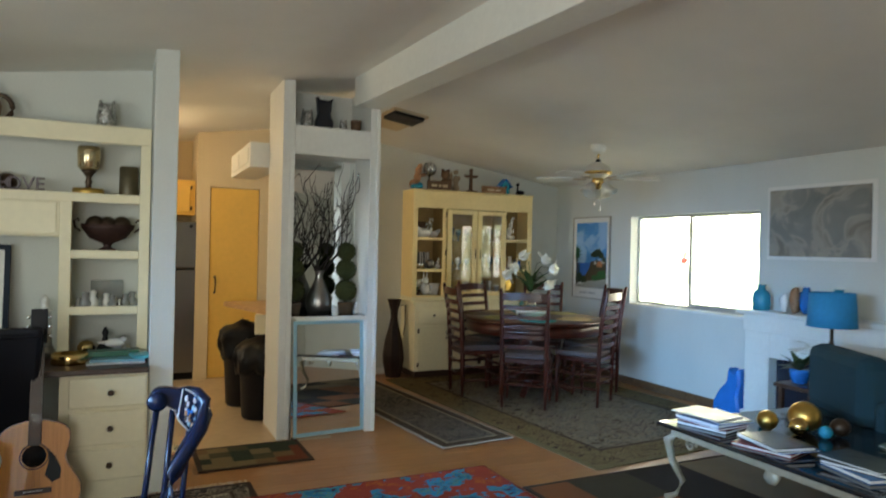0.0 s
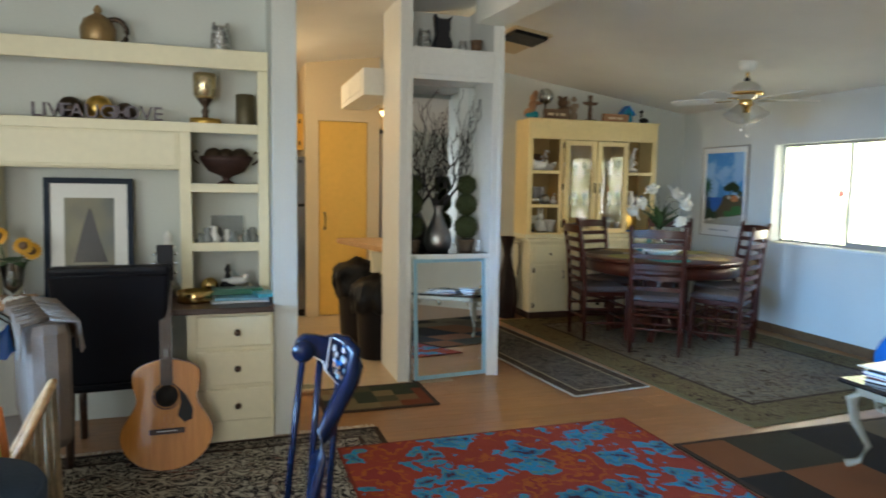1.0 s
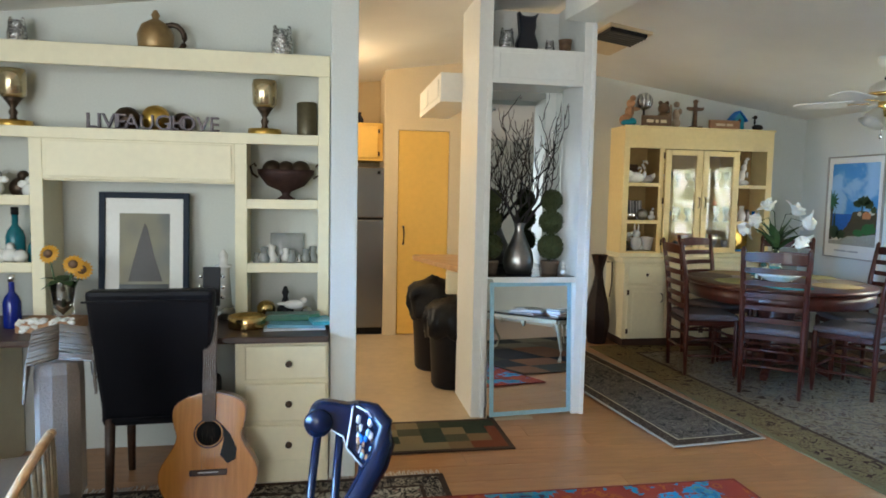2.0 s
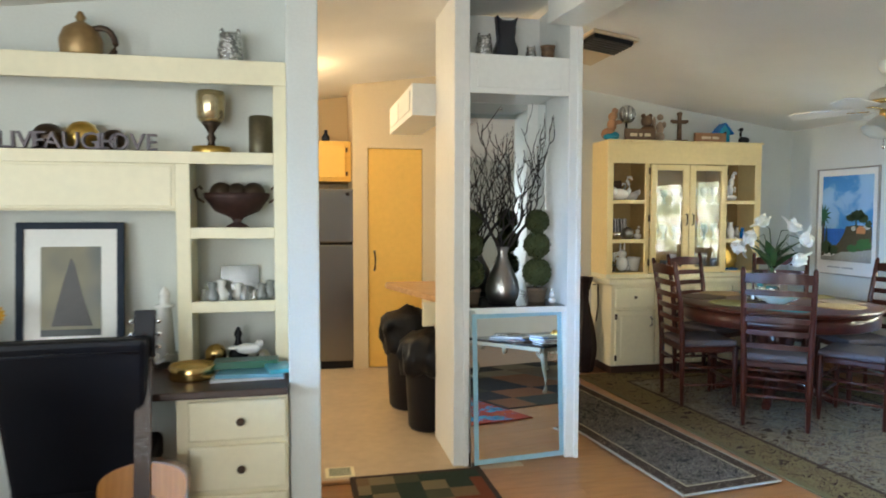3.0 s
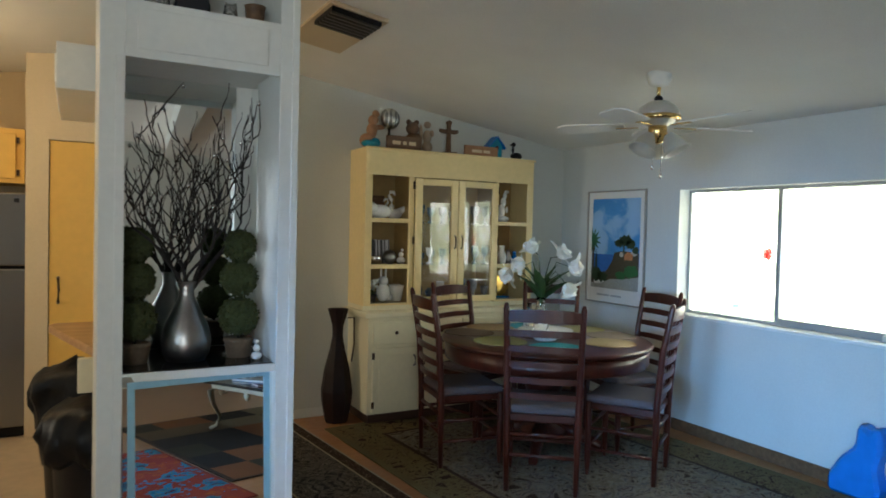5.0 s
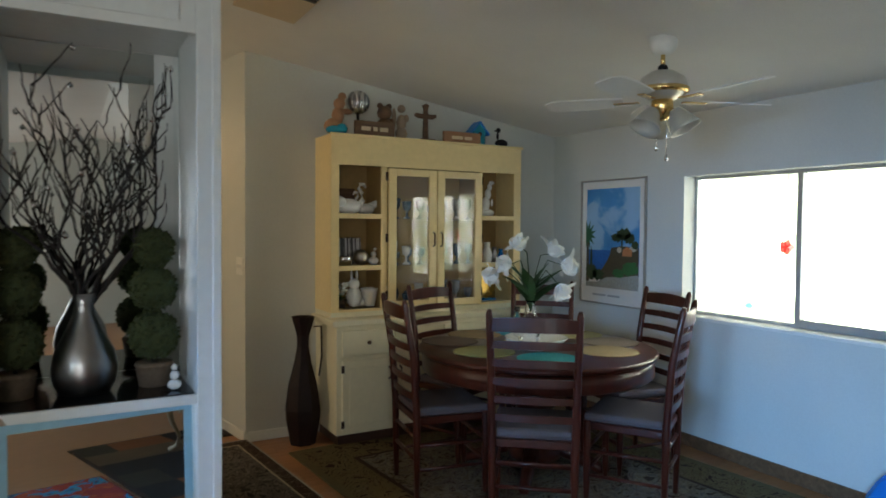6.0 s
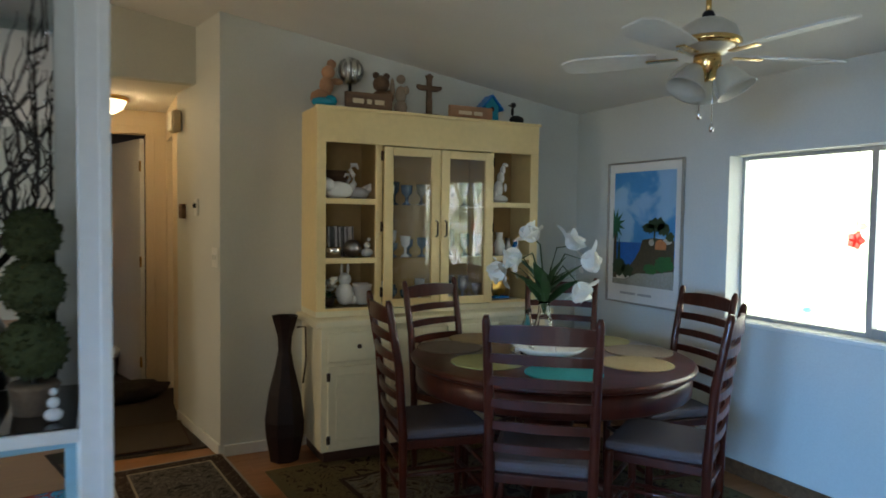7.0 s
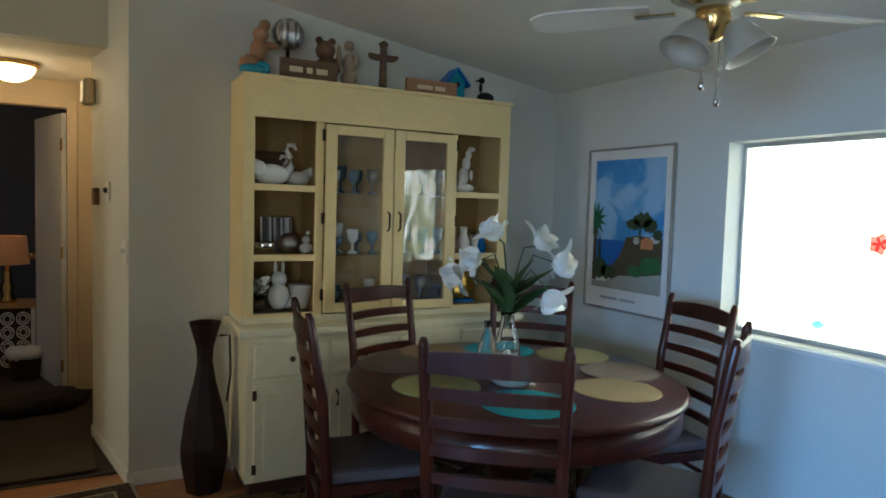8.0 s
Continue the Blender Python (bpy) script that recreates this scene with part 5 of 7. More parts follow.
for k, (x, y, z, t) in enumerate(heads):
    def petal_at(j, r, x=x, y=y, z=z, t=t):
        return SPREAD @ Matrix.Translation((x, y, z)) @ Matrix.Rotation(t, 4, "Y") @ Matrix.Rotation(j * 0.898 + r.uniform(-0.2, 0.2), 4, "Z") @ Matrix.Rotation(-(0.75 if j % 2 else 1.15) - r.uniform(-0.2, 0.3), 4, "Y") @ Matrix.Rotation(r.uniform(-0.3, 0.3), 4, "X")
    part("blossom", scatter([petal_bm(0.105, 0.056, 0.10), petal_bm(0.115, 0.048, 0.55)], 7, petal_at, 20 + k), PETAL, fl, "white lily blossom")


# ---- china in the hutch ----
def figure(name, balls, material, x, y, z, label, turn=0, group="china figures", seed=0, category="figurine"):
    """One mesh of merged rounded lumps: (x, y, z, r, sx, sy, sz)."""
    bm = bmesh.new()
    for b in balls:
        bm_ball(b[3], b[:3], b[4:7] if len(b) > 4 else (1, 1, 1), bm=bm, sub=2)
    return solid(name, bm, material, label, category, pose(x, y, z, 0, 0, turn), group)


def swan(x, y, z, s, turn):
    bm = bm_ball(0.07 * s, (0, 0, 0.055 * s), (1.35, 0.75, 0.8), sub=3)
    pts = [(0.07, 0, 0.06), (0.105, 0, 0.10), (0.10, 0, 0.15), (0.075, 0, 0.185), (0.085, 0, 0.215), (0.115, 0, 0.215), (0.13, 0, 0.19)]
    bm_tube([(a * s, b * s, c * s) for a, b, c in pts], [0.026 * s, 0.02 * s, 0.015 * s, 0.013 * s, 0.014 * s, 0.014 * s, 0.006 * s], 12, bm=bm)
    for k in range(5):
        bm_ball(0.035 * s, (-0.075 * s - 0.008 * s * k, 0.02 * s * (k - 2), 0.085 * s + 0.006 * k * s), (1.2, 0.4, 1.1), bm=bm, sub=2)
    solid("swan_figurine", bm, PORCELAIN, "white porcelain swan in the hutch", "figurine", pose(x, y, z, 0, 0, turn), "china figures")


HY = 7.20
swan(2.605, HY - 0.03, 1.5635, 0.98, 0)
swan(2.755, HY + 0.03, 1.5635, 0.72, 180)
solid("plaque", bm_box(-0.09, 0, 0, 0.09, 0.015, 0.19, 0.003), BROWNWOOD, "small dark wooden plaque behind the swans", "plaque", pose(2.64, 7.36, 1.5635, -4))
LATTICE = palette_mat("silver_lattice", [(0, (0.12, 0.12, 0.12)), (0.48, (0.7, 0.7, 0.7))], 40, "blocks", rough=0.25, cell=(0.012, 0.012))
solid("photo_frame", bm_box(-0.085, 0, 0, 0.085, 0.02, 0.19, 0.004), LATTICE, "silver lattice picture frame", "frame", pose(2.66, 7.27, 1.2085, -6))
vessel("dish", [(0, 0), (0.05, 0), (0.06, 0.05), (0.055, 0.065), (0, 0.05)], CHROME, 2.57, 7.17, 1.2085, "round silver dish in the hutch", "dish")
solid("globe", bm_ball(0.055, (0, 0, 0.055)), PEWTER, "polished pewter globe in the hutch", "ornament", pose(2.70, 7.18, 1.2085))
figure("figurine", [(0, 0, 0.03, 0.03, 1.3, 0.9, 1), (0, 0, 0.075, 0.022), (0.01, 0, 0.11, 0.013)], PORCELAIN, 2.79, 7.16, 1.2085, "small white porcelain figurine")
figure("rabbit_figurine", [(0, 0, 0.07, 0.065, 0.9, 0.9, 1.15), (0.0, 0, 0.16, 0.042), (-0.02, 0, 0.22, 0.02, 0.5, 0.6, 2), (0.02, 0, 0.22, 0.02, 0.5, 0.6, 2), (0.05, 0, 0.03, 0.03)], PORCELAIN, 2.66, HY, 0.913, "white porcelain rabbit in the hutch")
vessel("planter", [(0, 0), (0.04, 0), (0.06, 0.11), (0.065, 0.13), (0.06, 0.13), (0.035, 0.02), (0, 0.02)], PORCELAIN, 2.775, HY, 0.913, "white porcelain planter in the hutch", "planter")
fb = thing("flower_pot", pose(2.55, 7.19, 0.913), "small white flowers in a dark pot", "flowers")
part("pot", bm_lathe([(0, 0), (0.035, 0), (0.045, 0.06), (0, 0.055)], 18), BRONZE, fb)
part("blooms", scatter([leaf_bm(0.035, 0.014, 0.3)], 60, lambda k, r: Matrix.Translation((r.uniform(-0.045, 0.045), r.uniform(-0.04, 0.04), 0.11 + r.uniform(-0.03, 0.05))) @ Matrix.Rotation(r.uniform(0, 6.3), 4, "Z") @ Matrix.Rotation(-r.uniform(0, 1.2), 4, "Y"), 8), PETAL, fb)
part("foliage", scatter([leaf_bm(0.06, 0.014, 0.3)], 24, lambda k, r: Matrix.Translation((0, 0, 0.055)) @ Matrix.Rotation(r.uniform(0, 6.3), 4, "Z") @ Matrix.Rotation(-r.uniform(0.1, 1.2), 4, "Y"), 9), LEAF, fb)
# right-hand column
figure("horse_figurine", [(0, 0, 0.03, 0.05, 1.3, 0.8, 0.6), (-0.02, 0, 0.10, 0.045, 0.8, 0.7, 1.3), (0.0, 0, 0.175, 0.034, 0.9, 0.7, 1.3), (0.018, 0, 0.23, 0.024, 0.9, 0.7, 1.3), (0.04, 0, 0.265, 0.018, 1.6, 0.7, 0.9), (0.045, 0, 0.11, 0.014, 0.8, 0.8, 2.2), (-0.045, 0, 0.06, 0.018, 0.8, 0.8, 2)], PORCELAIN, 3.775, HY, 1.5635, "white porcelain rearing horse", 10)
for k, (x, m_, s) in enumerate(((3.70, TERRA, 1.0), (3.76, PORCELAIN, 1.2), (3.84, PEWTER, 0.9), (3.89, BLUE, 0.8))):
    vessel("trinket", [(0, 0), (0.03 * s, 0), (0.036 * s, 0.05 * s), (0.018 * s, 0.10 * s), (0.022 * s, 0.13 * s), (0, 0.12 * s)], m_, x, HY - 0.02 * (k % 2), 1.2085, "small ornament on the hutch shelf", "ornament", 18, "hutch ornaments")
bm = bm_lathe([(0.0, 0.0), (0.05, 0.006), (0.115, 0.022), (0.118, 0.026), (0.05, 0.012), (0.0, 0.008)], 48)
for v_ in bm.verts:
    r_ = math.hypot(v_.co.x, v_.co.y)
    k_ = 1 + 0.06 * math.cos(14 * math.atan2(v_.co.y, v_.co.x)) * (r_ / 0.118)
    v_.co.x *= k_
    v_.co.y *= k_
solid("gold_plate", bm, GOLD, "scalloped gold plate standing in the hutch", "plate", pose(3.755, 7.26, 1.035, 78))
solid("plate_stand", bm_box(-0.06, -0.05, 0, 0.06, 0.05, 0.012, 0.003), BLUE, "small blue stand under the gold plate", "stand", pose(3.77, 7.20, 0.913))
# behind the glass doors
rnd = random.Random(5)
BLUEGLASS = mat("blue_grey_glass", (0.045, 0.085, 0.12), 0.12, vary=0.3, bump=0.05)
CRYSTALBLUE = mat("smoky_blue_crystal", (0.16, 0.22, 0.26), 0.1, vary=0.3, bump=0.05)
for z in (0.8965, 1.207, 1.537):
    for k in range(14):
        s = rnd.uniform(0.8, 1.7)
        x = 2.90 + k * 0.052 + rnd.uniform(-0.008, 0.008)
        if 3.20 < x < 3.25:
            continue
        vessel("glassware", [(0, 0), (0.024 * s, 0), (0.026, 0.006), (0.007, 0.02), (0.007, 0.045 * s), (0.028, 0.065 * s), (0.034, 0.11 * s), (0.031, 0.11 * s), (0.022, 0.07 * s), (0, 0.06 * s)], rnd.choice((BLUEGLASS, BLUEGLASS, PEWTER, CRYSTALBLUE, PORCELAIN)), x, (7.17 if k % 2 else 7.27) + rnd.uniform(-0.02, 0.02), z, "small glass or china piece behind the hutch doors", "glassware", 16, "glassware in the hutch")

# ---- on top of the hutch ----
HT = 2.1055
figure("painted_figure", [(-0.02, 0, 0.06, 0.06, 1.2, 0.8, 1), (0.01, 0, 0.14, 0.05, 0.9, 0.8, 1.2), (0.02, 0, 0.22, 0.042), (0.07, 0, 0.17, 0.03, 1.6, 0.7, 0.7), (0.04, 0, 0.27, 0.03)], TERRA, 2.53, 7.21, HT, "painted clay figure on the hutch", group="hutch-top ornaments")
figure("base_rock", [(0, 0, 0.03, 0.05, 1.4, 1, 0.6), (0.05, 0.01, 0.04, 0.04, 1, 1, 1)], TEAL, 2.50, 7.15, HT, "teal glazed lump beside the clay figure", group="hutch-top ornaments")
db = thing("mirror_ball", pose(2.695, 7.23, HT), "small mirrored disco ball on a stand", "ornament")
DISCO = palette_mat("mirror_tiles", [(0, (0.25, 0.27, 0.3)), (0.4, (0.75, 0.78, 0.8)), (0.75, (0.45, 0.48, 0.5))], 1, "blocks", rough=0.08, cell=(0.014, 0.014))
DISCO.node_tree.nodes["Principled BSDF"].inputs["Metallic"].default_value = 1.0
bm = bmesh.new()
bmesh.ops.create_uvsphere(bm, u_segments=26, v_segments=16, radius=0.085)
bmesh.ops.translate(bm, vec=(0, 0, 0.245), verts=bm.verts)
part("ball", bm, DISCO, db)
part("stand", bm_lathe([(0, 0), (0.05, 0), (0.05, 0.01), (0.012, 0.03), (0.01, 0.17), (0, 0.17)], 18), BLACK, db)


def sign(x0, x1, y, h, material, label, bars):
    s = thing("sign", pose((x0 + x1) / 2, y, HT), label, "sign")
    w = (x1 - x0) / 2
    part("board", bm_box(-w, 0, 0, w, 0.03, h, 0.004), material, s)
    for a, b in bars:
        part("lettering_bar", bm_box(-w + a * 2 * w, -0.003, h * 0.35, -w + b * 2 * w, 0.0, h * 0.62), TAN, s)


sign(2.63, 2.93, 7.115, 0.105, BROWNWOOD, "dark carved wooden sign with worn lettering", ((0.15, 0.38), (0.45, 0.55), (0.62, 0.82)))
sign(3.34, 3.66, 7.13, 0.088, TERRA, "small brick-coloured block sign on the hutch", ((0.2, 0.5), (0.55, 0.75)))
figure("bear_figure", [(0, 0, 0.08, 0.07, 1, 0.9, 1.1), (0, 0, 0.19, 0.055), (-0.035, 0, 0.24, 0.022), (0.035, 0, 0.24, 0.022), (0.05, 0, 0.11, 0.03, 1, 1, 1.6)], BROWNWOOD, 2.90, 7.23, HT, "brown carved bear on the hutch", group="hutch-top ornaments")
figure("carved_figure", [(0, 0, 0.05, 0.045, 1, 0.9, 1.2), (0, 0, 0.13, 0.038, 1, 0.8, 1.6), (0.0, 0, 0.23, 0.03), (-0.05, 0.02, 0.16, 0.03, 0.6, 0.5, 2.6), (0.03, -0.02, 0.16, 0.02, 1, 1, 1.5)], mat("weathered_plaster", (0.34, 0.26, 0.19), 0.8, vary=0.25, bump=0.4), 3.03, 7.22, HT, "weathered plaster figure with raised wings", group="hutch-top ornaments")
cr = thing("wooden_cross", pose(3.235, 7.22, HT), "carved wooden cross on a block base", "cross")
part("base", bm_box(-0.06, -0.04, 0, 0.06, 0.04, 0.025, 0.005), BROWNWOOD, cr)
part("upright", bm_prism([(-0.02, 0.02), (0.02, 0.02), (0.016, 0.17), (0.016, 0.25), (0.026, 0.275), (0.0, 0.29), (-0.026, 0.275), (-0.016, 0.25), (-0.016, 0.17)], 0.02), BROWNWOOD, cr)
part("arms", bm_prism([(-0.085, 0.19), (-0.06, 0.178), (0.06, 0.178), (0.085, 0.19), (0.09, 0.20), (0.085, 0.215), (0.06, 0.212), (-0.06, 0.212), (-0.085, 0.215), (-0.09, 0.20)], 0.016), BROWNWOOD, cr).location.y = 0.002
bh = thing("birdhouse", pose(3.71, 7.22, HT), "bright blue painted wooden birdhouse", "birdhouse")
part("house", bm_prism([(-0.05, 0), (0.05, 0), (0.05, 0.12), (0, 0.18), (-0.05, 0.12)], 0.09), TEAL, bh)
for s in (-1, 1):
    part("roof_board", bm_prism([(0, 0.20), (s * 0.085, 0.105), (s * 0.085, 0.093), (0, 0.185)], 0.115), BLUE, bh).location.y = -0.012
part("entrance", bm_lathe([(0, 0), (0.016, 0), (0.016, 0.004), (0, 0.004)], 16), BLACK, bh).matrix_local = pose(0, 0, 0.10, 90)
figure("bird_figure", [(0, 0, 0.035, 0.045, 1.3, 0.8, 0.75), (-0.035, 0, 0.09, 0.014, 0.8, 0.8, 2.2), (-0.03, 0, 0.135, 0.02), (-0.055, 0, 0.13, 0.008, 2, 1, 0.8)], BLACK, 3.89, 7.19, HT, "small dark bird figure on the hutch", group="hutch-top ornaments")


# ---- niche in the divider ----
NZ = 0.9095
vs = thing("branch_vase", pose(0.945, 5.37, NZ), "hammered pewter vase with black twisted twigs and glass beads", "vase")
part("vase", bm_lathe([(0, 0), (0.078, 0), (0.095, 0.03), (0.103, 0.08), (0.092, 0.14), (0.058, 0.21), (0.033, 0.27), (0.030, 0.30), (0.040, 0.335), (0.034, 0.335), (0.022, 0.29), (0, 0.28)], 32), PEWTER, vs)
rnd = random.Random(21)
tips = []
for k in range(14):
    bm = bmesh.new()
    a = k * 2.399 + 0.4
    lean = (0.25, 0.75, 0.5)[k % 3]
    p, d = Vector((0.012 * math.cos(a), 0.01 * math.sin(a), 0.28)), Vector((math.cos(a) * lean, math.sin(a) * lean * 0.35, 1)).normalized()
    pts, side = [p.copy()], []
    top = rnd.uniform(0.66, 0.92) if k % 4 else rnd.uniform(0.98, 1.14)
    bias = rnd.uniform(-0.16, 0.16)
    while p.z < top and len(pts) < 26:
        d = (d + Vector((rnd.uniform(-0.5, 0.5) + bias, rnd.uniform(-0.22, 0.22), rnd.uniform(-0.05, 0.32)))).normalized()
        p = p + d * 0.045
        if abs(p.x - 0.02) > 0.25:
            d.x *= -0.8
        p.x, p.y = max(-0.235, min(0.23, p.x)), max(-0.16, min(0.085, p.y))
        pts.append(p.copy())
        if len(pts) > 5:
            side.append((p.copy(), d.copy()))
    bm_tube([tuple(q) for q in pts], [0.0072 * (1 - 0.8 * i / len(pts)) for i in range(len(pts))], 5, bm=bm)
    shoots = []
    for q, dd in side:
        if rnd.random() < 0.5:
            e, sp = q.copy(), [tuple(q)]
            dd = (dd + Vector((rnd.choice((-1, 1)) * rnd.uniform(0.4, 1.1), rnd.uniform(-0.35, 0.35), 0.0))).normalized()
            for j in range(rnd.randint(3, 6)):
                dd = (dd + Vector((rnd.uniform(-0.45, 0.45), rnd.uniform(-0.15, 0.15), 0.28))).normalized()
                e = e + dd * 0.032
                e.x, e.y, e.z = max(-0.24, min(0.26, e.x)), max(-0.17, min(0.095, e.y)), min(e.z, 1.17)
                sp.append(tuple(e))
            shoots.append(bm_tube(sp, [0.0036 * (1 - 0.7 * i / len(sp)) for i in range(len(sp))], 4))
            tips.append(e.copy())
    tw = part("twig", bm, TWIG, vs)
    for sbm in shoots:
        part("side_shoot", sbm, TWIG, tw)
for q in tips[::4]:
    bd = part("glass_bead", bm_ball(0.010, (q.x, q.y, q.z - 0.015), sub=2), CHROME, vs)


def topiary(x, y, label):
    t = thing("topiary", pose(x, y, NZ), label, "topiary", "topiaries in the niche")
    part("pot", bm_lathe([(0, 0), (0.05, 0), (0.062, 0.07), (0.066, 0.075), (0.06, 0.085), (0, 0.08)], 20), mat("basket_pot", (0.16, 0.11, 0.07), 0.8, vary=0.3, grain=60, bump=0.8), t)
    part("stem", bm_tube([(0, 0, 0.07), (0.002, 0, 0.30), (0, 0, 0.52)], 0.006), TWIG, t)
    for z, r in ((0.178, 0.082), (0.343, 0.076), (0.487, 0.066)):
        bm = bm_ball(r, (0, 0, z), sub=4, rough=0.06)
        part("leaf_ball", bm, TOPIARY, t)
        tuft = scatter([leaf_bm(0.016, 0.006, 0.2, 2)], 420, lambda k, q, z=z, r=r: Matrix.Translation((0, 0, z)) @ Matrix.Rotation(q.uniform(0, 6.28), 4, "Z") @ Matrix.Rotation(math.asin(q.uniform(-1, 1)), 4, "Y") @ Matrix.Translation((r * 0.95, 0, 0)) @ Matrix.Rotation(q.uniform(-1.2, 1.2), 4, "Y") @ Matrix.Rotation(q.uniform(0, 6.28), 4, "X"), int(z * 1000))
        tagged(part("boxwood_tuft", tuft, TOPIARY, t), kind="stuff")


topiary(1.163, 5.37, "triple-ball dried boxwood topiary in a basket pot")
topiary(0.745, 5.37, "triple-ball dried boxwood topiary half behind the post")
figure("small_figurine", [(0, 0, 0.02, 0.02, 1.2, 1, 0.9), (0, 0, 0.052, 0.016), (0, 0, 0.08, 0.011)], PORCELAIN, 1.215, 5.25, NZ, "tiny white and brown figurine on the niche shelf", group="")

# cubby above
CZ = 2.3355
bm = bm_prism([(-0.06, 0), (0.06, 0), (0.075, 0.06), (0.05, 0.13), (0.06, 0.18), (0.055, 0.21), (0.075, 0.262), (0.04, 0.235), (-0.03, 0.235), (-0.06, 0.27), (-0.052, 0.18), (-0.045, 0.13), (-0.07, 0.06)], 0.07, bevel=0.01)
solid("cat_figure", bm, mat("black_glaze", (0.008, 0.009, 0.016), 0.3), "black cat-shaped figure in the divider cubby", "ornament", pose(0.945, 5.31, CZ))
OWLM = palette_mat("silver_owl", [(0, (0.25, 0.25, 0.25)), (0.5, (0.65, 0.65, 0.63))], 45, rough=0.25)
OWLM.node_tree.nodes["Principled BSDF"].inputs["Metallic"].default_value = 0.9


def owl(x, y, z, s, label):
    bm = bm_lathe([(0, 0), (0.045 * s, 0), (0.055 * s, 0.03 * s), (0.058 * s, 0.08 * s), (0.048 * s, 0.125 * s), (0.05 * s, 0.15 * s), (0.035 * s, 0.158 * s), (0, 0.15 * s)], 20)
    for sx in (-1, 1):
        bm_ball(0.014 * s, (sx * 0.036 * s, 0, 0.16 * s), (0.8, 0.8, 1.6), bm=bm, sub=2)
    solid("owl_figurine", bm, OWLM, label, "figurine", pose(x, y, z), "silver owls")


owl(0.81, 5.32, CZ, 0.85, "silver owl candle holder in the cubby")
owl(1.10, 5.33, CZ, 0.55, "small silver owl in the cubby")
vessel("cup", [(0, 0), (0.035, 0), (0.042, 0.09), (0.046, 0.10), (0.04, 0.10), (0.03, 0.02), (0, 0.02)], BROWNWOOD, 1.205, 5.33, CZ, "dark brown wooden cup in the cubby", "cup")


# ---- bookcase ----
BZ, SZ = 2.1185, 1.7145
owl(-0.55, 4.78, BZ - 0.006, 1.0, "silver owl figurine on the bookcase")
owl(-1.83, 4.78, BZ - 0.006, 0.8, "small silver owl figurine on the bookcase")
cw = thing("gold_ornament", pose(-1.18, 4.78, 2.1125), "gilded brown cloche ornament with ring", "ornament")
part("bell", bm_lathe([(0, 0), (0.075, 0), (0.085, 0.03), (0.09, 0.09), (0.07, 0.14), (0.03, 0.165), (0.014, 0.175), (0.022, 0.19), (0.01, 0.215), (0, 0.22)], 28), mat("aged_gilt", (0.34, 0.22, 0.10), 0.4, 0.6, vary=0.35, grain=20, bump=0.3), cw)
part("ring", bm_tube([(0.085 + 0.06 * math.cos(a / 16 * 6.3), -0.02, 0.075 + 0.07 * math.sin(a / 16 * 6.3)) for a in range(17)], 0.014), BRONZE, cw)


def hurricane(x, y):
    h = thing("candle_holder", pose(x, y, SZ - 0.004), "mercury-glass hurricane candle holder on a gold base", "candle holder", "candle holders")
    part("base", bm_lathe([(0, 0), (0.085, 0), (0.088, 0.012), (0.085, 0.038), (0.02, 0.042), (0, 0.042)], 28), GOLD, h)
    part("stem", bm_lathe([(0.02, 0.04), (0.014, 0.06), (0.022, 0.08), (0.012, 0.10), (0.03, 0.13), (0.045, 0.15), (0, 0.15)], 20), BRONZE, h)
    MG = mat("mercury_glass", (0.55, 0.45, 0.28), 0.15, 0.75, vary=0.35, grain=40, bump=0.1) if "mercury_glass" not in bpy.data.materials else bpy.data.materials["mercury_glass"]
    part("glass", bm_lathe([(0, 0.15), (0.05, 0.152), (0.062, 0.17), (0.066, 0.27), (0.060, 0.292), (0.055, 0.292), (0.06, 0.18), (0, 0.17)], 28), MG, h)


hurricane(-0.64, 4.78)
hurricane(-1.86, 4.78)
CANDLE = mat("bronze_candle", (0.12, 0.10, 0.06), 0.4, 0.5, vary=0.2)
for x in (-0.42, -2.08):
    vessel("pillar_candle", [(0, 0), (0.052, 0), (0.054, 0.01), (0.054, 0.18), (0.046, 0.186), (0, 0.18)], CANDLE, x, 4.78, 1.7105, "dark bronze pillar candle on the shelf", "candle")
for x, r, m_ in ((-1.19, 0.072, GOLD), (-1.33, 0.065, BRONZE), (-1.06, 0.055, BRONZE)):
    solid("decor_ball", bm_ball(r, (0, 0, r), rough=0.05), m_, "woven metallic ball behind the word sign" if m_ is BRONZE else "shiny gold ball behind the word sign", "ornament", pose(x, 4.80, 1.7105), "shelf balls")


def word(text, size, depth, material, parent, x, label=""):
    cu = bpy.data.curves.new("word", "FONT")
    cu.body, cu.size, cu.extrude, cu.align_x = text, size, depth, "CENTER"
    tmp = new("word_tmp", cu)
    bpy.context.view_layer.update()
    me = bpy.data.meshes.new_from_object(tmp.evaluated_get(bpy.context.evaluated_depsgraph_get()))
    bpy.data.objects.remove(tmp)
    me.materials.append(material)
    ob = new("word", me)
    ob.parent = parent
    ob.matrix_local = pose(x, 0, 0.012, 90)
    return ob


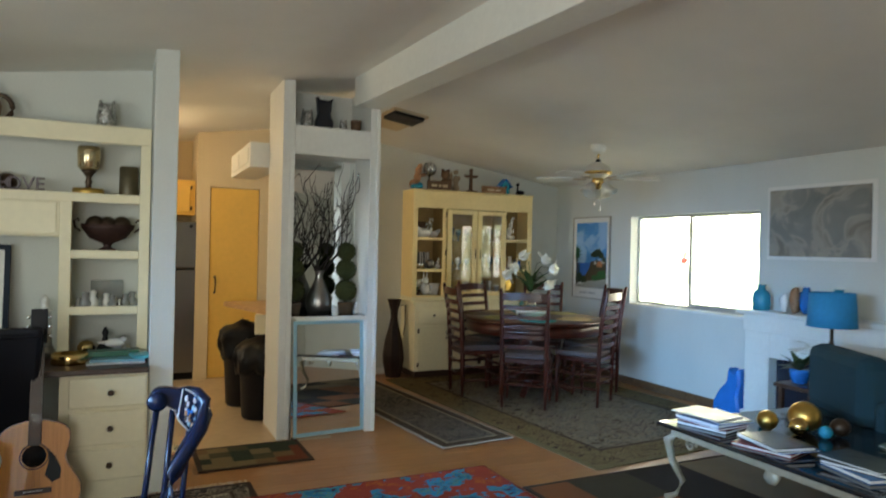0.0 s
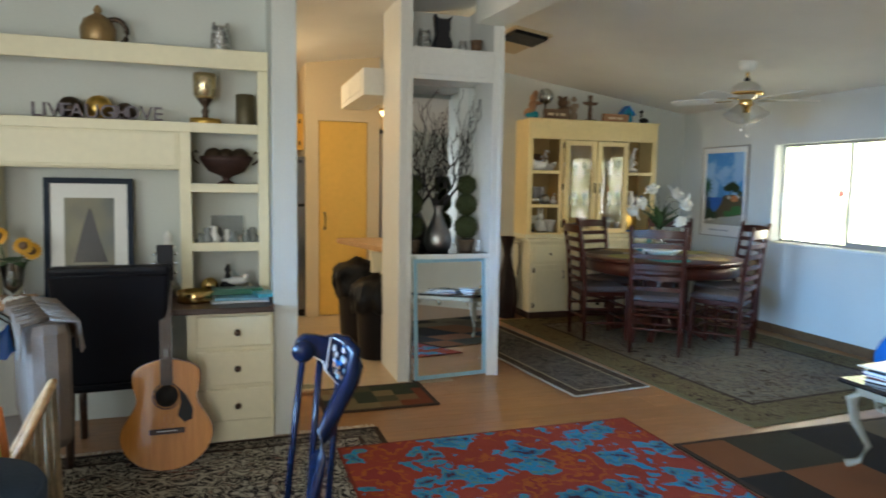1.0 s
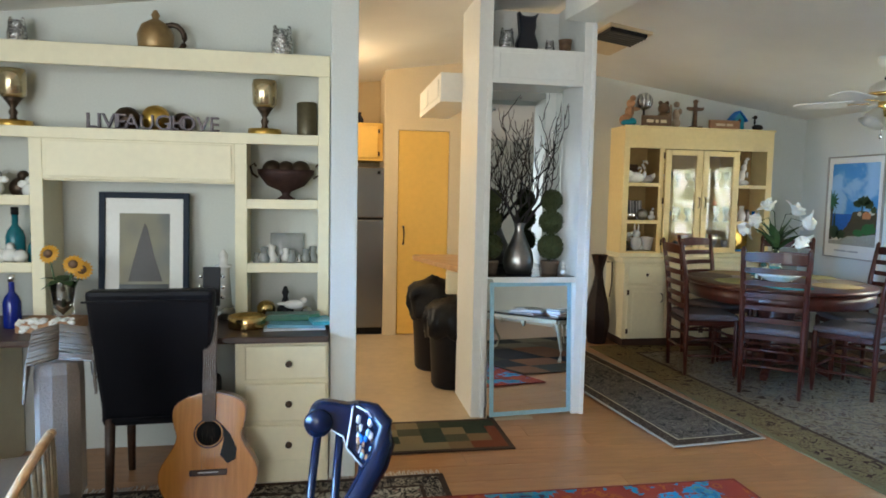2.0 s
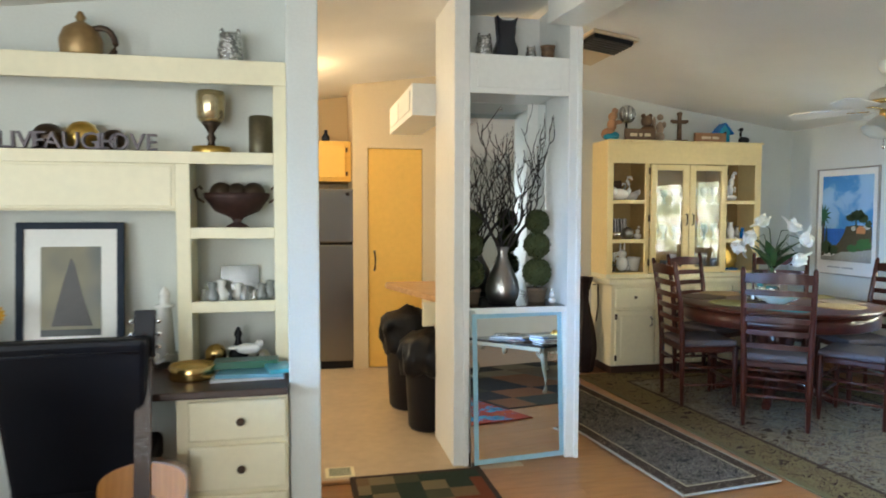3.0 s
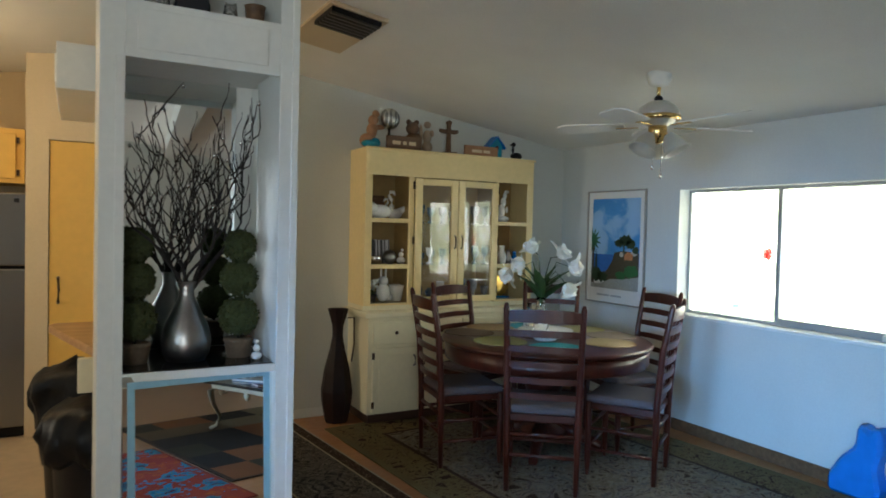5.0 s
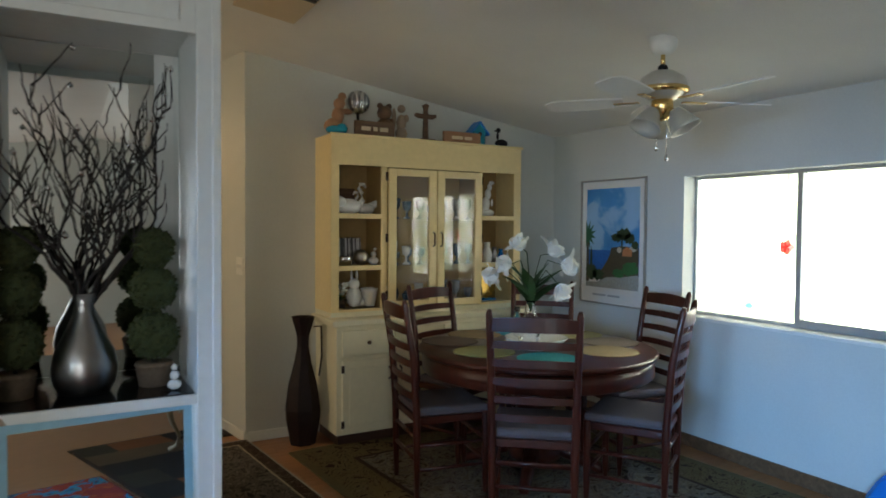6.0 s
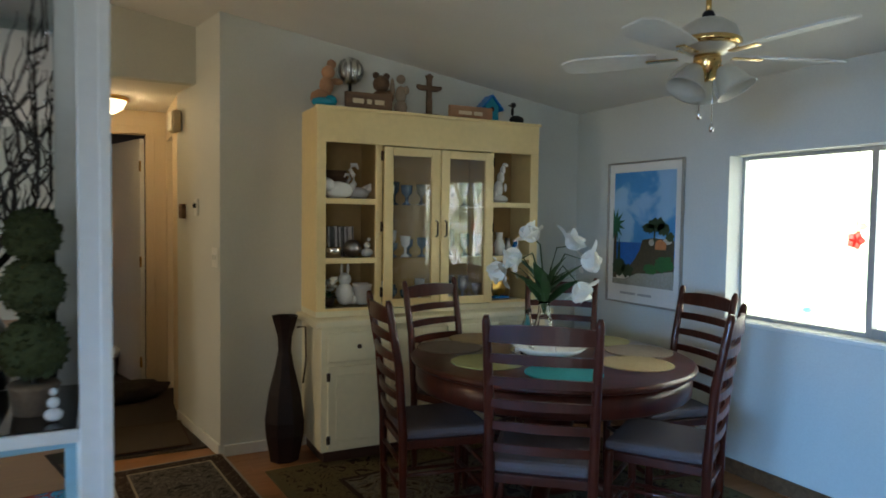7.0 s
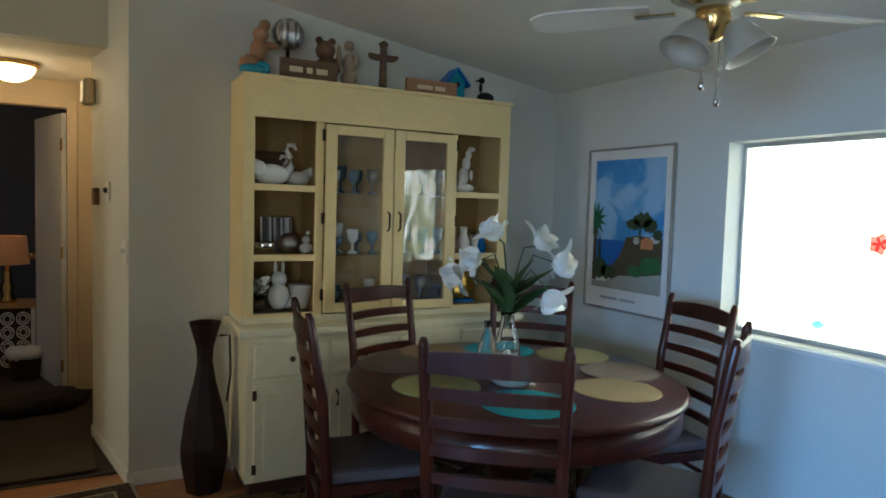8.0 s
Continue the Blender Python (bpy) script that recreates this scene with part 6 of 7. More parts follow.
LETTERS = mat("grey_brown_letters", (0.15, 0.12, 0.14), 0.5, vary=0.3)
ws = thing("word_sign", pose(-1.195, 4.71, 1.7105), "dark cut-out word sign standing on the shelf", "sign")
for text, x in (("LIVE", -0.21), ("LAUGH", 0.0), ("LOVE", 0.21)):
    word(text, 0.105, 0.012, LETTERS, ws, x)
part("rail", bm_box(-0.30, -0.02, 0, 0.30, 0.02, 0.012, 0.002), DARKW, ws)
bw = thing("footed_bowl", pose(-0.53, 4.78, 1.3635), "dark iron footed bowl with handles and balls", "bowl")
part("bowl", bm_lathe([(0, 0), (0.06, 0), (0.05, 0.02), (0.018, 0.04), (0.03, 0.06), (0.10, 0.09), (0.145, 0.15), (0.15, 0.175), (0.143, 0.175), (0.09, 0.10), (0, 0.08)], 32, squash=0.62), mat("rusty_iron", (0.05, 0.022, 0.018), 0.55, 0.4, vary=0.4, bump=0.4), bw)
for s in (-1, 1):
    part("handle", bm_tube([(s * 0.145, 0, 0.13), (s * 0.175, 0, 0.15), (s * 0.185, 0, 0.19), (s * 0.165, 0, 0.205), (s * 0.155, 0, 0.19)], 0.006), BRONZE, bw)
for x, r in ((-0.07, 0.055), (0.0, 0.052), (0.075, 0.055)):
    solid("decor_ball", bm_ball(r), BRONZE, "dark woven ball in the footed bowl", "ornament", pose(-0.53 + x, 4.78, 1.3635 + 0.17), "bowl balls")
rnd = random.Random(8)
CRYSTAL = mat("crystal", (0.55, 0.58, 0.58), 0.08, vary=0.2, bump=0.05)
CRYSTAL.node_tree.nodes["Principled BSDF"].inputs["Transmission Weight"].default_value = 0.6
for k in range(10):
    s = rnd.uniform(0.6, 1.4)
    vessel("trinket", [(0, 0), (0.022 * s, 0), (0.03 * s, 0.03 * s), (0.014 * s, 0.055 * s), (0.02 * s, 0.08 * s), (0, 0.085 * s)], rnd.choice((CRYSTAL, PORCELAIN, CHROME, CRYSTAL)), -0.675 + 0.036 * k, 4.74 + rnd.uniform(-0.04, 0.06), 1.0335, "small crystal or silver trinket on the shelf", "ornament", 14, "crystal trinkets")
solid("glass_plaque", bm_box(-0.09, 0, 0, 0.09, 0.008, 0.16, 0.003), CRYSTAL, "clear glass plaque leaning on the shelf back", "plaque", pose(-0.53, 4.86, 1.0335, -6))
# desk top, right side
DZ = 0.7425
gb = vessel("gold_bowl", [(0, 0), (0.09, 0), (0.095, 0.01), (0.09, 0.03), (0.098, 0.055), (0.09, 0.06), (0.08, 0.03), (0, 0.02)], BRASS, -0.70, 4.50, DZ, "low brass ring bowl on the desk", "bowl", 32)
for k, (x, y, w, l, h, t, c, nm) in enumerate(((-0.47, 4.50, 0.30, 0.22, 0.012, 4, (0.55, 0.58, 0.60), "loose white papers"), (-0.45, 4.47, 0.28, 0.16, 0.016, -5, (0.10, 0.30, 0.42), "blue and grey magazine"), (-0.48, 4.55, 0.27, 0.10, 0.032, 2, (0.02, 0.13, 0.08), "dark green book"), (-0.34, 4.46, 0.10, 0.16, 0.018, 12, (0.05, 0.36, 0.46), "turquoise leaflet"))):
    bk = thing("book", pose(x, y, DZ + (0, 0.0125, 0.029, 0.029)[k], 0, 0, t), nm + " stacked on the desk", "book", "papers on the desk")
    part("cover", bm_box(-w / 2, -l / 2, 0, w / 2, l / 2, h, 0.002), mat("printed_cover", c, 0.3, vary=0.3, grain=10, bump=0), bk)
solid("gold_apple", bm_ball(0.05, (0, 0, 0.05), (1, 1, 0.95), rough=0.08), BRASS, "brass apple ornament on the desk", "ornament", pose(-0.63, 4.74, DZ))
vessel("perfume_bottle", [(0, 0), (0.04, 0), (0.046, 0.05), (0.02, 0.09), (0.012, 0.12), (0.02, 0.14), (0.008, 0.17), (0, 0.175)], BLACK, -0.53, 4.74, DZ, "dark glass bottle with stopper", "bottle")
figure("white_bird", [(0, 0, 0.025, 0.035, 1.6, 0.8, 0.75), (0.05, 0, 0.045, 0.018), (-0.06, 0, 0.03, 0.02, 1.6, 0.6, 0.5)], PORCELAIN, -0.48, 4.66, DZ + 0.061, "small white porcelain bird", group="")
vessel("silver_pot", [(0, 0), (0.03, 0), (0.036, 0.03), (0.02, 0.06), (0, 0.065)], CHROME, -0.42, 4.75, DZ, "little silver lidded pot", "pot")
lh = thing("lighthouse_model", pose(-0.85, 4.74, DZ), "white model lighthouse with grey rock base", "model")
part("tower", bm_lathe([(0.045, 0.05), (0.03, 0.27), (0.042, 0.275), (0.042, 0.285), (0.022, 0.287), (0.022, 0.33), (0.028, 0.335), (0.004, 0.37)], 20), PORCELAIN, lh)
part("rock", bm_ball(0.06, (0, 0, 0.03), (1.1, 1, 0.7), rough=0.4), PEWTER, lh)

# framed sailboat print on the desk
sp = thing("framed_print", pose(-1.262, 4.80, DZ, -5), "sepia sailboat print in a navy frame leaning on the wall", "framed print")
frame_bars(sp, 0.45, 0.66, 0.030, 0.022, mat("navy_frame", (0.005, 0.014, 0.030), 0.5, vary=0.2, spec=0.2))
panel("mat_board", -0.20, 0.026, 0.20, 0.634, -0.004, FRAMEW, sp)
SEPIA = palette_mat("sepia_sky", [(0, (0.42, 0.34, 0.17)), (0.45, (0.36, 0.33, 0.24)), (0.6, (0.22, 0.23, 0.22))], 2.0, rough=0.4, distort=0.2)
SEPIA.node_tree.nodes["Color Ramp"].color_ramp.interpolation = "EASE"
panel("print", -0.125, 0.145, 0.125, 0.55, -0.007, SEPIA, sp)
poly("sail", [(-0.08, 0.19), (0.09, 0.19), (0.05, 0.32), (0.015, 0.47), (0.0, 0.50), (-0.03, 0.40), (-0.06, 0.28)], -0.009, ink("print_sail", (0.045, 0.035, 0.03)), sp)
panel("sea", -0.125, 0.145, 0.125, 0.175, -0.0095, ink("print_dark_sea", (0.04, 0.045, 0.045)), sp, 0.001)

# left part of the desk and compartments
sf = thing("sunflowers", pose(-1.58, 4.58, DZ + 0.06), "artificial sunflowers in a clear glass vase", "flowers")
g_ = part("vase", bm_lathe([(0, 0), (0.05, 0), (0.045, 0.05), (0.06, 0.16), (0.055, 0.16), (0.04, 0.05), (0, 0.01)], 24), GLASS, sf)
for x, y, z, t in ((-0.05, -0.03, 0.30, -0.5), (0.06, -0.03, 0.25, 0.4), (0.09, 0, 0.22, 0.8)):
    part("stem", bm_tube([(0, 0, 0.02), (x * 0.6, y * 0.6, z * 0.6), (x, y, z)], 0.004), LEAF, sf)
    hd = part("flower_head", scatter([leaf_bm(0.05, 0.012, 0.2, 3)], 16, lambda k, r, x=x, y=y, z=z, t=t: Matrix.Translation((x, y, z)) @ Matrix.Rotation(t, 4, "Y") @ Matrix.Rotation(1.2, 4, "X") @ Matrix.Rotation(k * 0.3927, 4, "Z"), 3), mat("sunflower_yellow", (0.62, 0.30, 0.02), 0.6), sf)
    part("flower_eye", bm_ball(0.022, (x, y - 0.004, z), (1, 0.6, 1), sub=2), BROWNWOOD, hd)
part("leaves", scatter([leaf_bm(0.09, 0.03, 0.4)], 12, lambda k, r: Matrix.Translation((0, 0, 0.16)) @ Matrix.Rotation(k * 0.9, 4, "Z") @ Matrix.Rotation(-r.uniform(0, 0.9), 4, "Y"), 12), LEAF, sf)
bx = thing("shell_box", pose(-1.60, 4.50, DZ), "box covered in small shells and beads", "box")
part("box", bm_box(-0.13, -0.09, 0, 0.13, 0.09, 0.055, 0.006), TERRA, bx)
bm = bmesh.new()
rnd = random.Random(31)
for k in range(70):
    bm_ball(rnd.uniform(0.009, 0.016), (rnd.uniform(-0.12, 0.12), -0.09 if k % 2 else rnd.uniform(-0.08, -0.03), rnd.uniform(0.01, 0.06) if k % 2 else 0.058), (1, 0.7, 0.8), bm=bm, sub=1)
tagged(part("shells", bm, PAPER, bx, "small pale shells"), kind="stuff")


def bottle(x, y, z, s, material, label, cap=None):
    b = thing("bottle", pose(x, y, z), label, "bottle", "bottles on the bookcase")
    part("body", bm_lathe([(0, 0), (0.038 * s, 0), (0.042 * s, 0.01 * s), (0.042 * s, 0.13 * s), (0.032 * s, 0.16 * s), (0.014 * s, 0.185 * s), (0.014 * s, 0.235 * s), (0, 0.235 * s)], 22), material, b)
    part("cap", bm_lathe([(0, 0.235 * s), (0.017 * s, 0.235 * s), (0.017 * s, 0.27 * s), (0, 0.27 * s)], 16), cap or BLACK, b)


BGL = mat("teal_bottle_glass", (0.01, 0.16, 0.20), 0.1, vary=0.2, bump=0)
CGL = mat("cobalt_bottle_glass", (0.008, 0.02, 0.20), 0.08, vary=0.2, bump=0)
bottle(-1.86, 4.76, 1.0335, 1.05, BGL, "teal gin bottle on the shelf")
bottle(-1.78, 4.76, 1.0335, 0.6, BGL, "short teal bottle on the shelf")
bottle(-1.80, 4.56, DZ, 0.95, CGL, "slim cobalt blue bottle on the desk", CHROME)
bottle(-1.93, 4.60, DZ, 0.9, BGL, "blue bottle with red stopper on the desk", mat("red_stopper", (0.45, 0.04, 0.03), 0.4))
bottle(-2.03, 4.62, DZ, 0.75, BGL, "blue glass bottle on the desk")
for x, s in ((-1.93, 0.9), (-1.78, 0.7)):
    figure("white_figurine", [(0, 0, 0.05 * s, 0.035, 1, 0.9, 1.6 * s), (0, 0, 0.13 * s, 0.018), (0.03, 0, 0.10 * s, 0.02, 1.3, 0.4, 1), (-0.03, 0, 0.10 * s, 0.02, 1.3, 0.4, 1)], PORCELAIN, x, 4.74, 1.3635, "white porcelain winged figurine on the shelf")
for x in (-1.85, -1.98):
    figure("dark_ornament", [(0, 0, 0.05, 0.05, 1, 0.8, 1.1), (0.02, 0, 0.11, 0.03)], BRONZE, x, 4.80, 1.3635, "dark metal ornament on the shelf", group="")
figure("white_figurine", [(-0.04, 0, 0.04, 0.04), (0.0, 0, 0.045, 0.04), (0.045, 0, 0.04, 0.035), (0.0, 0, 0.09, 0.02)], PORCELAIN, -1.86, 4.70, 1.0335, "white porcelain group on the shelf")


# ---- desk chair and guitar ----
dc = thing("desk_chair", pose(-1.06, 4.22, 0, 0, 0, 3), "black leather parsons chair with dark wooden legs", "chair")
bm = bm_box(-0.255, -0.05, 0.40, 0.255, 0.05, 0.99, 0.022)
for v_ in bm.verts:
    k_ = (v_.co.z - 0.40) / 0.59
    v_.co.x *= 0.88 + 0.15 * k_
    v_.co.y -= 0.10 * k_ * k_
part("backrest", bm, LEATHER, dc)
part("seat", bm_box(-0.235, -0.03, 0.36, 0.235, 0.42, 0.48, 0.025), LEATHER, dc)
for sx in (-1, 1):
    part("leg", bm_tube([(sx * 0.20, -0.01, 0.40), (sx * 0.205, -0.04, 0.0)], [0.024, 0.017], 8), DARKW, dc)
    part("leg", bm_tube([(sx * 0.20, 0.38, 0.38), (sx * 0.20, 0.38, 0.0)], [0.024, 0.017], 8), DARKW, dc)
part("top_seam", bm_tube([(-0.25, -0.215, 0.955), (0, -0.212, 0.957), (0.25, -0.215, 0.955)], 0.005, 6), LEATHER, dc)


def guitar(m):
    g = thing("guitar", m, "natural spruce acoustic guitar leaning on the desk", "guitar")
    SPRUCE = wood("spruce_top", (0.56, 0.20, 0.026), (0.68, 0.27, 0.042), 0.38, (14, 14, 1), 5.0, coat=0.15)
    SIDE = wood("mahogany_side", (0.14, 0.05, 0.02), (0.24, 0.10, 0.045), 0.25, coat=0.5)
    half = []
    for k in range(33):
        u = k / 32
        z = 0.50 * u
        w = 0.198 * math.sqrt(max(0.0, 1 - ((z - 0.165) / 0.167) ** 2)) if z < 0.165 else None
        if w is None:
            t = (z - 0.165) / 0.335
            ww = 0.198 + (0.128 - 0.198) * (0.5 - 0.5 * math.cos(math.pi * min(1, t / 0.5)))
            ww += 0.018 * math.sin(max(0, (t - 0.5)) / 0.5 * math.pi)
            if t > 0.82:
                ww *= math.sqrt(max(0.05, 1 - ((t - 0.82) / 0.19) ** 2))
            w = ww
        half.append((max(w, 0.004), z))
    outline = [(w, z) for w, z in half] + [(-w, z) for w, z in half[::-1]]
    bm = bm_prism(outline, 0.10)
    part("body", bm, SIDE, g)
    bm = bm_prism([(x * 0.985, 0.004 + z * 0.985) for x, z in outline], 0.003)
    bmesh.ops.translate(bm, vec=(0, -0.004, 0), verts=bm.verts)
    part("soundboard", bm, SPRUCE, g, "glossy spruce top")
    part("sound_hole", bm_lathe([(0, 0), (0.050, 0), (0.050, 0.0015), (0, 0.0015)], 32), BLACK, g).matrix_local = pose(0, -0.005, 0.335, 90)
    part("rosette", bm_tube([(0.058 * math.cos(a / 32 * 2 * math.pi), -0.005, 0.335 + 0.058 * math.sin(a / 32 * 2 * math.pi)) for a in range(33)], 0.0035, 6), DARKW, g)
    bm = bm_prism([(0.052, 0.37), (0.085, 0.33), (0.112, 0.27), (0.108, 0.225), (0.075, 0.21), (0.045, 0.245), (0.058, 0.30), (0.060, 0.335)], 0.002)
    bmesh.ops.translate(bm, vec=(0, -0.007, 0), verts=bm.verts)
    part("pickguard", bm, BLACK, g, "black pickguard")
    part("bridge", bm_box(-0.075, -0.014, 0.165, 0.075, -0.005, 0.19, 0.004), DARKW, g)
    part("saddle", bm_box(-0.04, -0.017, 0.178, 0.04, -0.013, 0.181), PAPER, g)
    nk = part("neck", bm_box(-0.026, -0.012, 0.40, 0.026, 0.016, 0.86, 0.005), DARKW, g)
    part("fingerboard", bm_box(-0.027, -0.019, 0.385, 0.027, -0.0125, 0.86, 0.001), DARKW, nk, "dark fingerboard")
    bm = bmesh.new()
    z, step = 0.855, 0.036
    for k in range(20):
        bm_box(-0.0265, -0.0198, z, 0.0265, -0.019, z + 0.0016, bm=bm)
        z -= step
        step *= 0.944
    tagged(part("frets", bm, BRONZE, nk), kind="stuff")
    hd = part("headstock", bm_box(-0.036, -0.006, 0.862, 0.036, 0.012, 1.03, 0.004), BLACK, nk)
    for k in range(3):
        for s in (-1, 1):
            part("tuner", bm_ball(0.010, (s * 0.046, 0.004, 0.90 + 0.045 * k), (1, 0.5, 1), sub=1), CHROME, hd)
    for k in range(6):
        x = -0.019 + 0.0076 * k
        part("string", bm_tube([(x * 1.35, -0.018, 0.18), (x, -0.023, 0.86)], 0.0006, 4), CHROME, g)


guitar(pose(-0.815, 4.02, 0.004, -10.5, 0.0, 2) @ Matrix.Diagonal((1.06, 1.06, 1.06, 1)))


# ---- navy armchair in the foreground ----
nc = thing("lacquer_armchair", pose(-0.325, 2.55, 0, 0, 0, 0), "navy lacquer chair with painted curved crest rail", "armchair")
CZ0 = 0.918
plate = [(-0.020, 0.012), (-0.010, 0.036), (0.008, 0.047), (0.033, 0.045), (0.075, 0.036), (0.087, 0.042), (0.122, 0.028), (0.148, 0.002), (0.156, -0.022), (0.148, -0.059), (0.132, -0.092), (0.108, -0.114), (0.089, -0.092), (0.066, -0.062), (0.058, -0.036), (0.026, -0.016), (0.020, -0.030), (0.002, -0.038), (-0.014, -0.024)]
bm = bm_prism([(x, CZ0 + z) for x, z in plate], 0.034, bevel=0.006)
part("crest_rail", bm, NAVY, nc, "curved navy crest rail with painted flowers")
arm = [(0.090, 0.017, CZ0 + 0.032), (0.125, 0.012, CZ0 + 0.020), (0.147, 0.005, CZ0 - 0.010), (0.149, -0.005, CZ0 - 0.050), (0.135, -0.020, CZ0 - 0.090), (0.108, -0.040, CZ0 - 0.125), (0.080, -0.060, CZ0 - 0.165), (0.055, -0.075, CZ0 - 0.215), (0.036, -0.085, CZ0 - 0.28), (0.022, -0.09, CZ0 - 0.37), (0.015, -0.09, 0.44)]
part("arm_rail", bm_tube(arm, [0.012, 0.019, 0.024, 0.026, 0.026, 0.026, 0.025, 0.024, 0.023, 0.021, 0.018], 14), NAVY, nc, "navy arm curving down from the crest")
part("scroll_disc", bm_lathe([(0, -0.004), (0.030, -0.003), (0.032, 0.0), (0.030, 0.010), (0, 0.012)], 24), NAVY, nc).matrix_local = pose(0.004, 0.0, CZ0, 90)
for k in range(8):
    a = k * math.pi / 4
    part("painted_petal", bm_ball(0.0075, (0.004 + 0.017 * math.cos(a), -0.004, CZ0 + 0.017 * math.sin(a)), (1, 0.25, 1), sub=1), PAPER, nc)
part("painted_eye", bm_ball(0.006, (0.004, -0.004, CZ0), (1, 0.25, 1), sub=1), PAPER, nc)
rnd = random.Random(13)
LINE = mat("silver_painted_line", (0.55, 0.56, 0.58), 0.4, vary=0.2)
part("painted_line", bm_tube([(0.080, -0.002, CZ0 + 0.036), (0.072, -0.002, CZ0 - 0.020), (0.066, -0.002, CZ0 - 0.060)], 0.0022, 5), LINE, nc)
part("painted_line", bm_tube([(x, -0.002, CZ0 + z + 0.003) for x, z in plate[10:17]], 0.0022, 5), LINE, nc)
part("painted_line", bm_tube([(0.087, -0.002, CZ0 + 0.036), (0.112, -0.003, CZ0 + 0.022), (0.128, -0.005, CZ0 + 0.0)], 0.002, 5), LINE, nc)
for k in range(24):
    x, z = rnd.uniform(0.086, 0.126), rnd.uniform(-0.085, 0.018)
    mt = (LINE, PALEBLUE, BRONZE, LINE, BLUE, TERRA)[k % 6]
    part("painted_flower", bm_ball(rnd.uniform(0.005, 0.010), (x, -0.001, CZ0 + z), (0.7, 0.25, 1.3), sub=1), mt, nc)
for (x, z), (x2, y2) in (((0.002, -0.030), (-0.045, 0.03)), ((0.052, -0.030), (0.020, 0.03)), ((0.105, -0.090), (0.075, 0.02))):
    part("spindle", bm_tube([(x, 0.018, CZ0 + z), (x2, y2, 0.44)], [0.010, 0.010], 10), NAVY, nc)
part("seat", bm_lathe([(0, 0.39), (0.22, 0.39), (0.245, 0.405), (0.245, 0.43), (0.22, 0.445), (0, 0.44)], 28, at=(-0.08, -0.14, 0)), NAVY, nc)
for x, y in ((-0.24, -0.30), (-0.24, 0.0), (0.08, -0.30), (0.08, 0.0)):
    part("leg", bm_tube([(x, y, 0.40), (x * 1.02, y * 1.05, 0.0)], [0.020, 0.014], 8), NAVY, nc)


# ---- corner with the leaded lamp ----
lt = thing("lamp_table", pose(-1.235, 2.58, 0), "round dark lamp table under a blue cloth", "side table")
part("tabletop", bm_lathe([(0, 0.57), (0.24, 0.57), (0.25, 0.58), (0.24, 0.595), (0, 0.595)], 32), DARKW, lt)
part("cloth", bm_lathe([(0.22, 0.12), (0.235, 0.30), (0.252, 0.58), (0.24, 0.599), (0, 0.599)], 40), mat("dark_blue_cloth", (0.012, 0.03, 0.06), 0.9, vary=0.3, grain=100, bump=0.5), lt, "dark blue cloth")
part("column", bm_lathe([(0.12, 0), (0.12, 0.03), (0.03, 0.06), (0.03, 0.57)], 16), DARKW, lt)
tf = thing("table_lamp", pose(-1.205, 2.58, 0.600), "leaded glass table lamp with blue scalloped shade", "lamp")
part("base", bm_lathe([(0, 0), (0.08, 0), (0.07, 0.03), (0.025, 0.06), (0.02, 0.36), (0, 0.36)], 20), BRONZE, tf)
PALEG, DEEPG = mat("pale_leaded_glass", (0.45, 0.60, 0.70), 0.2, vary=0.2, grain=12), mat("deep_blue_leaded_glass", (0.01, 0.10, 0.45), 0.15, vary=0.25, grain=12)
n_ = 12
for k in range(n_):
    a0, a1 = 2 * math.pi * k / n_, 2 * math.pi * (k + 1) / n_
    for nm, (r0, z0), (r1, z1), m_ in (("glass_panel", (0.03, 0.52), (0.155, 0.425), PALEG), ("scallop", (0.155, 0.425), (0.165, 0.355), DEEPG)):
        bm = bmesh.new()
        am = (a0 + a1) / 2
        low = (r1 * math.cos(am), r1 * math.sin(am), z1 - 0.012)
        v_ = [bm.verts.new(q) for q in ((r0 * math.cos(a0), r0 * math.sin(a0), z0), (r0 * math.cos(a1), r0 * math.sin(a1), z0), (r1 * math.cos(a1), r1 * math.sin(a1), z1), low, (r1 * math.cos(a0), r1 * math.sin(a0), z1))]
        f = bm.faces.new(v_)
        bmesh.ops.solidify(bm, geom=[f], thickness=0.003)
        part(nm, bm, m_, tf)
    part("lead_came", bm_tube([(0.03 * math.cos(a0), 0.03 * math.sin(a0), 0.523), (0.157 * math.cos(a0), 0.157 * math.sin(a0), 0.427), (0.167 * math.cos(a0), 0.167 * math.sin(a0), 0.355)], 0.0025, 5), BLACK, tf)
part("finial", bm_lathe([(0, 0.51), (0.032, 0.515), (0.03, 0.53), (0.008, 0.54), (0.01, 0.56), (0, 0.565)], 16), BLUE, tf)

sc_ = thing("slipper_chair", pose(-1.46, 3.42, 0, 0, 0, -70), "taupe upholstered chair with fringed throw", "chair")
LINEN = mat("taupe_linen", (0.17, 0.135, 0.11), 0.95, vary=0.15, grain=160, bump=0.5)
part("seat", bm_box(-0.26, -0.28, 0.20, 0.26, 0.26, 0.44, 0.04), LINEN, sc_)
part("backrest", bm_box(-0.27, 0.20, 0.42, 0.27, 0.34, 0.90, 0.05), LINEN, sc_)
for sx in (-0.2, 0.2):
    for sy in (-0.22, 0.22):
        part("leg", bm_tube([(sx, sy, 0.22), (sx, sy, 0)], [0.02, 0.015], 8), DARKW, sc_)
bm = bmesh.new()
rnd = random.Random(17)
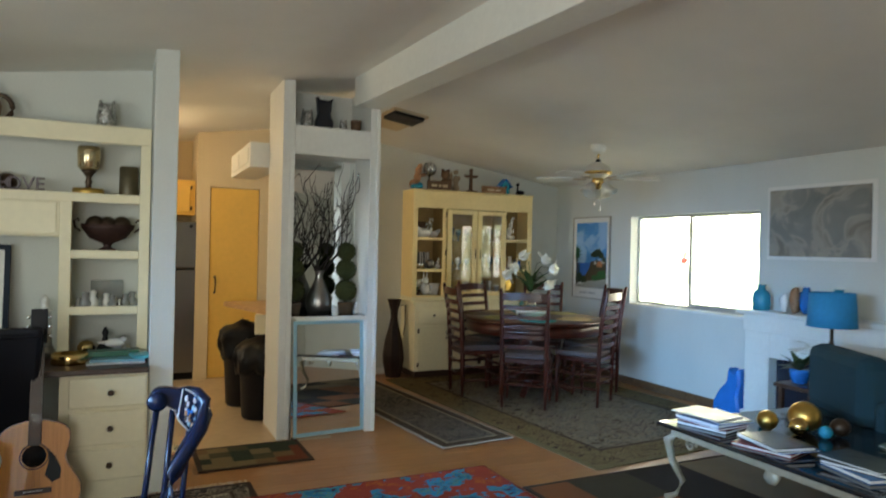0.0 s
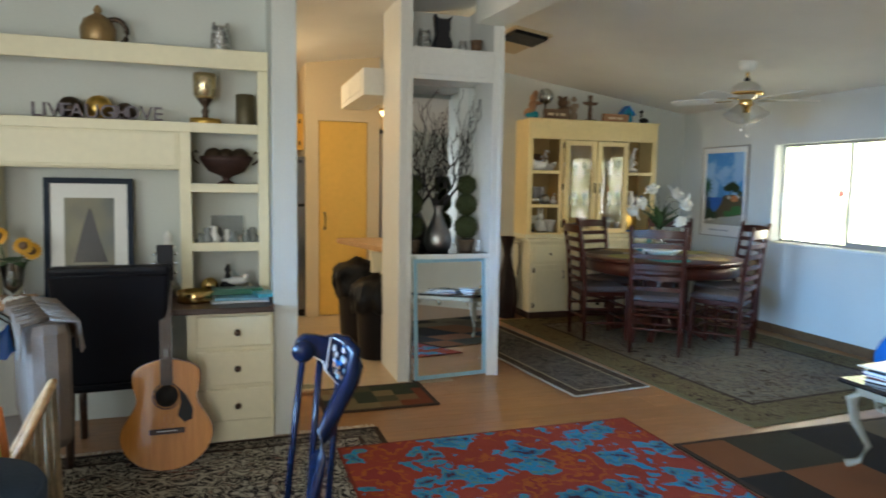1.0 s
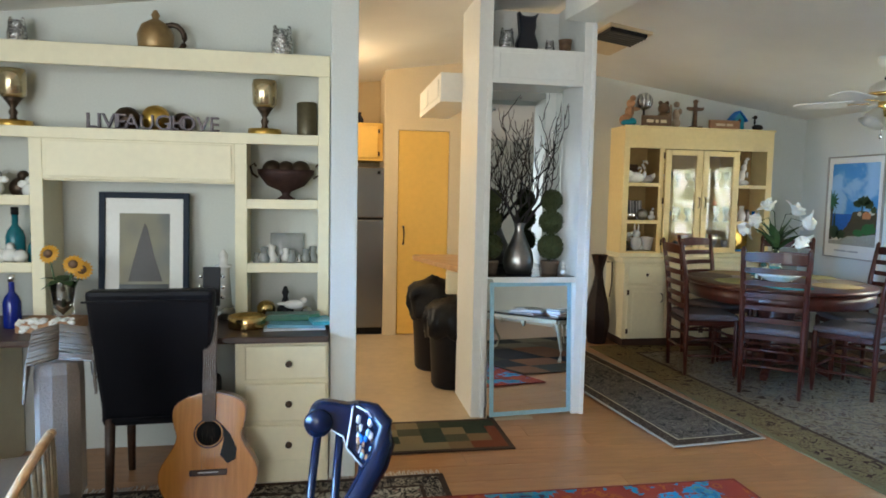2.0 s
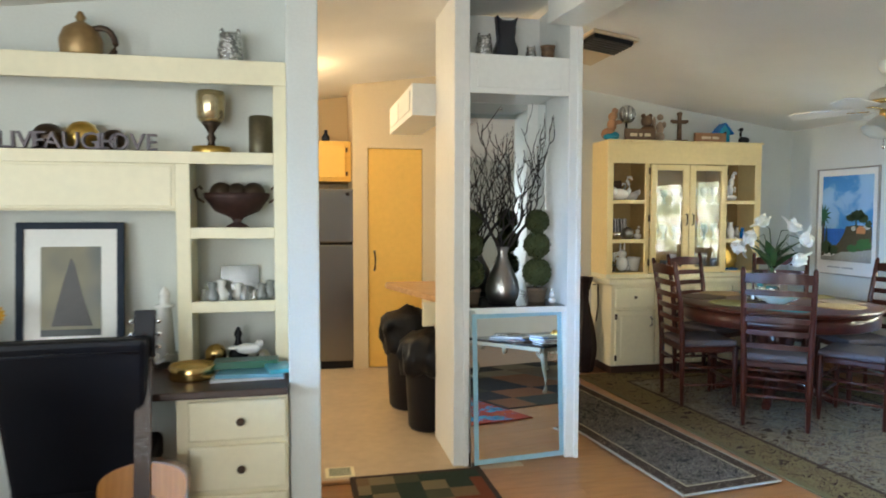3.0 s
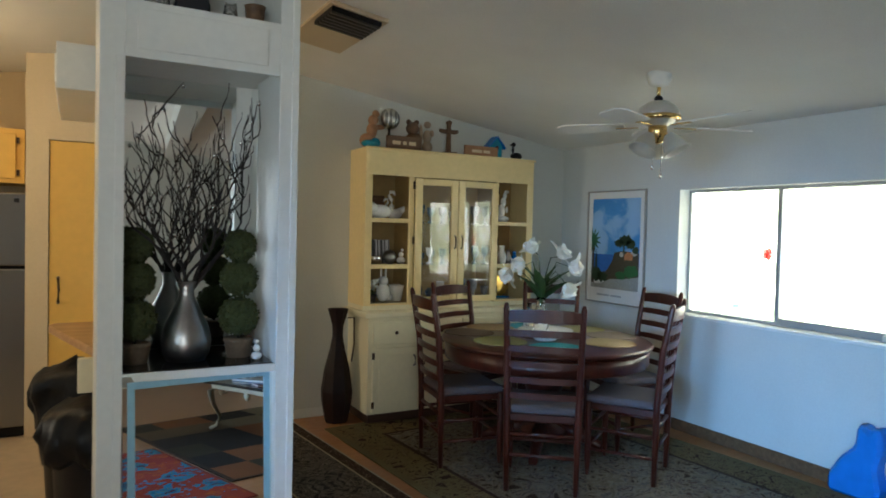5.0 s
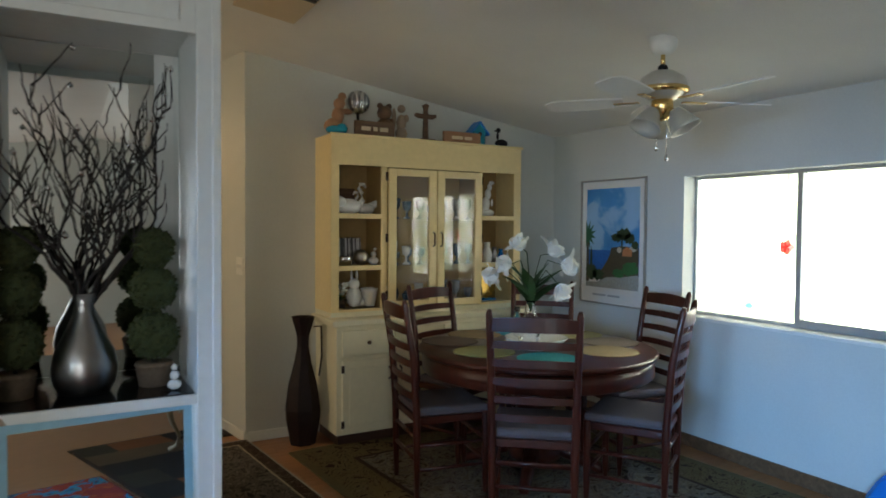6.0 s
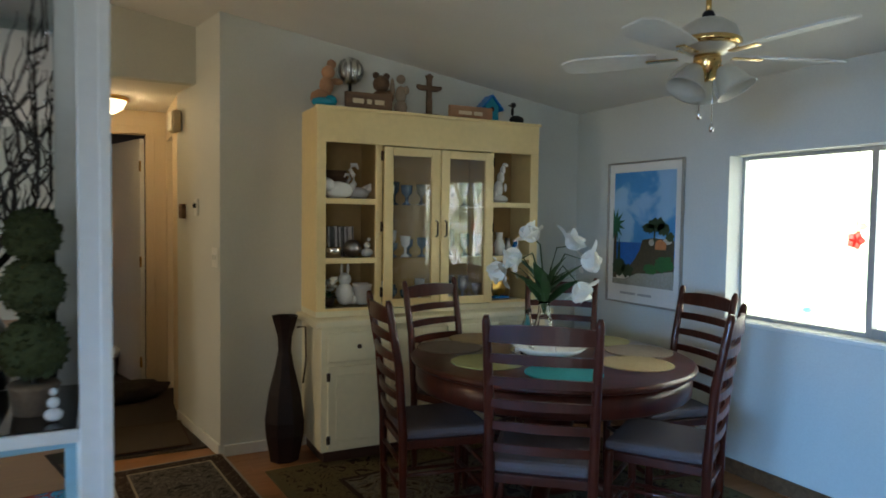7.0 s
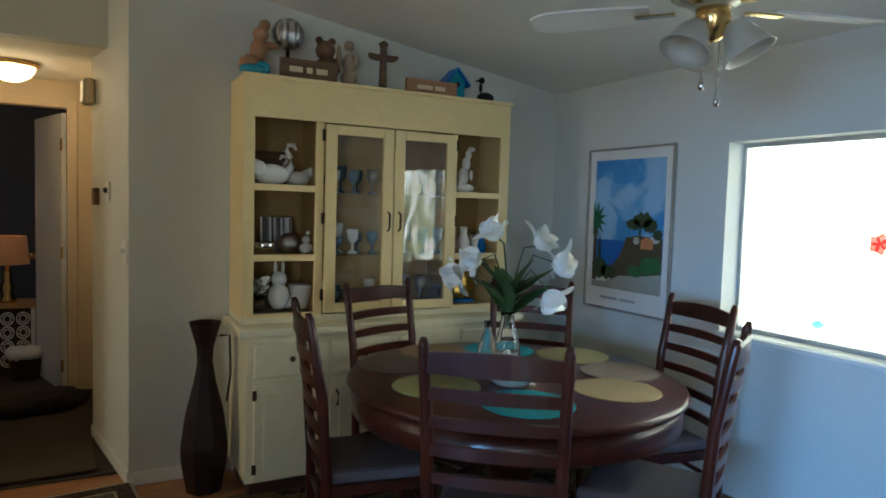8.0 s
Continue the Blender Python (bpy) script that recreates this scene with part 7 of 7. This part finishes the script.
for k in range(150):
    u = rnd.uniform(-0.28, 0.28)
    z0 = 0.905 - rnd.uniform(0, 0.01)
    y0 = 0.36 if k % 2 else 0.185
    bm_tube([(u, 0.27, z0 + 0.008), (u + rnd.uniform(-0.01, 0.01), y0, z0 - 0.01), (u + rnd.uniform(-0.02, 0.02), y0 + (0.01 if k % 2 else -0.01), z0 - rnd.uniform(0.06, 0.13))], 0.004, 4, bm=bm)
tagged(part("fringe", bm, mat("taupe_yarn", (0.17, 0.13, 0.10), 0.95, vary=0.3), sc_, "taupe yarn fringe"), kind="stuff")

cr_ = thing("wicker_basket", pose(-1.15, 3.02, 0, 0, 0, 8), "tan woven basket with wooden rim", "basket")
WICK = mat("tan_wicker", (0.22, 0.155, 0.085), 0.8, vary=0.3, grain=50, bump=0.8)
for k in range(40):
    a = 2 * math.pi * k / 40
    c_, s_ = math.cos(a), math.sin(a)
    part("stake", bm_tube([(0.10 * c_, 0.15 * s_, 0.0), (0.10 * c_ + 0.010 * math.sin(k * 3), 0.16 * s_, 0.3), (0.09 * c_, 0.16 * s_, 0.56 + 0.17 * c_)], 0.008, 5), WICK, cr_)
part("rim", bm_tube([(0.09 * math.cos(k / 32 * 6.2832), 0.16 * math.sin(k / 32 * 6.2832), 0.57 + 0.17 * math.cos(k / 32 * 6.2832)) for k in range(33)], 0.013, 8), OAK, cr_)
part("lining", bm_lathe([(0, 0.01), (0.085, 0.01), (0.085, 0.3), (0.08, 0.38), (0, 0.36)], 28), LINEN, cr_)
for k, (x, y, h, c_) in enumerate(((-0.03, -0.06, 0.70, (0.62, 0.16, 0.03)), (-0.045, -0.09, 0.66, (0.55, 0.55, 0.05)), (-0.06, 0.02, 0.58, (0.6, 0.58, 0.5)))):
    part("rolled_paper", bm_tube([(x, y, 0.40), (x - 0.02, y - 0.01, h)], [0.02, 0.012], 10), mat("bright_paper", c_, 0.6, vary=0.2), cr_)


# ---- kitchen details ----
kc = thing("round_mirror", pose(-0.30, 8.10, 2.1075), "round dark-rimmed convex mirror standing on the cabinet", "mirror")
part("rim", bm_tube([(0.165 * math.cos(k / 40 * 6.2832), 0, 0.195 + 0.165 * math.sin(k / 40 * 6.2832)) for k in range(41)], 0.03, 12), BLACK, kc)
part("glass", bm_lathe([(0, 0.03), (0.08, 0.022), (0.145, 0.0), (0, -0.004)], 32), MIRROR, kc).matrix_local = pose(0, -0.004, 0.195, 90)
vessel("bottle_vase", [(0, 0), (0.035, 0), (0.04, 0.05), (0.015, 0.09), (0.018, 0.12), (0, 0.12)], NAVY, 0.0, 8.0, 2.1075, "small dark blue vase on the cabinet", "vase")
vessel("bottle_vase", [(0, 0), (0.05, 0), (0.06, 0.05), (0.03, 0.09), (0, 0.1)], BRONZE, -0.42, 7.98, 2.1075, "small brown pot on the cabinet", "vase")
kl = thing("ceiling_light", pose(-0.40, 6.75, ceil_z(-0.40), 0, -math.degrees(math.atan(FALL_W)), 0), "square frosted kitchen ceiling light, lit", "ceiling light")
part("diffuser", bm_box(-0.15, -0.14, -0.05, 0.15, 0.14, -0.004, 0.012), glow("lit_diffuser", (1.0, 0.86, 0.6), 4.0), kl)
part("frame", bm_box(-0.16, -0.15, -0.012, 0.16, 0.15, 0.004, 0.003), TRIM, kl)


# ---- hallway and bedroom ----
hl = thing("ceiling_light", pose(1.36, 8.70, 2.30), "frosted glass dome ceiling light with brass rim, lit", "ceiling light")
part("rim", bm_lathe([(0.14, -0.03), (0.15, -0.022), (0.15, -0.001), (0.0, -0.001)], 36), BRASS, hl)
part("dome", bm_lathe([(0.0, -0.125), (0.05, -0.118), (0.10, -0.088), (0.125, -0.05), (0.13, -0.03)], 36), glow("lit_dome", (1.0, 0.80, 0.46), 5.0), hl)
bd = thing("door_2", pose(1.640, 9.41, 0.005, 0, 0, 107), "white bedroom door standing open", "door", kind="structure")
part("leaf", bm_box(0, 0, 0, 0.70, 0.035, 2.08, 0.003), TRIM, bd)
part("knob", bm_ball(0.028, (0.64, 0.075, 0.98), sub=2), BRASS, bd)
for z in (0.2, 1.05, 1.85):
    part("hinge", bm_box(-0.012, 0.030, z - 0.045, 0.012, 0.042, z + 0.045, 0.002), BRASS, bd)
for nm, b in (("door_trim", (1.645, 9.285, 0, 1.71, 9.30, 2.17)), ("door_trim_top", (1.0, 9.285, 2.11, 1.645, 9.30, 2.17))):
    struct(nm, bm_box(*b, 0.003), TAN, "tan door casing", "trim")
ds = thing("door_3", pose(1.86, 8.735, 0.005), "white side door in the hallway, closed", "door", kind="structure")
part("leaf", bm_box(0, 0, 0, 0.035, 0.49, 2.04, 0.003), TAN, ds)
ch = thing("door_chime", pose(1.806, 8.24, 2.02, 0, 0, 9.8), "beige door chime box on the hallway wall", "chime")
part("box", bm_box(-0.055, -0.06, 0, -0.001, 0.06, 0.15, 0.012), TAN, ch)
part("cover", bm_box(-0.065, -0.045, 0.01, -0.055, 0.045, 0.14, 0.004), CREAM2, ch)
th = thing("thermostat", pose(1.828, 8.13, 1.43, 0, 0, 9.8), "small brown thermostat on the hallway wall", "thermostat")
part("box", bm_box(-0.03, -0.04, 0, -0.001, 0.04, 0.10, 0.005), BROWNWOOD, th)
th = thing("wall_sensor", pose(1.878, 7.84, 1.45, 0, 0, 9.8), "white wall sensor with black dot", "sensor")
part("plate", bm_box(-0.015, -0.03, 0, -0.001, 0.03, 0.11, 0.004), TRIM, th)
part("eye", bm_ball(0.016, (-0.018, 0, 0.065), sub=2), BLACK, th)
sw = thing("light_switch", pose(1.938, 7.49, 1.14, 0, 0, 9.8), "white double light switch plate", "switch")
part("plate", bm_box(-0.006, -0.055, 0, -0.001, 0.055, 0.12, 0.002), TRIM, sw)
for y in (-0.023, 0.023):
    part("toggle", bm_box(-0.016, y - 0.006, 0.05, -0.006, y + 0.006, 0.075, 0.002), TRIM, sw)
bm = bm_ball(0.16, (0, 0, 0.06), (2.3, 0.9, 0.55), rough=0.35, seed=3)
for v_ in bm.verts:
    v_.co.z = max(0.0, v_.co.z)
solid("rumpled_blanket", bm, mat("dark_blanket", (0.03, 0.024, 0.02), 0.95, vary=0.4, grain=40, bump=0.8), "heap of dark blanket on the hallway floor", "blanket", pose(1.42, 8.95, 0.003, 0, 0, 8))
ns = thing("nightstand", pose(1.20, 10.28, 0.0025), "white fretwork nightstand beside the bed", "nightstand")
part("top", bm_box(-0.2, -0.2, 0.55, 0.2, 0.2, 0.58, 0.005), OAK, ns)
for sx in (-1, 1):
    for sy in (-1, 1):
        part("leg", bm_box(sx * 0.18 - 0.015, sy * 0.18 - 0.015, 0, sx * 0.18 + 0.015, sy * 0.18 + 0.015, 0.55, 0.003), TRIM, ns)
part("back_board", bm_box(-0.165, -0.10, 0.06, 0.165, -0.09, 0.54), DARKW, ns)
bm = bmesh.new()
for i in range(3):
    for j in range(4):
        for q in range(2):
            bm_tube([(-0.11 + 0.11 * i + (0.045 - 0.02 * q) * math.cos(k / 14 * 6.2832), -0.185, 0.12 + 0.115 * j + (0.05 - 0.02 * q) * math.sin(k / 14 * 6.2832)) for k in range(15)], 0.006, 5, bm=bm)
tagged(part("fretwork", bm, TRIM, ns, "white pierced scroll panel"), kind="stuff")
bl = thing("table_lamp", pose(1.19, 10.26, 0.583), "silver gourd lamp with tan shade, lit", "lamp")
part("base", bm_lathe([(0, 0), (0.06, 0), (0.065, 0.02), (0.04, 0.07), (0.055, 0.13), (0.03, 0.19), (0.04, 0.24), (0.015, 0.28), (0.012, 0.33), (0, 0.33)], 24), BRASS, bl)
part("shade", bm_lathe([(0.16, 0.32), (0.14, 0.55), (0.136, 0.55), (0.156, 0.32)], 32), glow("lit_tan_shade", (0.36, 0.16, 0.065), 0.22), bl, "tan fabric shade")
wb_ = thing("waste_basket", pose(1.33, 9.95, 0.0025), "dark basket with white bag liner", "basket")
part("basket", bm_lathe([(0.10, 0), (0.12, 0.22), (0.125, 0.23), (0, 0.22)], 20), DARKW, wb_)
bm = bm_lathe([(0.118, 0.17), (0.135, 0.21), (0.128, 0.245), (0.06, 0.25)], 28)
for v_ in bm.verts:
    v_.co.z += 0.02 * noise.noise(v_.co * 25)
part("liner", bm, PAPER, wb_)
hp = thing("framed_picture", pose(0.72, 11.395, 1.15), "tall orange-brown picture on the bedroom wall", "picture")
frame_bars(hp, 0.36, 0.80, 0.03, 0.025, DARKW)
panel("print", -0.15, 0.03, 0.15, 0.77, -0.005, ink("orange_print", (0.40, 0.14, 0.05)), hp)


# ---- floor pieces ----
def plank_floor():
    w, l, gap, top = 0.19, 1.21, 0.0013, -0.0012
    full = mesh_of("plank", bm_box(-l / 2, -w / 2 + gap / 2, -0.0108, l / 2 - gap, w / 2 - gap / 2, 0.0, 0.0010), LAMINATE)
    rest = bmesh.new()
    row, y = 0, SOUTH
    while y < NORTH - 0.01:
        x = WEST - 0.37 * l * (row % 3)
        while x < EAST:
            x0, x1 = max(x, WEST), min(x + l, EAST)
            y1 = min(y + w, NORTH)
            near = x1 - x0 > l - 0.01 and y1 - y > w - 0.01 and -1.9 < x0 and x1 < 3.4 and 1.9 < y and not (y > 4.9 and x0 < 0.62 or y > 7.3)
            hidden = y > 4.9 and x1 < 0.60
            if near:
                ob = new("plank", full)
                ob.parent = floor
                ob.location = ((x0 + x1) / 2, (y + y1) / 2, top)
            elif x1 - x0 > 0.01 and not hidden:
                xa, xb = x0, x1 - gap
                if y > 4.9 and xa < 0.60:
                    xa = 0.60
                if xb - xa > 0.02:
                    bm_box(xa, y + gap / 2, -0.012, xb, y1 - gap / 2, top, bm=rest)
            x += l
        y += w
        row += 1
    tagged(part("far_planks", rest, LAMINATE, floor), kind="stuff")


for m_, lo, hi in ((LAMINATE, 0.93, 1.07),):
    nt = m_.node_tree
    b_ = nt.nodes["Principled BSDF"]
    src = b_.inputs["Base Color"].links[0].from_socket
    oi, mr, sc2 = nt.nodes.new("ShaderNodeObjectInfo"), nt.nodes.new("ShaderNodeMapRange"), nt.nodes.new("ShaderNodeVectorMath")
    mr.inputs[3].default_value, mr.inputs[4].default_value = lo, hi
    sc2.operation = "SCALE"
    nt.links.new(oi.outputs["Random"], mr.inputs[0])
    nt.links.new(src, sc2.inputs[0])
    nt.links.new(mr.outputs[0], sc2.inputs["Scale"])
    nt.links.new(sc2.outputs[0], b_.inputs["Base Color"])
plank_floor()

fr = thing("floor_register", pose(-0.02, 5.21, 0.0012), "pale metal floor vent register in the kitchen", "vent")
part("frame", bm_box(-0.10, -0.07, 0, 0.06, 0.07, 0.004, 0.001), CREAM2, fr)
for k in range(6):
    part("slat", bm_box(-0.08, -0.052 + k * 0.019, 0.004, 0.04, -0.042 + k * 0.019, 0.006), mat("sage_metal", (0.22, 0.24, 0.17), 0.5) if k == 0 else bpy.data.materials["sage_metal"], fr)
